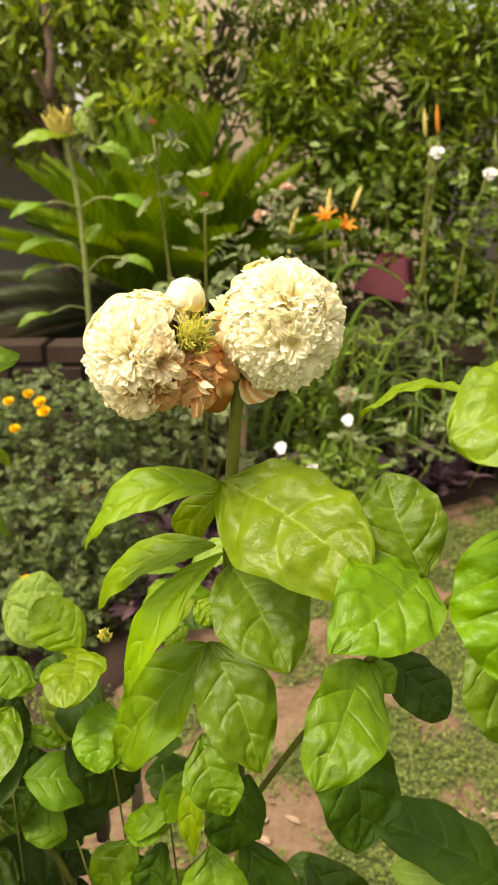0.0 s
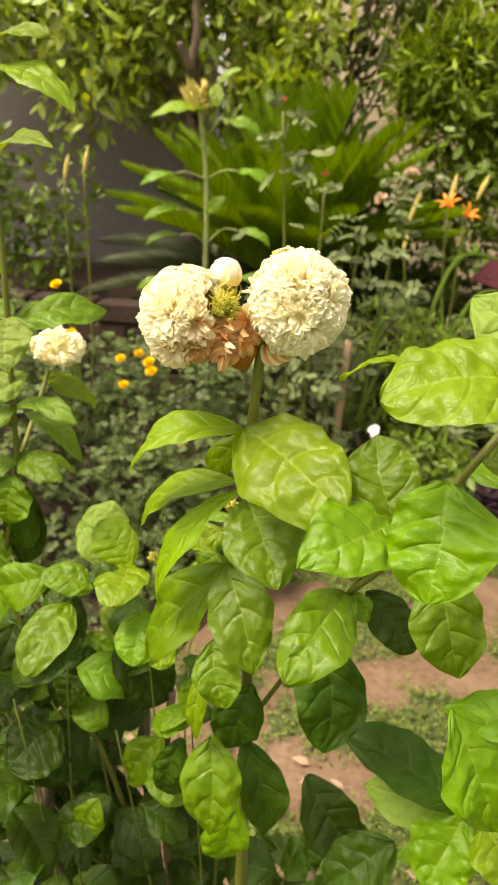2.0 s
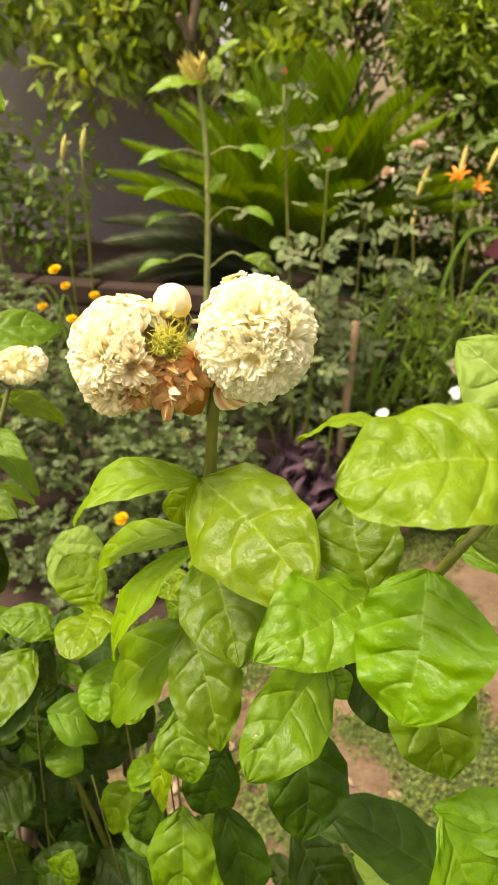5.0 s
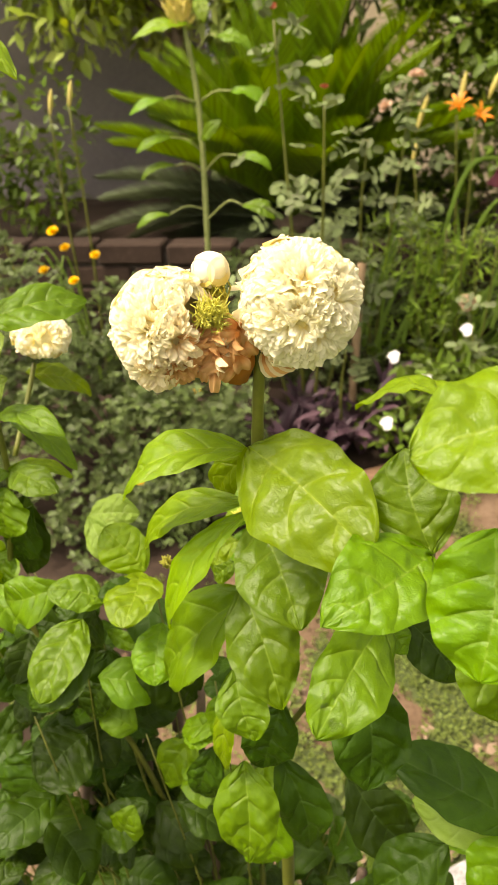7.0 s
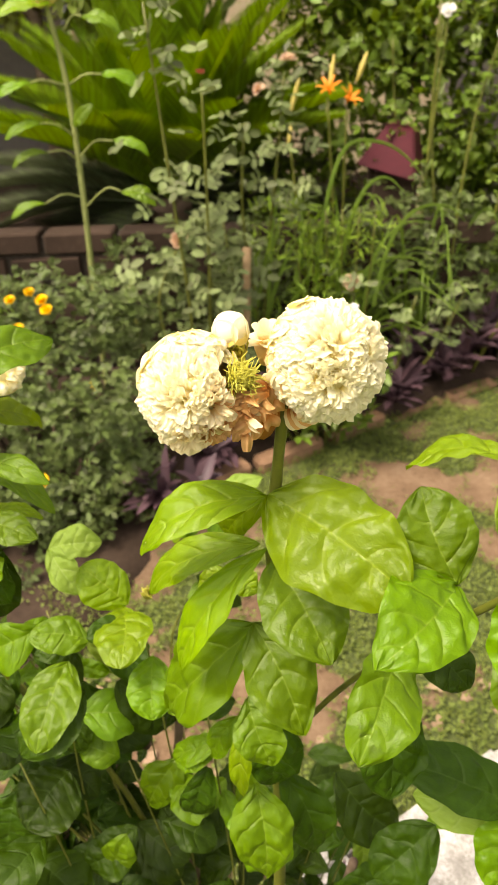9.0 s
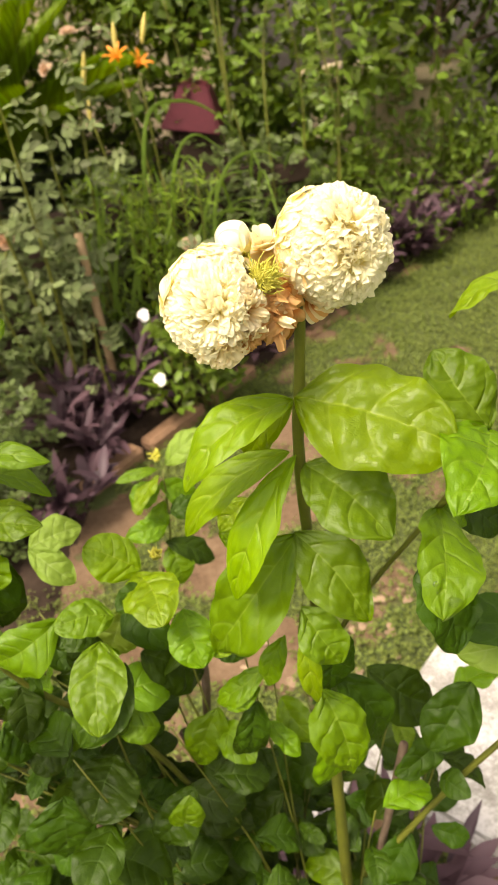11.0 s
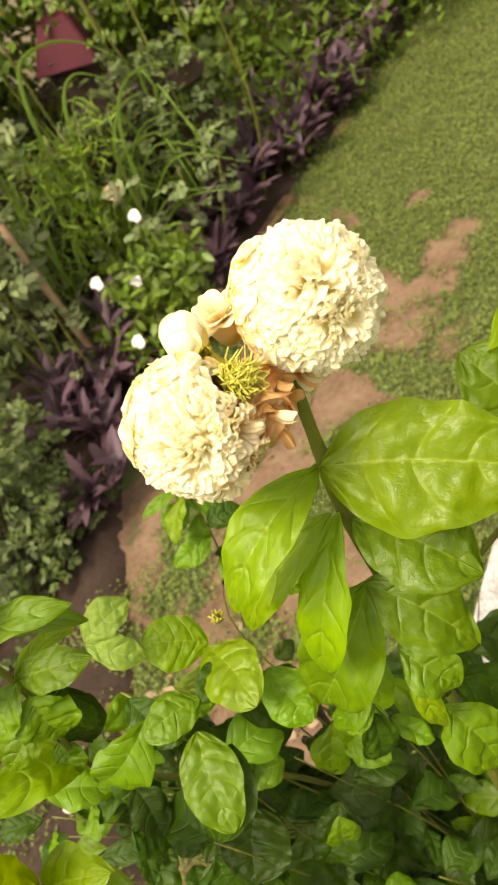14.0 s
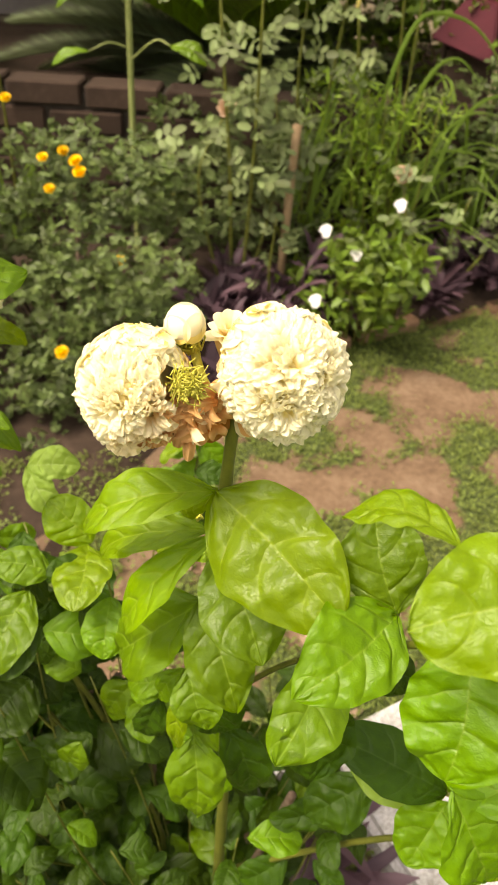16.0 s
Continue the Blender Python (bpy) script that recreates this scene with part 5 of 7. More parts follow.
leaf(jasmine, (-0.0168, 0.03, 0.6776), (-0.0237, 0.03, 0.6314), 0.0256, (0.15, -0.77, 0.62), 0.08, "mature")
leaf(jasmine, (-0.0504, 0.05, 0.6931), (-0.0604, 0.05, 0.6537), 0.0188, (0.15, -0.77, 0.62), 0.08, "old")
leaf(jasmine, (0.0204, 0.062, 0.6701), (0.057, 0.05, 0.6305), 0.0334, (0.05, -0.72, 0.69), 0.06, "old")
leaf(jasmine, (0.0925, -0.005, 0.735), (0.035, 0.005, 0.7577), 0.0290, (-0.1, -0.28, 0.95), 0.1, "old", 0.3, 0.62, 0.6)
leaf(jasmine, (0.092, -0.006, 0.7344), (0.0487, 0.01, 0.7235), 0.0228, (0.06, -0.7, 0.71), 0.06, "pale")
leaf(jasmine, (0.093, -0.006, 0.7362), (0.1158, 0, 0.7652), 0.0217, (0.04, -0.53, 0.85), 0.08, "mature")
leaf(jasmine, (0.0998, -0.05, 0.8202), (0.0679, -0.04, 0.8177), 0.0194, (0.02, -0.4, 0.91), 0.1, "mature")
leaf(jasmine, (0.0912, -0.01, 0.737), (0.0758, -0.03, 0.7141), 0.0309, (0.05, -0.64, 0.77), 0.06, "mature")
leaf(jasmine, (0.0957, -0.02, 0.7472), (0.1113, -0.04, 0.7385), 0.0247, (0.05, -0.64, 0.77), 0.06, "young")
leaf(jasmine, (0.0701, 0.03, 0.6684), (0.0371, 0.02, 0.6375), 0.0329, (0.07, -0.62, 0.78), 0.06, "old")
leaf(jasmine, (-0.0315, 0.05, 0.8269), (-0.0485, 0.05, 0.8147), 0.0134, (0.1, -0.71, 0.7), 0.08, "young")
leaf(jasmine, (-0.0314, 0.05, 0.8253), (-0.0217, 0.045, 0.8187), 0.0124, (0.1, -0.71, 0.7), 0.08, "young")
leaf(jasmine, (-0.0351, 0.06, 0.8079), (-0.0464, 0.06, 0.796), 0.0116, (0.1, -0.71, 0.7), 0.08, "mature")
leaf(jasmine, (-0.0547, 0.05, 0.7517), (-0.0667, 0.04, 0.7479), 0.0119, (0.1, -0.71, 0.7), 0.08, "young")
leaf(jasmine, (-0.0324, 0.03, 0.7573), (-0.0453, 0.03, 0.7276), 0.0129, (-0.17, -0.73, 0.66), 0.08, "mature")
leaf(jasmine, (-0.0409, 0.05, 0.7168), (-0.0704, 0.06, 0.6913), 0.0159, (0.02, -0.39, 0.92), 0.08, "mature")
leaf(jasmine, (-0.0467, 0.05, 0.7036), (-0.0667, 0.05, 0.695), 0.0126, (0.02, -0.39, 0.92), 0.08, "mature")
leaf(jasmine, (-0.0516, 0.06, 0.6809), (-0.0642, 0.06, 0.6382), 0.0201, (0.1, -0.71, 0.7), 0.08, "old")
leaf(jasmine, (-0.0702, 0.08, 0.6623), (-0.0918, 0.08, 0.6197), 0.0250, (0.1, -0.71, 0.7), 0.08, "mature")
leaf(jasmine, (-0.0964, 0.06, 0.6253), (-0.128, 0.05, 0.6042), 0.0280, (0.07, -0.62, 0.78), 0.08, "old")
leaf(jasmine, (-0.1113, 0.05, 0.6039), (-0.1, 0.05, 0.6351), 0.0207, (0.07, -0.62, 0.78), 0.08, "mature")
leaf(jasmine, (-0.2117, 0.055, 0.7526), (-0.1664, 0.02, 0.7856), 0.0325, (0.2, -0.37, 0.91), 0.1, "young")
leaf(jasmine, (-0.2156, 0.055, 0.7429), (-0.181, 0.03, 0.7303), 0.0335, (0.2, -0.37, 0.91), 0.1, "young")
leaf(jasmine, (-0.2125, 0.055, 0.7537), (-0.1901, 0.02, 0.828), 0.0275, (0.2, -0.37, 0.91), 0.1, "young")
leaf(jasmine, (-0.2077, 0.015, 0.7775), (-0.21, 0, 0.7617), 0.0203, (0.2, -0.37, 0.91), 0.1, "young")
leaf(jasmine, (-0.211, 0.02, 0.754), (-0.2198, 0.02, 0.7073), 0.0250, (0.2, -0.37, 0.91), 0.1, "mature")
leaf(jasmine, (-0.0517, 0.2567, 0.7242), (-0.0146, 0.2567, 0.7444), 0.0210, (0.13, -0.56, 0.82), 0.1, "pale")
leaf(jasmine, (-0.0593, 0.2567, 0.71), (-0.0367, 0.2567, 0.6763), 0.0248, (0.13, -0.56, 0.82), 0.1, "mature")
leaf(jasmine, (-0.0589, 0.2409, 0.6907), (-0.032, 0.2409, 0.6855), 0.0198, (0.13, -0.56, 0.82), 0.1, "old")
leaf(jasmine, (-0.0606, 0.2567, 0.7082), (-0.0851, 0.2567, 0.6932), 0.0216, (0.13, -0.56, 0.82), 0.1, "mature")
leaf(jasmine, (-0.0584, 0.2567, 0.6919), (-0.0781, 0.2409, 0.6686), 0.0180, (0.13, -0.56, 0.82), 0.1, "mature")
leaf(jasmine, (-0.0677, 0.2409, 0.6659), (-0.0337, 0.2409, 0.6333), 0.0207, (0.13, -0.56, 0.82), 0.1, "old")
leaf(jasmine, (-0.0647, 0.2409, 0.6619), (-0.0639, 0.2251, 0.633), 0.0245, (0.13, -0.56, 0.82), 0.1, "mature")
leaf(jasmine, (-0.0585, 0.2567, 0.7223), (-0.0909, 0.2567, 0.7213), 0.0096, (0.13, -0.56, 0.82), 0.1, "mature")
leaf(jasmine, (-0.0626, 0.2409, 0.6814), (-0.0958, 0.2409, 0.6809), 0.0198, (0.13, -0.56, 0.82), 0.1, "mature")
leaf(jasmine, (-0.0885, 0.082, 0.7805), (-0.112, 0.0905, 0.7994), 0.0255, (0.05, -0.6, 0.8), 0.07, "young", 0.06, 0.5, 0.4)
leaf(jasmine, (-0.0902, 0.0773, 0.783), (-0.0855, 0.0367, 0.7823), 0.028, (0.0, -0.45, 0.9), 0.07, "young", 0.06, 0.5, 0.4)
leaf(jasmine, (-0.1172, 0.0602, 0.7638), (-0.1286, 0.0241, 0.7411), 0.0275, (0.05, -0.55, 0.83), 0.07, "mature", 0.06, 0.5, 0.4)
leaf(jasmine, (-0.1074, 0.0686, 0.7696), (-0.1361, 0.065, 0.7768), 0.0205, (0.05, -0.5, 0.85), 0.07, "mature", 0.06, 0.55, 0.4)
leaf(jasmine, (-0.0743, 0.0585, 0.7678), (-0.0734, 0.0344, 0.7499), 0.0245, (0.1, -0.5, 0.85), 0.07, "mature", 0.06, 0.55, 0.4)
leaf(jasmine, (-0.1479, 0.1514, 0.7641), (-0.1155, 0.1541, 0.7661), 0.0215, (0.05, -0.6, 0.8), 0.1, "pale", 0.2, 0.6, 1.4)
leaf(jasmine, (-0.1479, 0.1514, 0.7641), (-0.128, 0.135, 0.742), 0.019, (-0.1, -0.7, 0.7), 0.1, "pale", 0.2, 0.6, 1.4)
leaf(jasmine, (-0.1049, 0.12, 0.7248), (-0.1244, 0.143, 0.6731), 0.0326, (0.1, -0.71, 0.7), 0.07, "pale", 0.06, 0.52, 0.4)
# lower leaves in the dark tone, which paints in the shade down here
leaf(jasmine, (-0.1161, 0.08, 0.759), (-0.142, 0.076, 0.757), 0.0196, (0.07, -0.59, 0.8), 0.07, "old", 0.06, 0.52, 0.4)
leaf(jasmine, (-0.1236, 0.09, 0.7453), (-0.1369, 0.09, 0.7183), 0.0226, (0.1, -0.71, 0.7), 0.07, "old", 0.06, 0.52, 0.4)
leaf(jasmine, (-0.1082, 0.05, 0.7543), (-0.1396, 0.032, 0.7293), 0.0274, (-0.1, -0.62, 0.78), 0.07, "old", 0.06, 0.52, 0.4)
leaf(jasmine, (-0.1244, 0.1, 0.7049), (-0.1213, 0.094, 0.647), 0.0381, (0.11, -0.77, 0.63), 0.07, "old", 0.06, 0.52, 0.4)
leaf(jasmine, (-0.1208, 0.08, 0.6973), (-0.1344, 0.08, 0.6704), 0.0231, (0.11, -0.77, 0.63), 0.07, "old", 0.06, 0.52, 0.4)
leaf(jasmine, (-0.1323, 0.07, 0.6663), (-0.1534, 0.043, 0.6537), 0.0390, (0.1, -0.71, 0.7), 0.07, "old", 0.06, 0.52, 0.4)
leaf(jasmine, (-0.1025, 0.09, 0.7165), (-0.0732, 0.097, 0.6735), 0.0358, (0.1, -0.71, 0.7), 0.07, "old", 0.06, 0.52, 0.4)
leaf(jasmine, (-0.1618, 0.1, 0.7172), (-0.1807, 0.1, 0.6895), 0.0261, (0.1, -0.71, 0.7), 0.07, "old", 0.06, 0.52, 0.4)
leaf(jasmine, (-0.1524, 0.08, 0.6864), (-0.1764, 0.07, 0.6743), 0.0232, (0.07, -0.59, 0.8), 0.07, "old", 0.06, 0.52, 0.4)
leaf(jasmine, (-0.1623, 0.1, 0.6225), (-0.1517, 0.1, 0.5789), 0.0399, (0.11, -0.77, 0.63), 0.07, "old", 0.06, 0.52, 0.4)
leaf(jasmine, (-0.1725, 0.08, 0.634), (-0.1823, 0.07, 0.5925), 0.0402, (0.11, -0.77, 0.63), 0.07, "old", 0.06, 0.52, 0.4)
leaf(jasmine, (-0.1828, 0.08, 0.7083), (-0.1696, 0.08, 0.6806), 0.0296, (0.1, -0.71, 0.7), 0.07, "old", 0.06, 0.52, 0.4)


def petal_form(seed):
    """A broad smooth petal, a little cupped, its rounded rim turned back: length and width 1."""
    r = random.Random(seed)
    cup, skew, c, roll = r.uniform(0.1, 0.4), r.uniform(-0.15, 0.15), r.uniform(0, 6), r.uniform(0.9, 1.7)
    waves, deep = r.uniform(2.0, 3.6), r.uniform(0.025, 0.06)
    vs, fs, uvs = [], [], []
    nu, nv = 6, 10
    for i in range(nu + 1):
        u = 1 - (1 - i / nu) ** 1.6
        w = 0.5 * (0.4 + 0.6 * math.sin(math.pi * 0.5 * min(1, u / 0.55)))
        for j in range(nv + 1):
            v = 2 * j / nv - 1
            long = u * (1 - 0.36 * abs(v) ** 2.6)
            bend = max(0.0, long - 0.4)
            z = cup * v * v * 0.4 * (1 - 0.5 * u) + deep * u * u * math.sin(waves * v + c) + skew * v * u * 0.3
            z -= (1 - math.cos(roll * bend)) / roll
            vs.append((min(long, 0.4) + math.sin(roll * bend) / roll, v * w, z))
            uvs.append((u, (v + 1) / 2 + 0.37 * seed))
    for i in range(nu):
        for j in range(nv):
            o = i * (nv + 1) + j
            fs.append((o, o + nv + 1, o + nv + 2, o + 1))
    return vs, fs, uvs


def ruffle_form(seed):
    """A crowded inner petal: a spoon with a rounded, gently waved rim that rolls outwards: length and width 1."""
    r = random.Random(seed)
    c, roll, waves, deep, fold = r.uniform(0, 6), r.uniform(0.9, 2.6), r.uniform(3.5, 6.5), r.uniform(0.09, 0.16), r.uniform(-0.5, 0.8)
    vs, fs, uvs = [], [], []
    nu, nv = 6, 12
    for i in range(nu + 1):
        u = 1 - (1 - i / nu) ** 1.7
        w = 0.5 * (0.3 + 0.7 * math.sin(math.pi * 0.5 * min(1, u / 0.7)) ** 1.2) * (1 - 0.12 * max(0.0, u - 0.7) / 0.3)
        for j in range(nv + 1):
            v = 2 * j / nv - 1
            long = u * (1 - 0.26 * abs(v) ** 3.2 + 0.025 * math.sin(6 * v + c))
            bend = max(0.0, long - 0.5)
            z = deep * u * u * math.sin(waves * v + c) + fold * v * v * 0.3 * u
            z -= (1 - math.cos(roll * bend)) / roll
            vs.append((min(long, 0.5) + math.sin(roll * bend) / roll, v * w * math.cos(0.4 * fold * v), z))
            uvs.append((u, (v + 1) / 2 + 0.37 * seed))
    for i in range(nu):
        for j in range(nv):
            o = i * (nv + 1) + j
            fs.append((o, o + nv + 1, o + nv + 2, o + 1))
    return vs, fs, uvs


# forms 0 to 7 are plain petals, 8 to 15 ruffled ones
FORM = [petal_form(k) for k in range(8)] + [ruffle_form(k) for k in range(8)]
PETAL_MAT = {"cream": petal_cream, "aged": petal_aged, "brown": petal_brown}
PETALS = {kind: [mesh_of("petal", f[0], f[1], mat, f[2]) for f in FORM] for kind, mat in PETAL_MAT.items()}


def double_flower(parent, centre, r, axis, count, seed, brown_to, brown_amount, stretch=(1, 1, 1), label="", singles=300, whorls=4, broad=1.0, notch=None):
    """A ball of ruffled petals, broad ones behind its face; those towards brown_to are withered. A notch is a hollow side without petals."""
    q = random.Random(seed)
    c, a = Vector(centre), Vector(axis).normalized()
    bm = bmesh.new()
    bmesh.ops.create_icosphere(bm, subdivisions=3, radius=r * 0.78)
    for v in bm.verts:
        v.co = Vector(v.co[k] * stretch[k] for k in range(3)) * (1 + 0.12 * noise.noise(v.co * 300))
        if notch and v.co.normalized().dot(Vector(notch)) > 0.72:
            v.co *= 0.62
    me = bpy.data.meshes.new("flower")
    bm.to_mesh(me)
    bm.free()
    me.polygons.foreach_set("use_smooth", [True] * len(me.polygons))
    me.materials.append(petal_core)
    flower = under("flower", me, parent, Matrix.Translation(c), label)
    bt, rows = Vector(brown_to).normalized(), []
    x = a.orthogonal().normalized()
    y = a.cross(x)
    # the crowded face is made of a few whorls, each opening round its own small centre
    eyes = []
    for k in range(whorls):
        w = 2 * math.pi * k / whorls + q.uniform(-0.5, 0.5) + seed * 1.0
        eyes.append((a + (x * math.cos(w) + y * math.sin(w)) * q.uniform(0.4, 0.62)).normalized())
    for i in range(count):
        z = 1 - 2 * (i + 0.5) / count
        w = i * 2.39996
        d = Vector((math.sqrt(1 - z * z) * math.cos(w), math.sqrt(1 - z * z) * math.sin(w), z))
        d = (d + Vector((q.uniform(-1, 1), q.uniform(-1, 1), q.uniform(-1, 1))) * 0.1).normalized()
        if notch and d.dot(Vector(notch)) > q.uniform(0.83, 0.9):
            continue
        guard = d.dot(a) < q.uniform(-0.2, 0.0)
        if q.random() < (0.6 if guard else 0.3):
            continue
        eye = max(eyes, key=lambda e: e.dot(d))
        off = math.acos(max(-1.0, min(1.0, eye.dot(d))))
        bulge = 1 + (q.uniform(-0.03, 0.03) if guard else q.uniform(-0.03, 0.035)) + 0.09 * noise.noise(d * 2.6 + Vector((seed, 0, 0)))
        if not guard:
            bulge += 0.075 * math.cos(min(math.pi / 2, 1.9 * off)) - 0.035
        out = Vector(d[k] * stretch[k] for k in range(3)) * bulge
        t = d - (a if guard else eye) * d.dot(a if guard else eye)
        t = t.normalized() if t.length > 0.04 else d.orthogonal()
        t = t + Vector((q.uniform(-1, 1), q.uniform(-1, 1), q.uniform(-1, 1))) * (0.3 if guard else 0.5)
        t = t - d * t.dot(d)
        tn = t.normalized()
        lift = q.uniform(0.0, 0.22) if guard else max(1.1, 3.6 - 3.0 * off) * q.uniform(0.6, 1.4)
        along = (tn + d * lift).normalized()
        ln = r * broad ** 0.5 * (q.uniform(0.34, 0.46) if guard else q.uniform(0.28, 0.36))
        wide = r * broad * (q.uniform(0.3, 0.44) if guard else q.uniform(0.16, 0.27))
        base = c + out * r * (0.83 if guard else 0.69) - tn * ln * (0.45 if guard else 0.1)
        tired = d.dot(bt) + q.uniform(-0.22, 0.22)
        kind = "brown" if tired > 1.1 - brown_amount * 0.9 else "aged" if tired > 0.75 - brown_amount else "cream"
        s, wide = (ln * 0.8, wide * 0.72) if kind == "brown" else (ln, wide)
        rows.append((d.dot(Vector((-0.1, -0.8, 0.5))), kind, q.randrange(8) + (0 if guard else 8), facing(base, along, d * (0.9 if guard else 0.45) - tn * 0.8, (s, wide, s))))
    rows.sort(key=lambda row: -row[0])
    for _, kind, k, m in rows[:singles]:
        under("petal", PETALS[kind][k], flower, m)
    for kind, mat in PETAL_MAT.items():
        rest = [row for row in rows[singles:] if row[1] == kind]
        if rest:
            vs, fs = merged([([m @ Vector(v) for v in FORM[k][0]], FORM[k][1]) for _, _, k, m in rest])
            me = mesh_of("rear_petals", vs, fs, mat, [uv for _, _, k, _ in rest for uv in FORM[k][2]])
            tagged(under("rear_petals", me, flower), kind="stuff")
    return flower


double_flower(jasmine, (0, 0, 0.95), 0.0201, (0.4, -0.8, 0.2), 2800, 3, (-0.6, 0.2, -0.7), 0.02, (0.93, 0.98, 1.03), "round double flower with crowded cream petals")
double_flower(jasmine, (-0.0402, -0.0029, 0.9424), 0.0184, (0.05, -0.85, -0.2), 2400, 8, (0.75, -0.1, -0.65), 0.56, (0.98, 0.95, 1.1), "fading double flower with browned lower petals", notch=(0.9, -0.29, 0.33))
# withered petals hanging at the top of the stem
q = random.Random(5)
old = under("withered_flower", mesh_of("withered_flower", *tube([(-0.02, 0.002, 0.925), (-0.019, 0.0, 0.932), (-0.017, -0.001, 0.94)], [0.004, 0.006, 0.004], 8), petal_brown), jasmine, None, "shrivelled brown petals")
for i in range(90):
    d = Vector((q.uniform(-1, 0.6), q.uniform(-0.9, 0.2), q.uniform(-1.0, 0.35))).normalized()
    c = Vector((-0.0225 + q.uniform(-0.006, 0.006), -0.005 + q.uniform(-0.004, 0.004), 0.9375 + q.uniform(-0.005, 0.007)))
    under("petal", PETALS["brown" if i % 7 else "aged"][8 + i % 8], old, facing(c, d, (q.uniform(-0.5, 0.5), -1, q.uniform(-0.2, 0.9)), (q.uniform(0.006, 0.009), q.uniform(0.0035, 0.006), 0.012)))
for i in range(9):
    under("petal", PETALS["brown" if i % 2 else "aged"][i % 8], old, facing((-0.0105 + 0.0006 * i, 0.001, 0.935), (0.25 + 0.1 * i, -0.2, -0.9 + 0.1 * i), (0.3, -1, 0.4), (0.0095, 0.006, 0.007)))
# bud, small half-open flower and the tuft of green sepals between the two balls
bud = bmesh.new()
bmesh.ops.create_uvsphere(bud, u_segments=16, v_segments=10, radius=0.0055)
for v in bud.verts:
    v.co.z *= 0.98
    v.co *= 1 + 0.07 * math.sin(2 * math.atan2(v.co.y, v.co.x) + 300 * v.co.z)
me = bpy.data.meshes.new("bud")
bud.to_mesh(me)
bud.free()
me.polygons.foreach_set("use_smooth", [True] * len(me.polygons))
me.materials.append(petal_bud)
bud_ob = under("bud", me, jasmine, Matrix.Translation((-0.0284, 0.0103, 0.957)), "tight cream flower bud")
for i in range(5):
    w = i * 1.3 + 0.4
    under("petal", PETALS["cream"][i], bud_ob, facing(Vector((-0.0284, 0.0103, 0.957)) + Vector((math.cos(w) * 0.0052, math.sin(w) * 0.0052, -0.004)), (-math.cos(w) * 0.25, -math.sin(w) * 0.25, 1), (math.cos(w), math.sin(w), 0.1), (0.009, 0.009, -0.004)))
for place in ((-0.3553, 0.3498, 0.4085), (-0.2939, 0.2884, 0.4895)):
    small = bmesh.new()
    bmesh.ops.create_uvsphere(small, u_segments=14, v_segments=9, radius=0.0046)
    for v in small.verts:
        v.co.z *= 1.25
        v.co *= 1 + 0.07 * math.sin(2 * math.atan2(v.co.y, v.co.x) + 350 * v.co.z)
    me = bpy.data.meshes.new("bud")
    small.to_mesh(me)
    small.free()
    me.polygons.foreach_set("use_smooth", [True] * len(me.polygons))
    me.materials.append(petal_bud)
    under("bud", me, jasmine, Matrix.Translation(place), "tight cream flower bud")
    rod("flower_stalk", [Vector(place) - Vector((0, 0, 0.004)), Vector(place) - Vector((-0.003, 0, 0.02)), Vector(place) - Vector((-0.012, -0.01, 0.05))], 0.0012, 0.001, green_stem, jasmine, 6, 4)
half = under("small_flower", mesh_of("small_flower", *tube([Vector((-0.0164, 0.02, 0.947)) - Vector((0, 0, 0.006)), (-0.0164, 0.02, 0.947)], [0.003, 0.005], 8), petal_aged), jasmine, None, "half-open cream flower")
for i in range(16):
    w, e = i * 2.4, q.uniform(0.2, 1.4)
    d = Vector((math.cos(w) * math.cos(e), math.sin(w) * math.cos(e), math.sin(e)))
    under("petal", PETALS["aged" if i % 3 == 0 else "cream"][i % 6], half, facing(Vector((-0.0164, 0.02, 0.947)) + d * 0.001, d, (-d.x, -d.y, 1), (0.0085, 0.0065, 0.007)))


def tuft(name, at, axis, n, length, r, seed, label):
    q = random.Random(seed)
    parts = []
    for i in range(n):
        d = (Vector(axis).normalized() + Vector((q.uniform(-1, 1), q.uniform(-1, 1), q.uniform(-1, 1))) * 0.6).normalized()
        b = Vector(at) + Vector((q.uniform(-1, 1), q.uniform(-1, 1), q.uniform(-1, 1))) * length * 0.3
        e = b + d * length * q.uniform(0.6, 1.1)
        parts.append(tube([b, b.lerp(e, 0.5) + Vector((q.uniform(-1, 1), q.uniform(-1, 1), q.uniform(-1, 1))) * length * 0.2, e], [r, r * 0.85, r * 0.35], 5))
    return under(name, mesh_of(name, *merged(parts), calyx_green), jasmine, None, label)


tuft("calyx", (-0.0266, -0.0045, 0.9462), (0.35, -0.65, 0.55), 300, 0.0082, 0.0003, 2, "tuft of narrow yellow-green sepals")
tuft("calyx", (-0.0262, 0.0115, 0.9485), (-0.25, -0.4, 0.85), 70, 0.007, 0.0004, 3, "yellow-green sepals under the bud")
rod("flower_stalk", [(-0.012, 0.001, 0.934), (-0.0215, 0.006, 0.939), (-0.0262, 0.0115, 0.9485)], 0.0018, 0.0014, calyx_green, jasmine, 8, 5)


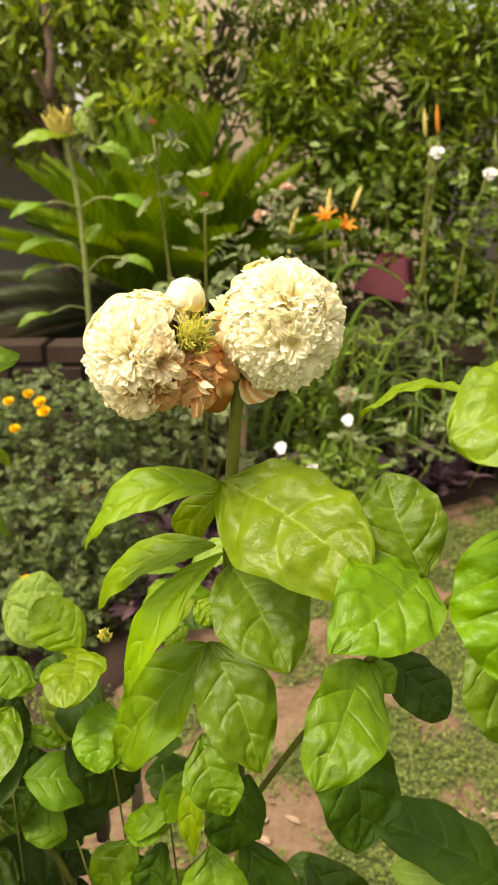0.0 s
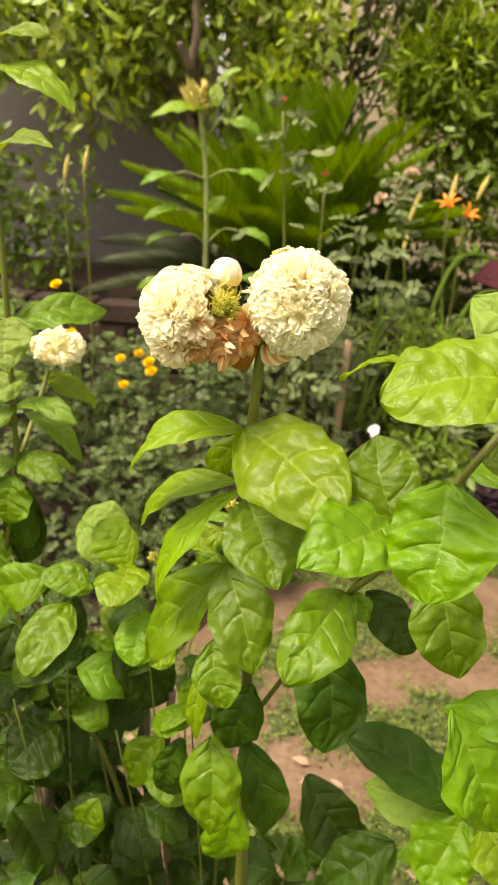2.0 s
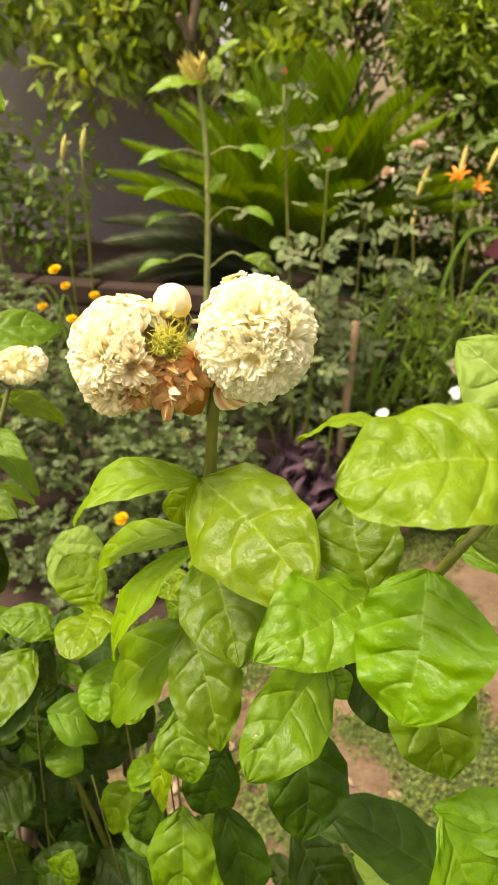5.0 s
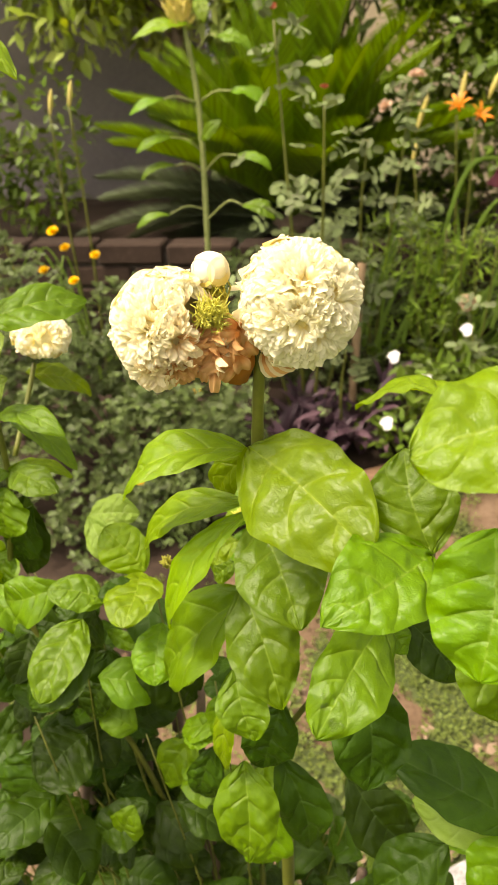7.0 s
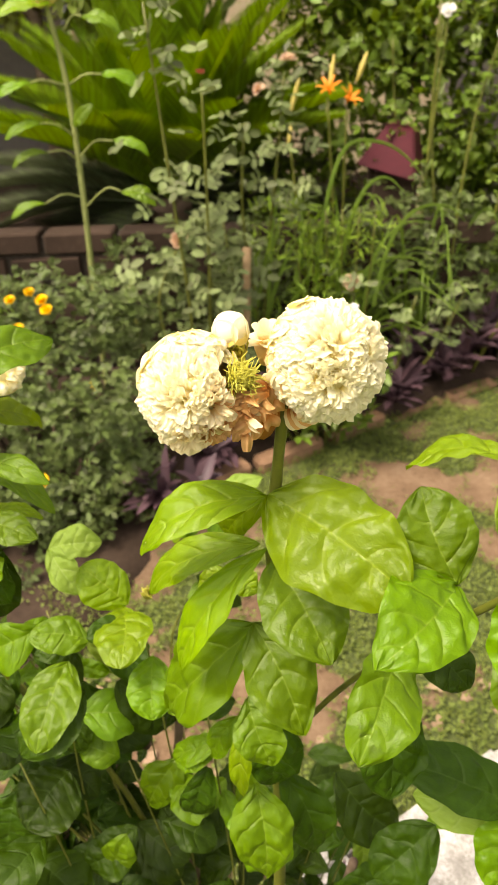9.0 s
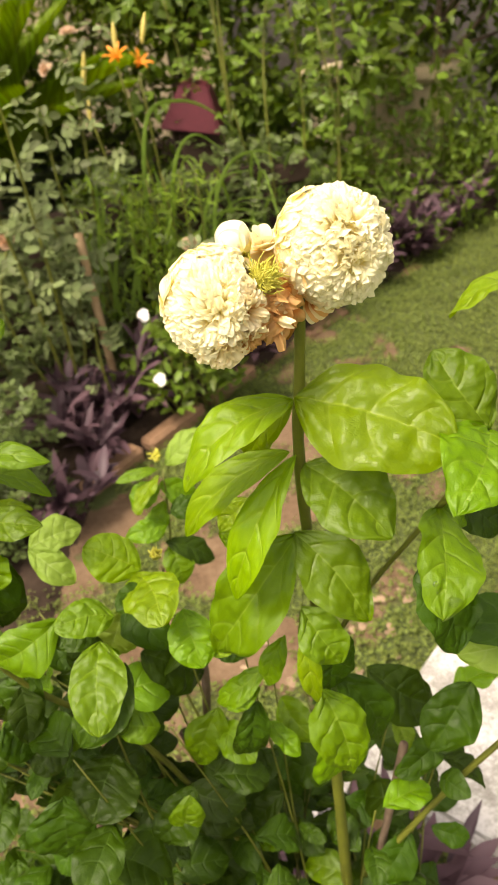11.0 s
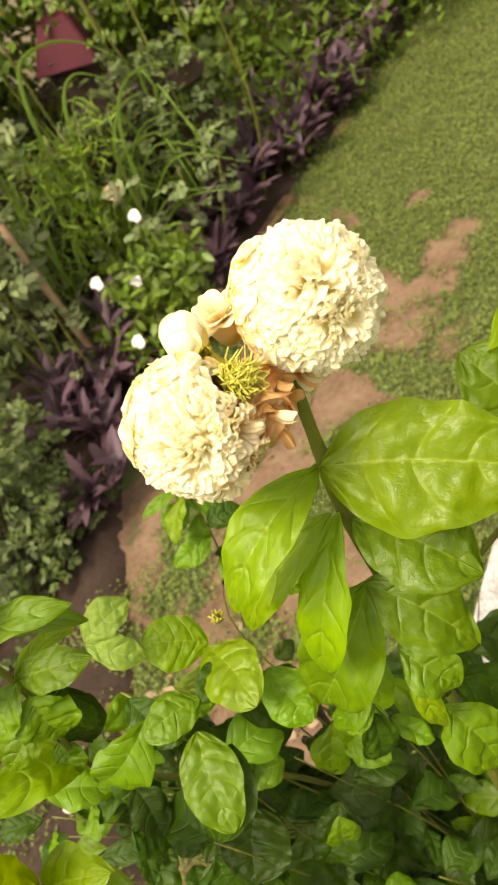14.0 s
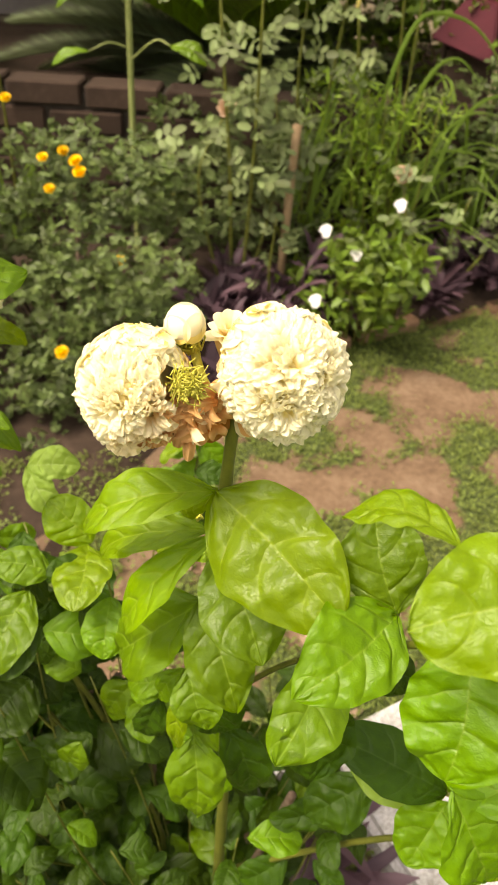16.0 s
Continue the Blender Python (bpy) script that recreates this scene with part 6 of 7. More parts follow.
def water_drop(on, row, col, radius):
    """A drop of water lying on a leaf, at a row and column of its blade."""
    m = on.parent.matrix_basis @ on.matrix_basis
    k = row * 22 + col
    at, up = m @ on.data.vertices[k].co, (m.to_3x3() @ on.data.vertices[k].normal).normalized()
    bm = bmesh.new()
    bmesh.ops.create_uvsphere(bm, u_segments=14, v_segments=9, radius=radius)
    for v in bm.verts:
        v.co.z = max(-0.15 * radius, v.co.z * 0.55)
    me = bpy.data.meshes.new("water_drop")
    bm.to_mesh(me)
    bm.free()
    me.polygons.foreach_set("use_smooth", [True] * len(me.polygons))
    me.materials.append(water)
    ob = tagged(new("water_drop", me), "clear drop of water lying on a leaf", "drop", "water drops")
    ob.matrix_world = facing(at, up.orthogonal(), up)
    ob.visible_shadow = False


for row, col, radius in ((37, 7, 0.0015), (40, 14, 0.0021), (35, 5, 0.0011), (39, 16, 0.0010), (33, 9, 0.0008)):
    water_drop(glint_leaf, row, col, radius)
water_drop(left_leaf, 42, 8, 0.0013)

# ---- the neighbouring jasmine shoot with its small flower ----
side_shoot = thing("jasmine_shoot", (-0.05, 0.1, 0), "upright jasmine shoot with paired leaves and one flower", "plant")
rod("stem", [(-0.05, 0.1, 0), (-0.06, 0.1, 0.35), (-0.11, 0.1, 0.6), (-0.167, 0.1, 0.7092), (-0.1755, 0.098, 0.752), (-0.1586, 0.088, 0.8232), (-0.1562, 0.085, 0.8679), (-0.1548, 0.083, 0.9338), (-0.1562, 0.082, 0.984), (-0.1585, 0.082, 1.0291), (-0.158, 0.08, 1.0635)], 0.0021, 0.0013, green_stem, side_shoot, 8, 6, 0.05)
leaf(side_shoot, (-0.1587, 0.085, 1.035), (-0.1277, 0.085, 1.0415), 0.0176, (0.02, -0.39, 0.92), 0.12, "young")
leaf(side_shoot, (-0.154, 0.08, 1.0268), (-0.1101, 0.07, 1.0099), 0.0203, (0.02, -0.39, 0.92), 0.12, "young")
leaf(side_shoot, (-0.1572, 0.08, 0.9852), (-0.116, 0.06, 0.9953), 0.0130, (0.02, -0.39, 0.92), 0.15, "young", 0.3)
leaf(side_shoot, (-0.1566, 0.08, 1.0289), (-0.1749, 0.08, 1.0373), 0.0171, (0.07, -0.62, 0.78), 0.1, "mature")
leaf(side_shoot, (-0.1558, 0.085, 0.9362), (-0.1805, 0.09, 0.9475), 0.0177, (0.07, -0.62, 0.78), 0.1, "young")
leaf(side_shoot, (-0.1528, 0.085, 0.9107), (-0.1129, 0.112, 0.9149), 0.0261, (0.05, -0.51, 0.86), 0.12, "mature")
leaf(side_shoot, (-0.1515, 0.08, 0.9153), (-0.144, 0.059, 0.8932), 0.029, (0.11, -0.77, 0.63), 0.08, "pale")
leaf(side_shoot, (-0.1551, 0.09, 0.9139), (-0.176, 0.1, 0.9145), 0.0168, (0.07, -0.62, 0.78), 0.1, "pale")
leaf(side_shoot, (-0.1717, 0.15, 0.8601), (-0.146, 0.177, 0.8347), 0.0185, (0.05, -0.51, 0.86), 0.15, "young")
leaf(side_shoot, (-0.1491, 0.09, 0.8831), (-0.1677, 0.08, 0.8683), 0.0176, (0.07, -0.62, 0.78), 0.1, "pale")
leaf(side_shoot, (-0.1501, 0.08, 0.8688), (-0.1096, 0.06, 0.8697), 0.0150, (0, -0.26, 0.97), 0.15, "mature")
leaf(side_shoot, (-0.1526, 0.085, 0.8652), (-0.1792, 0.08, 0.8458), 0.0190, (0.02, -0.39, 0.92), 0.12, "mature")
leaf(side_shoot, (-0.1519, 0.09, 0.8604), (-0.1162, 0.08, 0.8398), 0.0124, (0, -0.26, 0.97), 0.15, "mature")
leaf(side_shoot, (-0.1558, 0.085, 0.8351), (-0.1291, 0.1, 0.8237), 0.0115, (0, -0.26, 0.97), 0.15, "young")
leaf(side_shoot, (-0.1559, 0.085, 0.8334), (-0.1815, 0.08, 0.8165), 0.0185, (0.05, -0.51, 0.86), 0.1, "mature")
leaf(side_shoot, (-0.1542, 0.085, 0.8353), (-0.1236, 0.07, 0.8325), 0.0180, (0.05, -0.51, 0.86), 0.1, "mature")
leaf(side_shoot, (-0.1556, 0.08, 0.8271), (-0.1594, 0.078, 0.7977), 0.0270, (0.1, -0.71, 0.7), 0.08, "mature")
leaf(side_shoot, (-0.1589, 0.1, 0.8106), (-0.1653, 0.1, 0.758), 0.0268, (0.11, -0.77, 0.63), 0.06, "old")
leaf(side_shoot, (-0.1667, 0.09, 0.8069), (-0.1926, 0.09, 0.7902), 0.0179, (0.07, -0.62, 0.78), 0.1, "mature")
leaf(side_shoot, (-0.1735, 0.1, 0.7745), (-0.1771, 0.09, 0.756), 0.0163, (0.07, -0.62, 0.78), 0.1, "mature")
leaf(side_shoot, (-0.1755, 0.1, 0.7512), (-0.2083, 0.075, 0.7923), 0.0266, (0.15, -0.38, 0.91), 0.12, "young", 0.3)
leaf(side_shoot, (-0.1494, 0.09, 0.8105), (-0.1667, 0.1, 0.7662), 0.0229, (0.19, -0.58, 0.79), 0.08, "old")
rod("flower_stalk", [(-0.171, 0.12, 0.8225), (-0.1678, 0.14, 0.8489), (-0.1651, 0.15, 0.8662)], 0.0016, 0.0014, green_stem, side_shoot, 7, 5)
double_flower(side_shoot, (-0.1579, 0.15, 0.8813), 0.0152, (0.2, -0.5, 0.7), 260, 14, (0, 0, -1), 0.1, (1.2, 1.0, 0.72), "small cream jasmine flower", 120, 2, 1.75)


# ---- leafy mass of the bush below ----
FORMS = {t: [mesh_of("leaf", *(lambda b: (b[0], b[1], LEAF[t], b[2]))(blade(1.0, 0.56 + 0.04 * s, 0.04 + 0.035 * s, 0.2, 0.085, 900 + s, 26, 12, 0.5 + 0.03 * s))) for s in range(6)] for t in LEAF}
q = random.Random(17)


def twig(parent, points, n, size, tones, r0=0.001):
    """A leafy twig: uneven pairs of leaves along it, some curled or turned, large ones below."""
    rod("twig", points, r0, r0 * 0.5, green_stem, parent, 6, 5, 0.08)
    line = smooth_line(points, 8)
    n = int(n * (0.36 if tones == ("old",) else 0.64))
    for i in range(n):
        k = int((0.2 + 0.8 * i / (n - 1)) * (len(line) - 1))
        p = line[k]
        w = q.uniform(0, 6.28)
        d = Vector((math.cos(w), math.sin(w) - 0.15, q.uniform(-0.9, 0.35))).normalized()
        ln = size * q.uniform(0.6, 1.15) * (1 if p.z > 0.5 else 1.1)
        nrm = Vector((q.uniform(-0.7, 0.7), -0.5 + q.uniform(-0.6, 0.5), 0.9))
        # nearly all low and inner leaves get the tone with shade in its colour
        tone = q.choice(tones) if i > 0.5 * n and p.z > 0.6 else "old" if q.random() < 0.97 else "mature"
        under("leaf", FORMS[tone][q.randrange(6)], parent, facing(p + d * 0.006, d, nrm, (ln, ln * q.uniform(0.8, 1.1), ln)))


twig(side_shoot, [(-0.1, 0.11, 0.5), (-0.1153, 0.0977, 0.6073), (-0.1568, 0.1511, 0.7148)], 14, 0.036, ("old", "mature"))
twig(side_shoot, [(-0.1051, 0.11, 0.5), (-0.1346, 0.1184, 0.6274), (-0.1738, 0.1175, 0.6918)], 14, 0.036, ("old", "mature"))
twig(side_shoot, [(-0.1185, 0.11, 0.5), (-0.1234, 0.1061, 0.6303), (-0.2183, 0.1789, 0.7165)], 14, 0.036, ("old", "mature"))
twig(side_shoot, [(-0.1276, 0.11, 0.5), (-0.2016, 0.143, 0.5753), (-0.2487, 0.1609, 0.6551)], 14, 0.036, ("old", "mature"))
twig(side_shoot, [(-0.1161, 0.11, 0.5), (-0.181, 0.1452, 0.5127), (-0.2103, 0.1494, 0.61)], 14, 0.036, ("old", "mature"))
twig(side_shoot, [(-0.1152, 0.11, 0.5), (-0.1416, 0.1406, 0.6234), (-0.2073, 0.1641, 0.7066)], 14, 0.036, ("old", "mature"))
twig(side_shoot, [(-0.1163, 0.11, 0.5), (-0.1677, 0.1537, 0.5694), (-0.211, 0.1676, 0.6047)], 14, 0.036, ("old", "mature"))
twig(side_shoot, [(-0.121, 0.11, 0.5), (-0.1855, 0.1088, 0.5217), (-0.2266, 0.1171, 0.5487)], 14, 0.036, ("old", "mature"))
twig(side_shoot, [(-0.1074, 0.11, 0.5), (-0.1351, 0.088, 0.5933), (-0.1813, 0.1042, 0.7013)], 14, 0.036, ("old", "mature"))
twig(side_shoot, [(-0.1205, 0.11, 0.5), (-0.1452, 0.1154, 0.6104), (-0.2249, 0.1348, 0.7139)], 14, 0.036, ("old", "mature"))
twig(side_shoot, [(-0.1229, 0.11, 0.5), (-0.1746, 0.145, 0.5182), (-0.2331, 0.1807, 0.5236)], 14, 0.036, ("old", "mature"))
twig(side_shoot, [(-0.1256, 0.11, 0.5), (-0.209, 0.1501, 0.5839), (-0.242, 0.1079, 0.6733)], 14, 0.036, ("old", "mature"))
twig(side_shoot, [(-0.1314, 0.11, 0.5), (-0.1752, 0.1234, 0.553), (-0.2614, 0.17, 0.6159)], 14, 0.036, ("old", "mature"))
twig(side_shoot, [(-0.1207, 0.11, 0.5), (-0.1747, 0.1459, 0.5854), (-0.2256, 0.1499, 0.5738)], 14, 0.036, ("old", "mature"))
twig(side_shoot, [(-0.1317, 0.11, 0.5), (-0.2001, 0.0866, 0.4783), (-0.2624, 0.1225, 0.5158)], 14, 0.036, ("old", "mature"))
twig(side_shoot, [(-0.11, 0.11, 0.5), (-0.164, 0.1544, 0.5581), (-0.1899, 0.1487, 0.6101)], 14, 0.036, ("old", "mature"))
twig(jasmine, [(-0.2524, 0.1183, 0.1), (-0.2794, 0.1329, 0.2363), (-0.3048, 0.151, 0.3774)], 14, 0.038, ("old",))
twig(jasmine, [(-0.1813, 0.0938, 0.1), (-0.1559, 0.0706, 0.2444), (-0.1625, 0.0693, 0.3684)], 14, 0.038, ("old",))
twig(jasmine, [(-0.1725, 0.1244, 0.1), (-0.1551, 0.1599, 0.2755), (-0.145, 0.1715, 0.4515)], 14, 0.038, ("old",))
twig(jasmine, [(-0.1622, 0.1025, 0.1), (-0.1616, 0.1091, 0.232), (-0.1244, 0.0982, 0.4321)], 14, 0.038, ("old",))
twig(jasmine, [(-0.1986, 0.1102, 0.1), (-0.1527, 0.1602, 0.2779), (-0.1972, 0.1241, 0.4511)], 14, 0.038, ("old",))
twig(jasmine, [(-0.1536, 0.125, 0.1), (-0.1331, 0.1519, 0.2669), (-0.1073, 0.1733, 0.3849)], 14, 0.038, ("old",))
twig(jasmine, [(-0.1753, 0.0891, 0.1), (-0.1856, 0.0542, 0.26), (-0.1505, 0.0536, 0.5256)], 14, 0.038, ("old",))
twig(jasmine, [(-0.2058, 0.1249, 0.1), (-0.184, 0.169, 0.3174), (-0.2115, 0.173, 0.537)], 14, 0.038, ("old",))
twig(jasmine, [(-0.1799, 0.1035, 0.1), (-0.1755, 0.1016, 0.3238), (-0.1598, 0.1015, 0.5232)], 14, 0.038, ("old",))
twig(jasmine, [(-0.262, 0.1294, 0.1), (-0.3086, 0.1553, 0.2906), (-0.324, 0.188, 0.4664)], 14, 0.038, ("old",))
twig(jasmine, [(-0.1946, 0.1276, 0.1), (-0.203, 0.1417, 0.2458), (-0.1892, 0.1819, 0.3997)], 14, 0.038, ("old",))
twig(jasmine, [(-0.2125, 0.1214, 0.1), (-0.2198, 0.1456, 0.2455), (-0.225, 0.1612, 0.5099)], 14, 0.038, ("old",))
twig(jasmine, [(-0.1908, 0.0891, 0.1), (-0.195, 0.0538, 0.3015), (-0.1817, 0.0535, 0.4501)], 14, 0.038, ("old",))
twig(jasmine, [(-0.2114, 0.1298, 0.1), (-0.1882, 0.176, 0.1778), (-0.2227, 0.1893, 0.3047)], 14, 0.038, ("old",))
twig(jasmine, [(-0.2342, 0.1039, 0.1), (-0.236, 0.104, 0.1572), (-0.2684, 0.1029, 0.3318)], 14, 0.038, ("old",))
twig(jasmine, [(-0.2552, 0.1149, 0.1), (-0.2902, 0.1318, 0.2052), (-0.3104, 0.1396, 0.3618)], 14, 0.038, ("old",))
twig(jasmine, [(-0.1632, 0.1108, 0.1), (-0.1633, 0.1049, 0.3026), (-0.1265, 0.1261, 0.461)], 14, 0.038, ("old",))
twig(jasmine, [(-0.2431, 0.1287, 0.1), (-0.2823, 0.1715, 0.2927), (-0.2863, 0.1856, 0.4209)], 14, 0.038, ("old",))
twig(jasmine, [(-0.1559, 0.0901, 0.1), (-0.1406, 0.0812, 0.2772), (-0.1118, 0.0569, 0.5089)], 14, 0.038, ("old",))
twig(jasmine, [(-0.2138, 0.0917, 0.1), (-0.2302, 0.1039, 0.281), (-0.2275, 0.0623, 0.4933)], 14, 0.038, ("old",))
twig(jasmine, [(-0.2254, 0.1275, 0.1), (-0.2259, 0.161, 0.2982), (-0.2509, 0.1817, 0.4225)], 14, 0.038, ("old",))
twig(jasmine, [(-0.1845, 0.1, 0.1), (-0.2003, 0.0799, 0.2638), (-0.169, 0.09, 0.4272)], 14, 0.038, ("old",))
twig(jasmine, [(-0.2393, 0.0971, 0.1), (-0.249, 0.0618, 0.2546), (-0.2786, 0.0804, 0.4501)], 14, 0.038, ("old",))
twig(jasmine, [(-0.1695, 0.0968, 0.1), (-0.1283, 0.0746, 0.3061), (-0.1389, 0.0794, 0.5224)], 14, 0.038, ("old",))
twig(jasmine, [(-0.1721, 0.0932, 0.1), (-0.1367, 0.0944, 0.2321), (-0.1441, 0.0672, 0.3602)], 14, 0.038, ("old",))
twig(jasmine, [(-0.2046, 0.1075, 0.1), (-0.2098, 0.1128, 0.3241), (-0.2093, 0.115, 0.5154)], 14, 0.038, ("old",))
twig(jasmine, [(-0.086, 0.078, 0.22), (-0.1089, 0.093, 0.4191), (-0.16, 0.05, 0.62)], 17, 0.04, ("old",))
twig(jasmine, [(-0.065, 0.087, 0.22), (-0.0632, 0.0741, 0.4495), (-0.1, 0.08, 0.66)], 17, 0.04, ("mature", "old", "old"))
twig(jasmine, [(-0.044, 0.093, 0.22), (-0.0396, 0.1231, 0.4297), (-0.04, 0.1, 0.62)], 15, 0.04, ("mature", "old"))
twig(jasmine, [(-0.023, 0.093, 0.22), (-0.0076, 0.1058, 0.4058), (0.02, 0.1, 0.58)], 15, 0.04, ("mature", "old"))
twig(jasmine, [(-0.0055, 0.081, 0.22), (0.0282, 0.0668, 0.4065), (0.07, 0.06, 0.62)], 15, 0.04, ("mature", "old"))
twig(jasmine, [(-0.1, 0.093, 0.22), (-0.1079, 0.0992, 0.4003), (-0.2, 0.1, 0.55)], 17, 0.04, ("old",))
twig(jasmine, [(-0.072, 0.105, 0.22), (-0.1128, 0.1069, 0.4084), (-0.12, 0.14, 0.6)], 15, 0.04, ("mature", "old", "old"))
twig(jasmine, [(-0.0475, 0.114, 0.22), (-0.0502, 0.1548, 0.3457), (-0.05, 0.17, 0.5)], 15, 0.04, ("mature", "old"))
twig(jasmine, [(-0.03, 0.069, 0.22), (-0.0061, 0.068, 0.397), (0, 0.02, 0.6)], 13, 0.04, ("mature", "old"))
twig(jasmine, [(-0.058, 0.069, 0.22), (-0.0546, 0.0309, 0.396), (-0.08, 0.02, 0.56)], 15, 0.04, ("mature", "old"))
twig(jasmine, [(-0.086, 0.072, 0.22), (-0.1168, 0.0778, 0.3504), (-0.16, 0.03, 0.5)], 17, 0.04, ("mature", "old", "old"))
twig(jasmine, [(-0.037, 0.057, 0.22), (-0.0252, 0.0349, 0.3332), (-0.02, -0.02, 0.48)], 15, 0.04, ("mature", "old"))
twig(jasmine, [(-0.009, 0.06, 0.22), (0.0261, 0.0127, 0.3502), (0.06, -0.01, 0.5)], 15, 0.04, ("mature", "old"))
twig(jasmine, [(-0.114, 0.084, 0.22), (-0.166, 0.0883, 0.3894), (-0.24, 0.07, 0.48)], 17, 0.04, ("old",))
twig(jasmine, [(-0.065, 0.129, 0.22), (-0.0863, 0.1773, 0.2866), (-0.1, 0.22, 0.42)], 13, 0.04, ("mature", "old"))
twig(jasmine, [(-0.093, 0.123, 0.22), (-0.1109, 0.1521, 0.3198), (-0.18, 0.2, 0.45)], 13, 0.04, ("mature", "old", "old"))
twig(jasmine, [(-0.0195, 0.117, 0.22), (-0.001, 0.1623, 0.3293), (0.03, 0.18, 0.4)], 13, 0.04, ("mature", "old"))
twig(jasmine, [(-0.065, 0.069, 0.22), (-0.0876, 0.0516, 0.3347), (-0.1, 0.02, 0.45)], 15, 0.04, ("mature", "old", "old"))
twig(jasmine, [(-0.1364, 0.1286, 0.12), (-0.115, 0.1032, 0.3022), (-0.104, 0.1188, 0.5159)], 19, 0.036, ("old",))
twig(jasmine, [(-0.1693, 0.1264, 0.12), (-0.187, 0.1504, 0.3075), (-0.1979, 0.1114, 0.5219)], 19, 0.036, ("old",))
twig(jasmine, [(-0.1734, 0.1112, 0.12), (-0.1817, 0.0731, 0.3261), (-0.2097, 0.0607, 0.5034)], 19, 0.036, ("old",))
twig(jasmine, [(-0.2255, 0.168, 0.12), (-0.2937, 0.2037, 0.2832), (-0.3587, 0.25, 0.4828)], 19, 0.036, ("old",))
twig(jasmine, [(-0.1806, 0.1384, 0.12), (-0.1832, 0.1188, 0.2809), (-0.2304, 0.1514, 0.4552)], 19, 0.036, ("old",))
twig(jasmine, [(-0.1399, 0.115, 0.12), (-0.0949, 0.1011, 0.3196), (-0.114, 0.0732, 0.5)], 19, 0.036, ("old",))
twig(jasmine, [(-0.1732, 0.1544, 0.12), (-0.2053, 0.1907, 0.2338), (-0.2091, 0.2046, 0.393)], 19, 0.036, ("old",))
twig(jasmine, [(-0.1631, 0.1506, 0.12), (-0.1795, 0.1355, 0.3593), (-0.1802, 0.1918, 0.5677)], 19, 0.036, ("old",))
twig(jasmine, [(-0.1321, 0.1088, 0.12), (-0.1252, 0.0691, 0.2387), (-0.0918, 0.0527, 0.3851)], 19, 0.036, ("old",))
twig(jasmine, [(-0.1928, 0.1207, 0.12), (-0.2361, 0.1246, 0.2421), (-0.2653, 0.0925, 0.4903)], 19, 0.036, ("old",))
twig(jasmine, [(-0.2256, 0.1463, 0.12), (-0.2832, 0.1214, 0.2439), (-0.359, 0.1778, 0.3681)], 19, 0.036, ("old",))
twig(jasmine, [(-0.163, 0.1378, 0.12), (-0.1757, 0.1418, 0.2045), (-0.1799, 0.1493, 0.3181)], 19, 0.036, ("old",))
twig(jasmine, [(-0.1308, 0.1222, 0.12), (-0.1139, 0.0816, 0.1762), (-0.088, 0.0973, 0.3212)], 19, 0.036, ("old",))
twig(jasmine, [(-0.1478, 0.1573, 0.12), (-0.1064, 0.1532, 0.2412), (-0.1367, 0.2143, 0.3834)], 19, 0.036, ("old",))
twig(jasmine, [(-0.1712, 0.1475, 0.12), (-0.1879, 0.1489, 0.1639), (-0.2035, 0.1816, 0.3077)], 19, 0.036, ("old",))
twig(jasmine, [(-0.1289, 0.1671, 0.12), (-0.0812, 0.1924, 0.2121), (-0.0825, 0.2471, 0.3178)], 19, 0.036, ("old",))
twig(jasmine, [(-0.1237, 0.1145, 0.12), (-0.0893, 0.1257, 0.2486), (-0.0678, 0.0715, 0.4158)], 19, 0.036, ("old",))
twig(jasmine, [(-0.2212, 0.1187, 0.12), (-0.2951, 0.0982, 0.2661), (-0.3464, 0.0856, 0.4116)], 19, 0.036, ("old",))
twig(jasmine, [(-0.1245, 0.1311, 0.12), (-0.1234, 0.1322, 0.3107), (-0.0701, 0.127, 0.5404)], 19, 0.036, ("old",))
twig(jasmine, [(-0.1401, 0.1462, 0.12), (-0.1302, 0.1728, 0.2172), (-0.1144, 0.1774, 0.3478)], 19, 0.036, ("old",))
twig(jasmine, [(-0.2214, 0.1204, 0.12), (-0.2593, 0.1465, 0.2842), (-0.3469, 0.0913, 0.4769)], 19, 0.036, ("old",))
twig(jasmine, [(-0.1426, 0.1255, 0.12), (-0.141, 0.1206, 0.2294), (-0.1217, 0.1083, 0.3804)], 19, 0.036, ("old",))
twig(jasmine, [(-0.1784, 0.1476, 0.12), (-0.2163, 0.1581, 0.2537), (-0.2241, 0.1821, 0.4373)], 19, 0.036, ("old",))
twig(jasmine, [(-0.1321, 0.1645, 0.12), (-0.1109, 0.1837, 0.2388), (-0.0918, 0.2385, 0.4084)], 19, 0.036, ("old",))
twig(jasmine, [(-0.205, 0.1171, 0.12), (-0.2488, 0.0701, 0.2821), (-0.3, 0.0802, 0.4091)], 19, 0.036, ("old",))
twig(jasmine, [(-0.1643, 0.1496, 0.12), (-0.2016, 0.1875, 0.3163), (-0.1837, 0.1886, 0.4309)], 19, 0.036, ("old",))
twig(jasmine, [(-0.2083, 0.159, 0.12), (-0.2591, 0.1839, 0.2936), (-0.3094, 0.2198, 0.4904)], 19, 0.036, ("old",))
twig(jasmine, [(-0.19, 0.1102, 0.12), (-0.1943, 0.1046, 0.3176), (-0.2572, 0.0572, 0.4887)], 19, 0.036, ("old",))
twig(jasmine, [(-0.1286, 0.1292, 0.12), (-0.1487, 0.1023, 0.2694), (-0.0817, 0.1206, 0.4387)], 19, 0.036, ("old",))
twig(jasmine, [(-0.1927, 0.1682, 0.12), (-0.2241, 0.2231, 0.2074), (-0.2648, 0.2506, 0.3461)], 19, 0.036, ("old",))
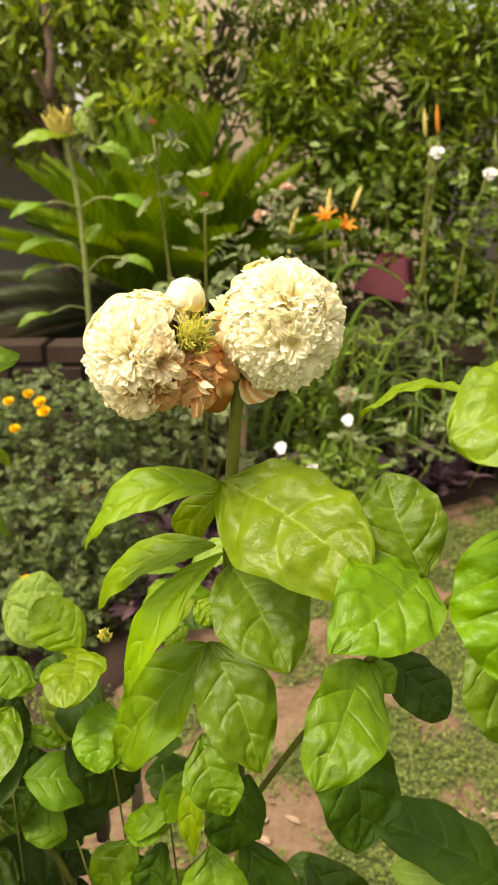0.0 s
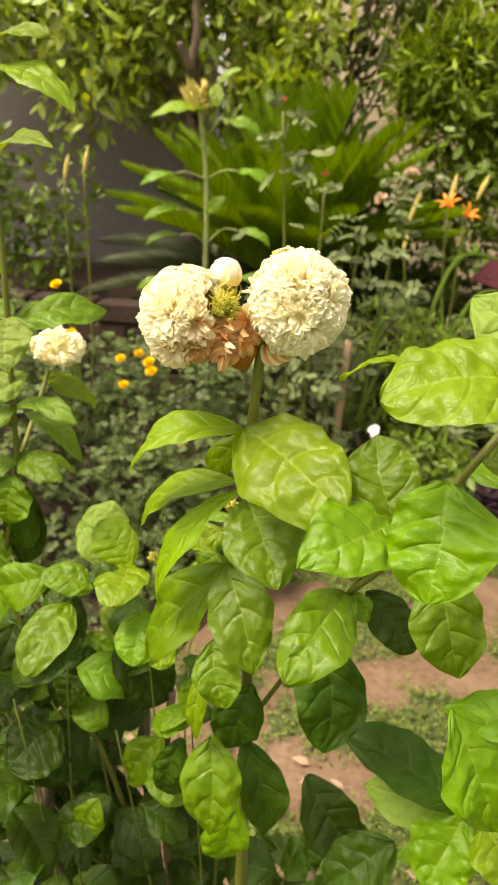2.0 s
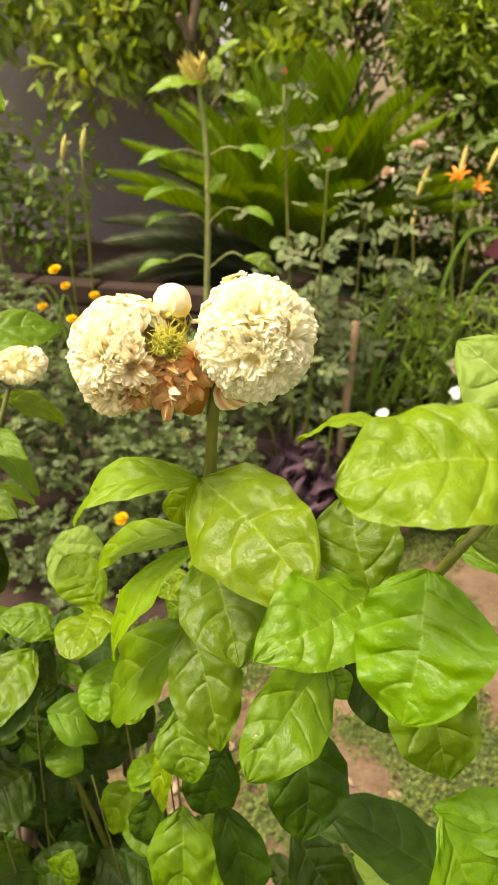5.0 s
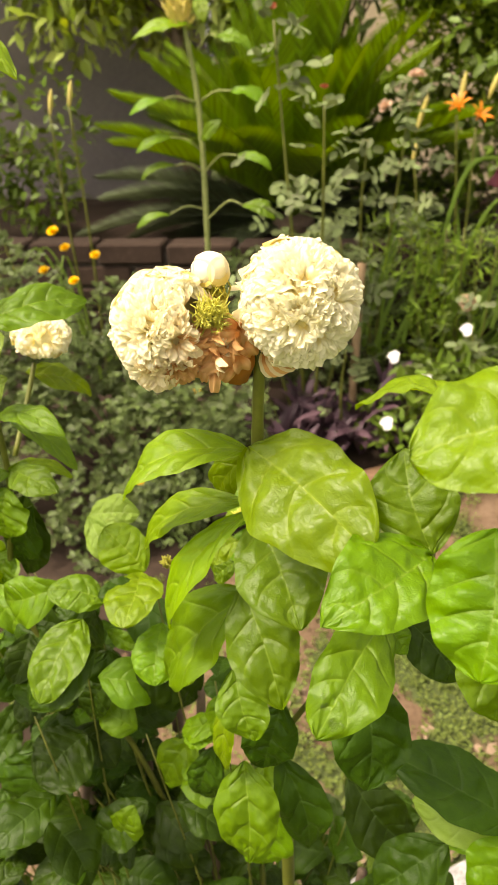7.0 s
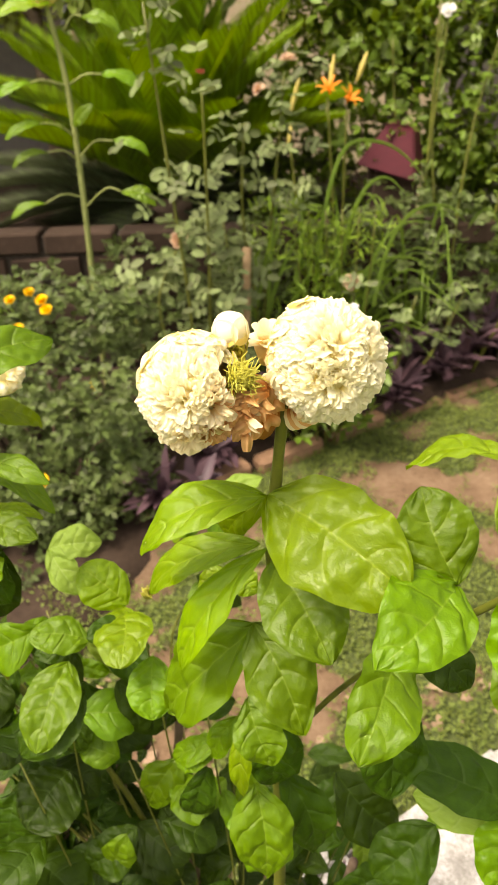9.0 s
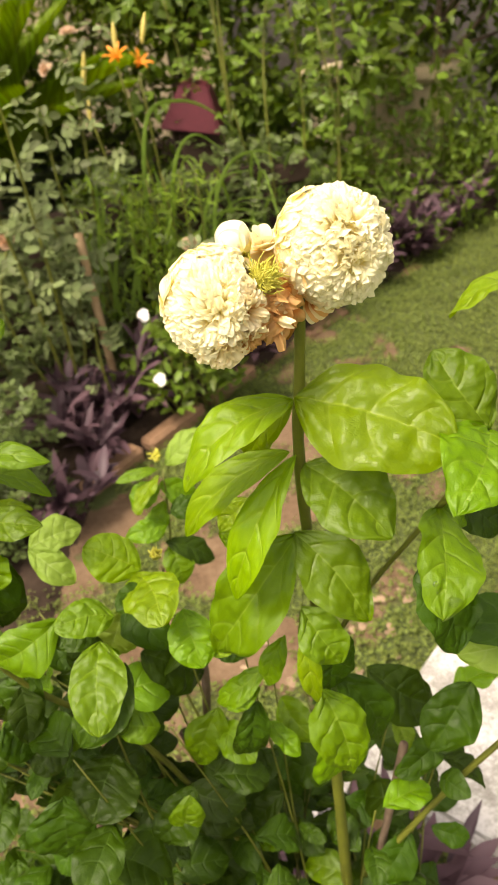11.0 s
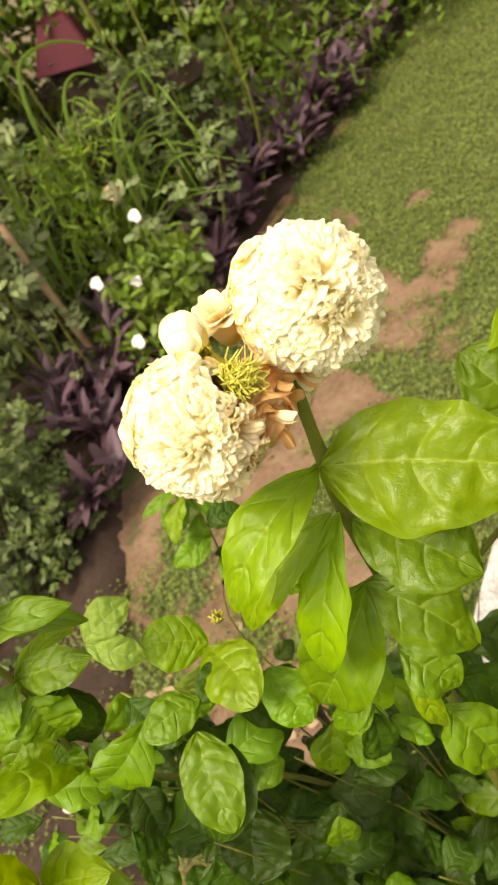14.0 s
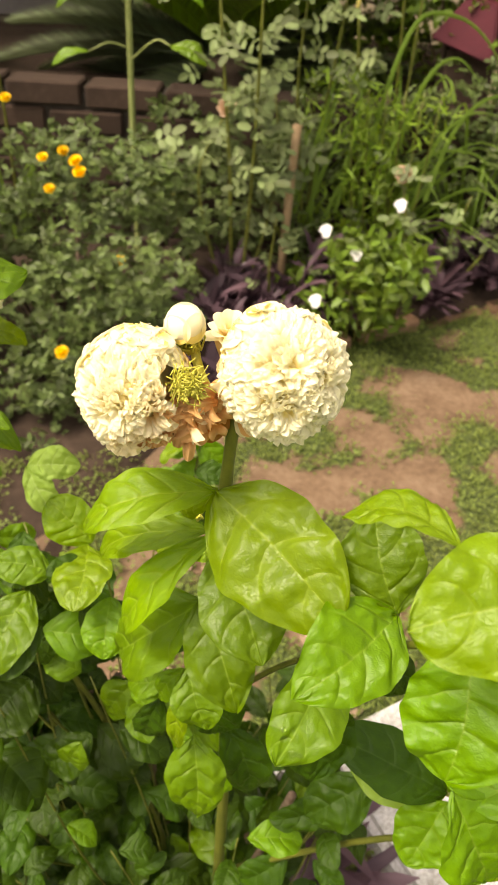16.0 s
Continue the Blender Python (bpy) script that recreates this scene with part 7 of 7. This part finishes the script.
twig(jasmine, [(-0.141, 0.1436, 0.12), (-0.13, 0.1324, 0.3067), (-0.117, 0.1685, 0.5333)], 19, 0.036, ("old",))
twig(jasmine, [(-0.2126, 0.1391, 0.12), (-0.2459, 0.1393, 0.2451), (-0.3216, 0.1537, 0.4189)], 19, 0.036, ("old",))
twig(jasmine, [(-0.2209, 0.1056, 0.12), (-0.2599, 0.0841, 0.3309), (-0.3455, 0.0421, 0.4995)], 19, 0.036, ("old",))
twig(jasmine, [(-0.2165, 0.1309, 0.12), (-0.2799, 0.1336, 0.2195), (-0.3329, 0.1263, 0.359)], 19, 0.036, ("old",))
twig(jasmine, [(-0.0252, 0.1294, 0.15), (0.0217, 0.211, 0.3293), (0.0138, 0.2213, 0.4778)], 17, 0.038, ("mature", "old"))
twig(jasmine, [(-0.0838, 0.0694, 0.15), (-0.1277, 0.0446, 0.3143), (-0.1537, 0.0214, 0.4859)], 17, 0.038, ("old",))
twig(jasmine, [(-0.0265, 0.1074, 0.15), (0.0125, 0.1198, 0.2727), (0.0099, 0.1481, 0.41)], 17, 0.038, ("mature", "old"))
twig(jasmine, [(-0.0285, 0.1212, 0.15), (-0.0246, 0.1649, 0.3014), (0.0044, 0.1939, 0.4412)], 17, 0.038, ("mature", "old"))
twig(jasmine, [(-0.0031, 0.1016, 0.15), (0.0507, 0.0937, 0.2905), (0.0769, 0.1288, 0.4371)], 17, 0.038, ("mature", "old"))
twig(jasmine, [(-0.1038, 0.0749, 0.15), (-0.1387, 0.0145, 0.2872), (-0.2109, 0.0397, 0.3829)], 17, 0.038, ("old",))
twig(jasmine, [(-0.095, 0.0919, 0.15), (-0.1516, 0.093, 0.3539), (-0.1858, 0.0962, 0.5423)], 17, 0.038, ("old",))
twig(jasmine, [(-0.0999, 0.0708, 0.15), (-0.1479, 0.0263, 0.3254), (-0.1998, 0.026, 0.4592)], 17, 0.038, ("old",))
twig(jasmine, [(-0.0218, 0.0705, 0.15), (0.0271, 0.0721, 0.3055), (0.0234, 0.0251, 0.4519)], 17, 0.038, ("mature", "old"))
twig(jasmine, [(-0.1248, 0.1002, 0.15), (-0.1913, 0.1076, 0.2887), (-0.2708, 0.1239, 0.4484)], 17, 0.038, ("old",))
twig(jasmine, [(-0.1364, 0.1042, 0.15), (-0.2062, 0.1212, 0.2513), (-0.3039, 0.1373, 0.4196)], 17, 0.038, ("old",))
twig(jasmine, [(-0.0592, 0.1088, 0.15), (-0.0619, 0.1433, 0.3262), (-0.0836, 0.1527, 0.4765)], 17, 0.038, ("mature", "old"))
twig(jasmine, [(-0.0896, 0.0773, 0.15), (-0.147, 0.0588, 0.3061), (-0.1702, 0.0477, 0.4717)], 17, 0.038, ("old",))
twig(jasmine, [(-0.1402, 0.0747, 0.15), (-0.2399, 0.0891, 0.2712), (-0.315, 0.039, 0.4074)], 17, 0.038, ("old",))
twig(jasmine, [(-0.0865, 0.1138, 0.15), (-0.1092, 0.1512, 0.2785), (-0.1615, 0.1693, 0.4522)], 17, 0.038, ("old",))
twig(jasmine, [(-0.1331, 0.1173, 0.15), (-0.2262, 0.1487, 0.338), (-0.2946, 0.181, 0.5127)], 17, 0.038, ("old",))
twig(jasmine, [(-0.1199, 0.0847, 0.15), (-0.2027, 0.0841, 0.2908), (-0.2569, 0.0724, 0.5077)], 17, 0.038, ("old",))
twig(jasmine, [(-0.1228, 0.1152, 0.15), (-0.1926, 0.152, 0.2865), (-0.2651, 0.1739, 0.3965)], 17, 0.038, ("old",))
twig(jasmine, [(-0.1283, 0.1163, 0.15), (-0.1973, 0.1523, 0.3186), (-0.281, 0.1778, 0.4469)], 17, 0.038, ("old",))
twig(jasmine, [(-0.0264, 0.1128, 0.15), (-0.0447, 0.1368, 0.3052), (0.0104, 0.1661, 0.4737)], 17, 0.038, ("mature", "old"))
twig(jasmine, [(-0.1235, 0.111, 0.15), (-0.2064, 0.123, 0.2718), (-0.2671, 0.1601, 0.4096)], 17, 0.038, ("old",))
twig(jasmine, [(-0.1086, 0.1151, 0.15), (-0.1883, 0.1421, 0.3315), (-0.2244, 0.1738, 0.5077)], 17, 0.038, ("old",))
twig(jasmine, [(-0.0687, 0.0933, 0.15), (-0.0779, 0.1116, 0.339), (-0.1105, 0.1012, 0.5312)], 17, 0.038, ("old",))
twig(jasmine, [(-0.092, 0.133, 0.15), (-0.1136, 0.1887, 0.3111), (-0.1772, 0.2334, 0.4252)], 17, 0.038, ("old",))
twig(jasmine, [(-0.1147, 0.0912, 0.15), (-0.1935, 0.1018, 0.3052), (-0.242, 0.0941, 0.4489)], 17, 0.038, ("old",))
twig(jasmine, [(-0.0959, 0.1028, 0.15), (-0.1375, 0.1076, 0.2364), (-0.1882, 0.1325, 0.3824)], 17, 0.038, ("old",))
twig(jasmine, [(-0.0038, 0.1142, 0.15), (0.0237, 0.1689, 0.3444), (0.0749, 0.1705, 0.5078)], 17, 0.038, ("mature", "old"))
twig(jasmine, [(-0.0349, 0.0762, 0.15), (-0.0322, 0.0688, 0.2462), (-0.0141, 0.0441, 0.3485)], 17, 0.038, ("mature", "old"))
twig(jasmine, [(-0.0587, 0.0991, 0.15), (-0.057, 0.0952, 0.3657), (-0.0821, 0.1203, 0.5062)], 17, 0.038, ("mature", "old"))
twig(jasmine, [(-0.0539, 0.0656, 0.15), (-0.0737, 0.0299, 0.255), (-0.0682, 0.0088, 0.3593)], 17, 0.038, ("mature", "old"))
twig(jasmine, [(-0.0862, 0.0946, 0.15), (-0.1271, 0.1074, 0.3082), (-0.1605, 0.1052, 0.447)], 17, 0.038, ("old",))
twig(jasmine, [(-0.1284, 0.1079, 0.15), (-0.2053, 0.1446, 0.2859), (-0.2811, 0.1497, 0.4519)], 17, 0.038, ("old",))
twig(jasmine, [(-0.058, 0.084, 0.22), (-0.0704, 0.0988, 0.512), (-0.08, 0.07, 0.78)], 14, 0.036, ("mature", "old"))
twig(jasmine, [(-0.0755, 0.087, 0.22), (-0.1238, 0.0746, 0.5087), (-0.13, 0.08, 0.77)], 14, 0.036, ("mature", "old"))
twig(jasmine, [(-0.0475, 0.081, 0.22), (-0.0394, 0.0869, 0.4484), (-0.05, 0.06, 0.73)], 14, 0.036, ("mature", "old"))
twig(jasmine, [(-0.0895, 0.093, 0.22), (-0.1488, 0.0928, 0.4554), (-0.17, 0.1, 0.72)], 13, 0.04, ("mature", "old"))
twig(jasmine, [(-0.065, 0.099, 0.22), (-0.0828, 0.1099, 0.4854), (-0.1, 0.12, 0.74)], 14, 0.036, ("mature", "old"))
twig(jasmine, [(-0.0405, 0.09, 0.22), (-0.037, 0.0987, 0.472), (-0.03, 0.09, 0.7)], 14, 0.036, ("mature", "old"))
twig(jasmine, [(-0.0825, 0.078, 0.22), (-0.1137, 0.0458, 0.4798), (-0.15, 0.05, 0.7)], 13, 0.04, ("mature", "old"))
twig(jasmine, [(-0.009, 0.075, 0.22), (0.0291, 0.0642, 0.4229), (0.06, 0.04, 0.62)], 15, 0.04, ("mature", "mature", "old"))
twig(jasmine, [(-0.016, 0.087, 0.22), (0.0167, 0.0973, 0.4347), (0.04, 0.08, 0.6)], 15, 0.04, ("mature", "mature", "old"))
twig(jasmine, [(-0.002, 0.093, 0.22), (0.0292, 0.0475, 0.3874), (0.08, 0.1, 0.55)], 15, 0.04, ("mature", "mature", "old"))
twig(jasmine, [(-0.05, 0.12, 0.1), (-0.07, 0.18, 0.4), (-0.0923, 0.2251, 0.5935), (-0.0647, 0.2409, 0.6619), (-0.0543, 0.2567, 0.7207)], 7, 0.034, ("mature", "young"), 0.0014)
tuft("bud", (-0.0563, 0.2567, 0.7325), (-0.3, 0, 1), 26, 0.0075, 0.0009, 7, "small green flower bud")
tuft("bud", (-0.0795, 0.09, 0.7797), (0, -0.3, 1), 26, 0.006, 0.0007, 8, "small green flower bud")
tuft("bud", (-0.03, 0.05, 0.8395), (0, -0.3, 1), 26, 0.005, 0.0006, 9, "small green flower bud")
for s in ((-0.1204, 0.13, 0.5937), (-0.105, 0.15, 0.5838)):
    rod("cut_stub", [s, Vector(s) + Vector((0.002, 0, 0.02)), Vector(s) + Vector((0.001, 0.001, 0.042))], 0.0045, 0.004, bark, jasmine, 8, 3, 0.15)
rod("cane", [(-0.1847, 0.12, 0.4533), (-0.1767, 0.12, 0.5403), (-0.1722, 0.12, 0.5804)], 0.0035, 0.0032, cane, jasmine, 7, 4, 0.08, 4, "thin tan support cane")
for k, (pts, r0) in enumerate((
        ([(-0.08, 0.12, 0.0), (-0.12, 0.125, 0.3), (-0.163, 0.12, 0.466), (-0.165, 0.12, 0.58)], 0.0048),
        ([(-0.07, 0.12, 0.0), (-0.09, 0.13, 0.3), (-0.118, 0.12, 0.5), (-0.117, 0.12, 0.604)], 0.0042),
        ([(-0.05, 0.12, 0.0), (-0.06, 0.13, 0.3), (-0.085, 0.125, 0.5), (-0.096, 0.12, 0.6)], 0.0036),
        ([(-0.04, 0.11, 0.0), (-0.06, 0.12, 0.3), (-0.079, 0.12, 0.555), (-0.07, 0.1, 0.68)], 0.0036),
        ([(-0.06, 0.12, 0.0), (-0.13, 0.13, 0.25), (-0.19, 0.12, 0.4), (-0.172, 0.12, 0.53), (-0.15, 0.1, 0.63)], 0.006),
        ([(-0.03, 0.1, 0.0), (0.0, 0.09, 0.3), (0.02, 0.06, 0.5), (0.03, 0.04, 0.62)], 0.0035))):
    rod("woody_stem", pts, r0, r0 * 0.75, bark, jasmine, 8, 6, 0.12, 20 + k)
rod("old_branch", [(-0.1019, 0.1826, 0.12), (-0.1708, 0.2336, 0.14), (-0.2231, 0.3105, 0.16)], 0.012, 0.009, bark, jasmine, 9, 5, 0.15, 6, "thick reddish-brown old branch")
# fallen dry leaves and litter under the bush
litter = []
for i in range(140):
    x, y = q.uniform(-0.35, 0.5), q.uniform(0.1, 0.75)
    litter.append((x, y, ground_height(x, y) + 0.006))
n = len(litter)
vs, fs = scatter(SMALL, SMALL_F, litter, np.c_[rng.normal(size=(n, 2)), np.zeros(n)], np.c_[rng.normal(0, 0.3, (n, 2)), np.ones(n)], np.c_[rng.uniform(0.015, 0.04, n), rng.uniform(0.01, 0.02, n), np.full(n, 0.02)])
tagged(new("leaf_litter", mesh_of("leaf_litter", vs, fs, cane)), "dry tan fallen leaves scattered on the earth", "litter", kind="stuff")
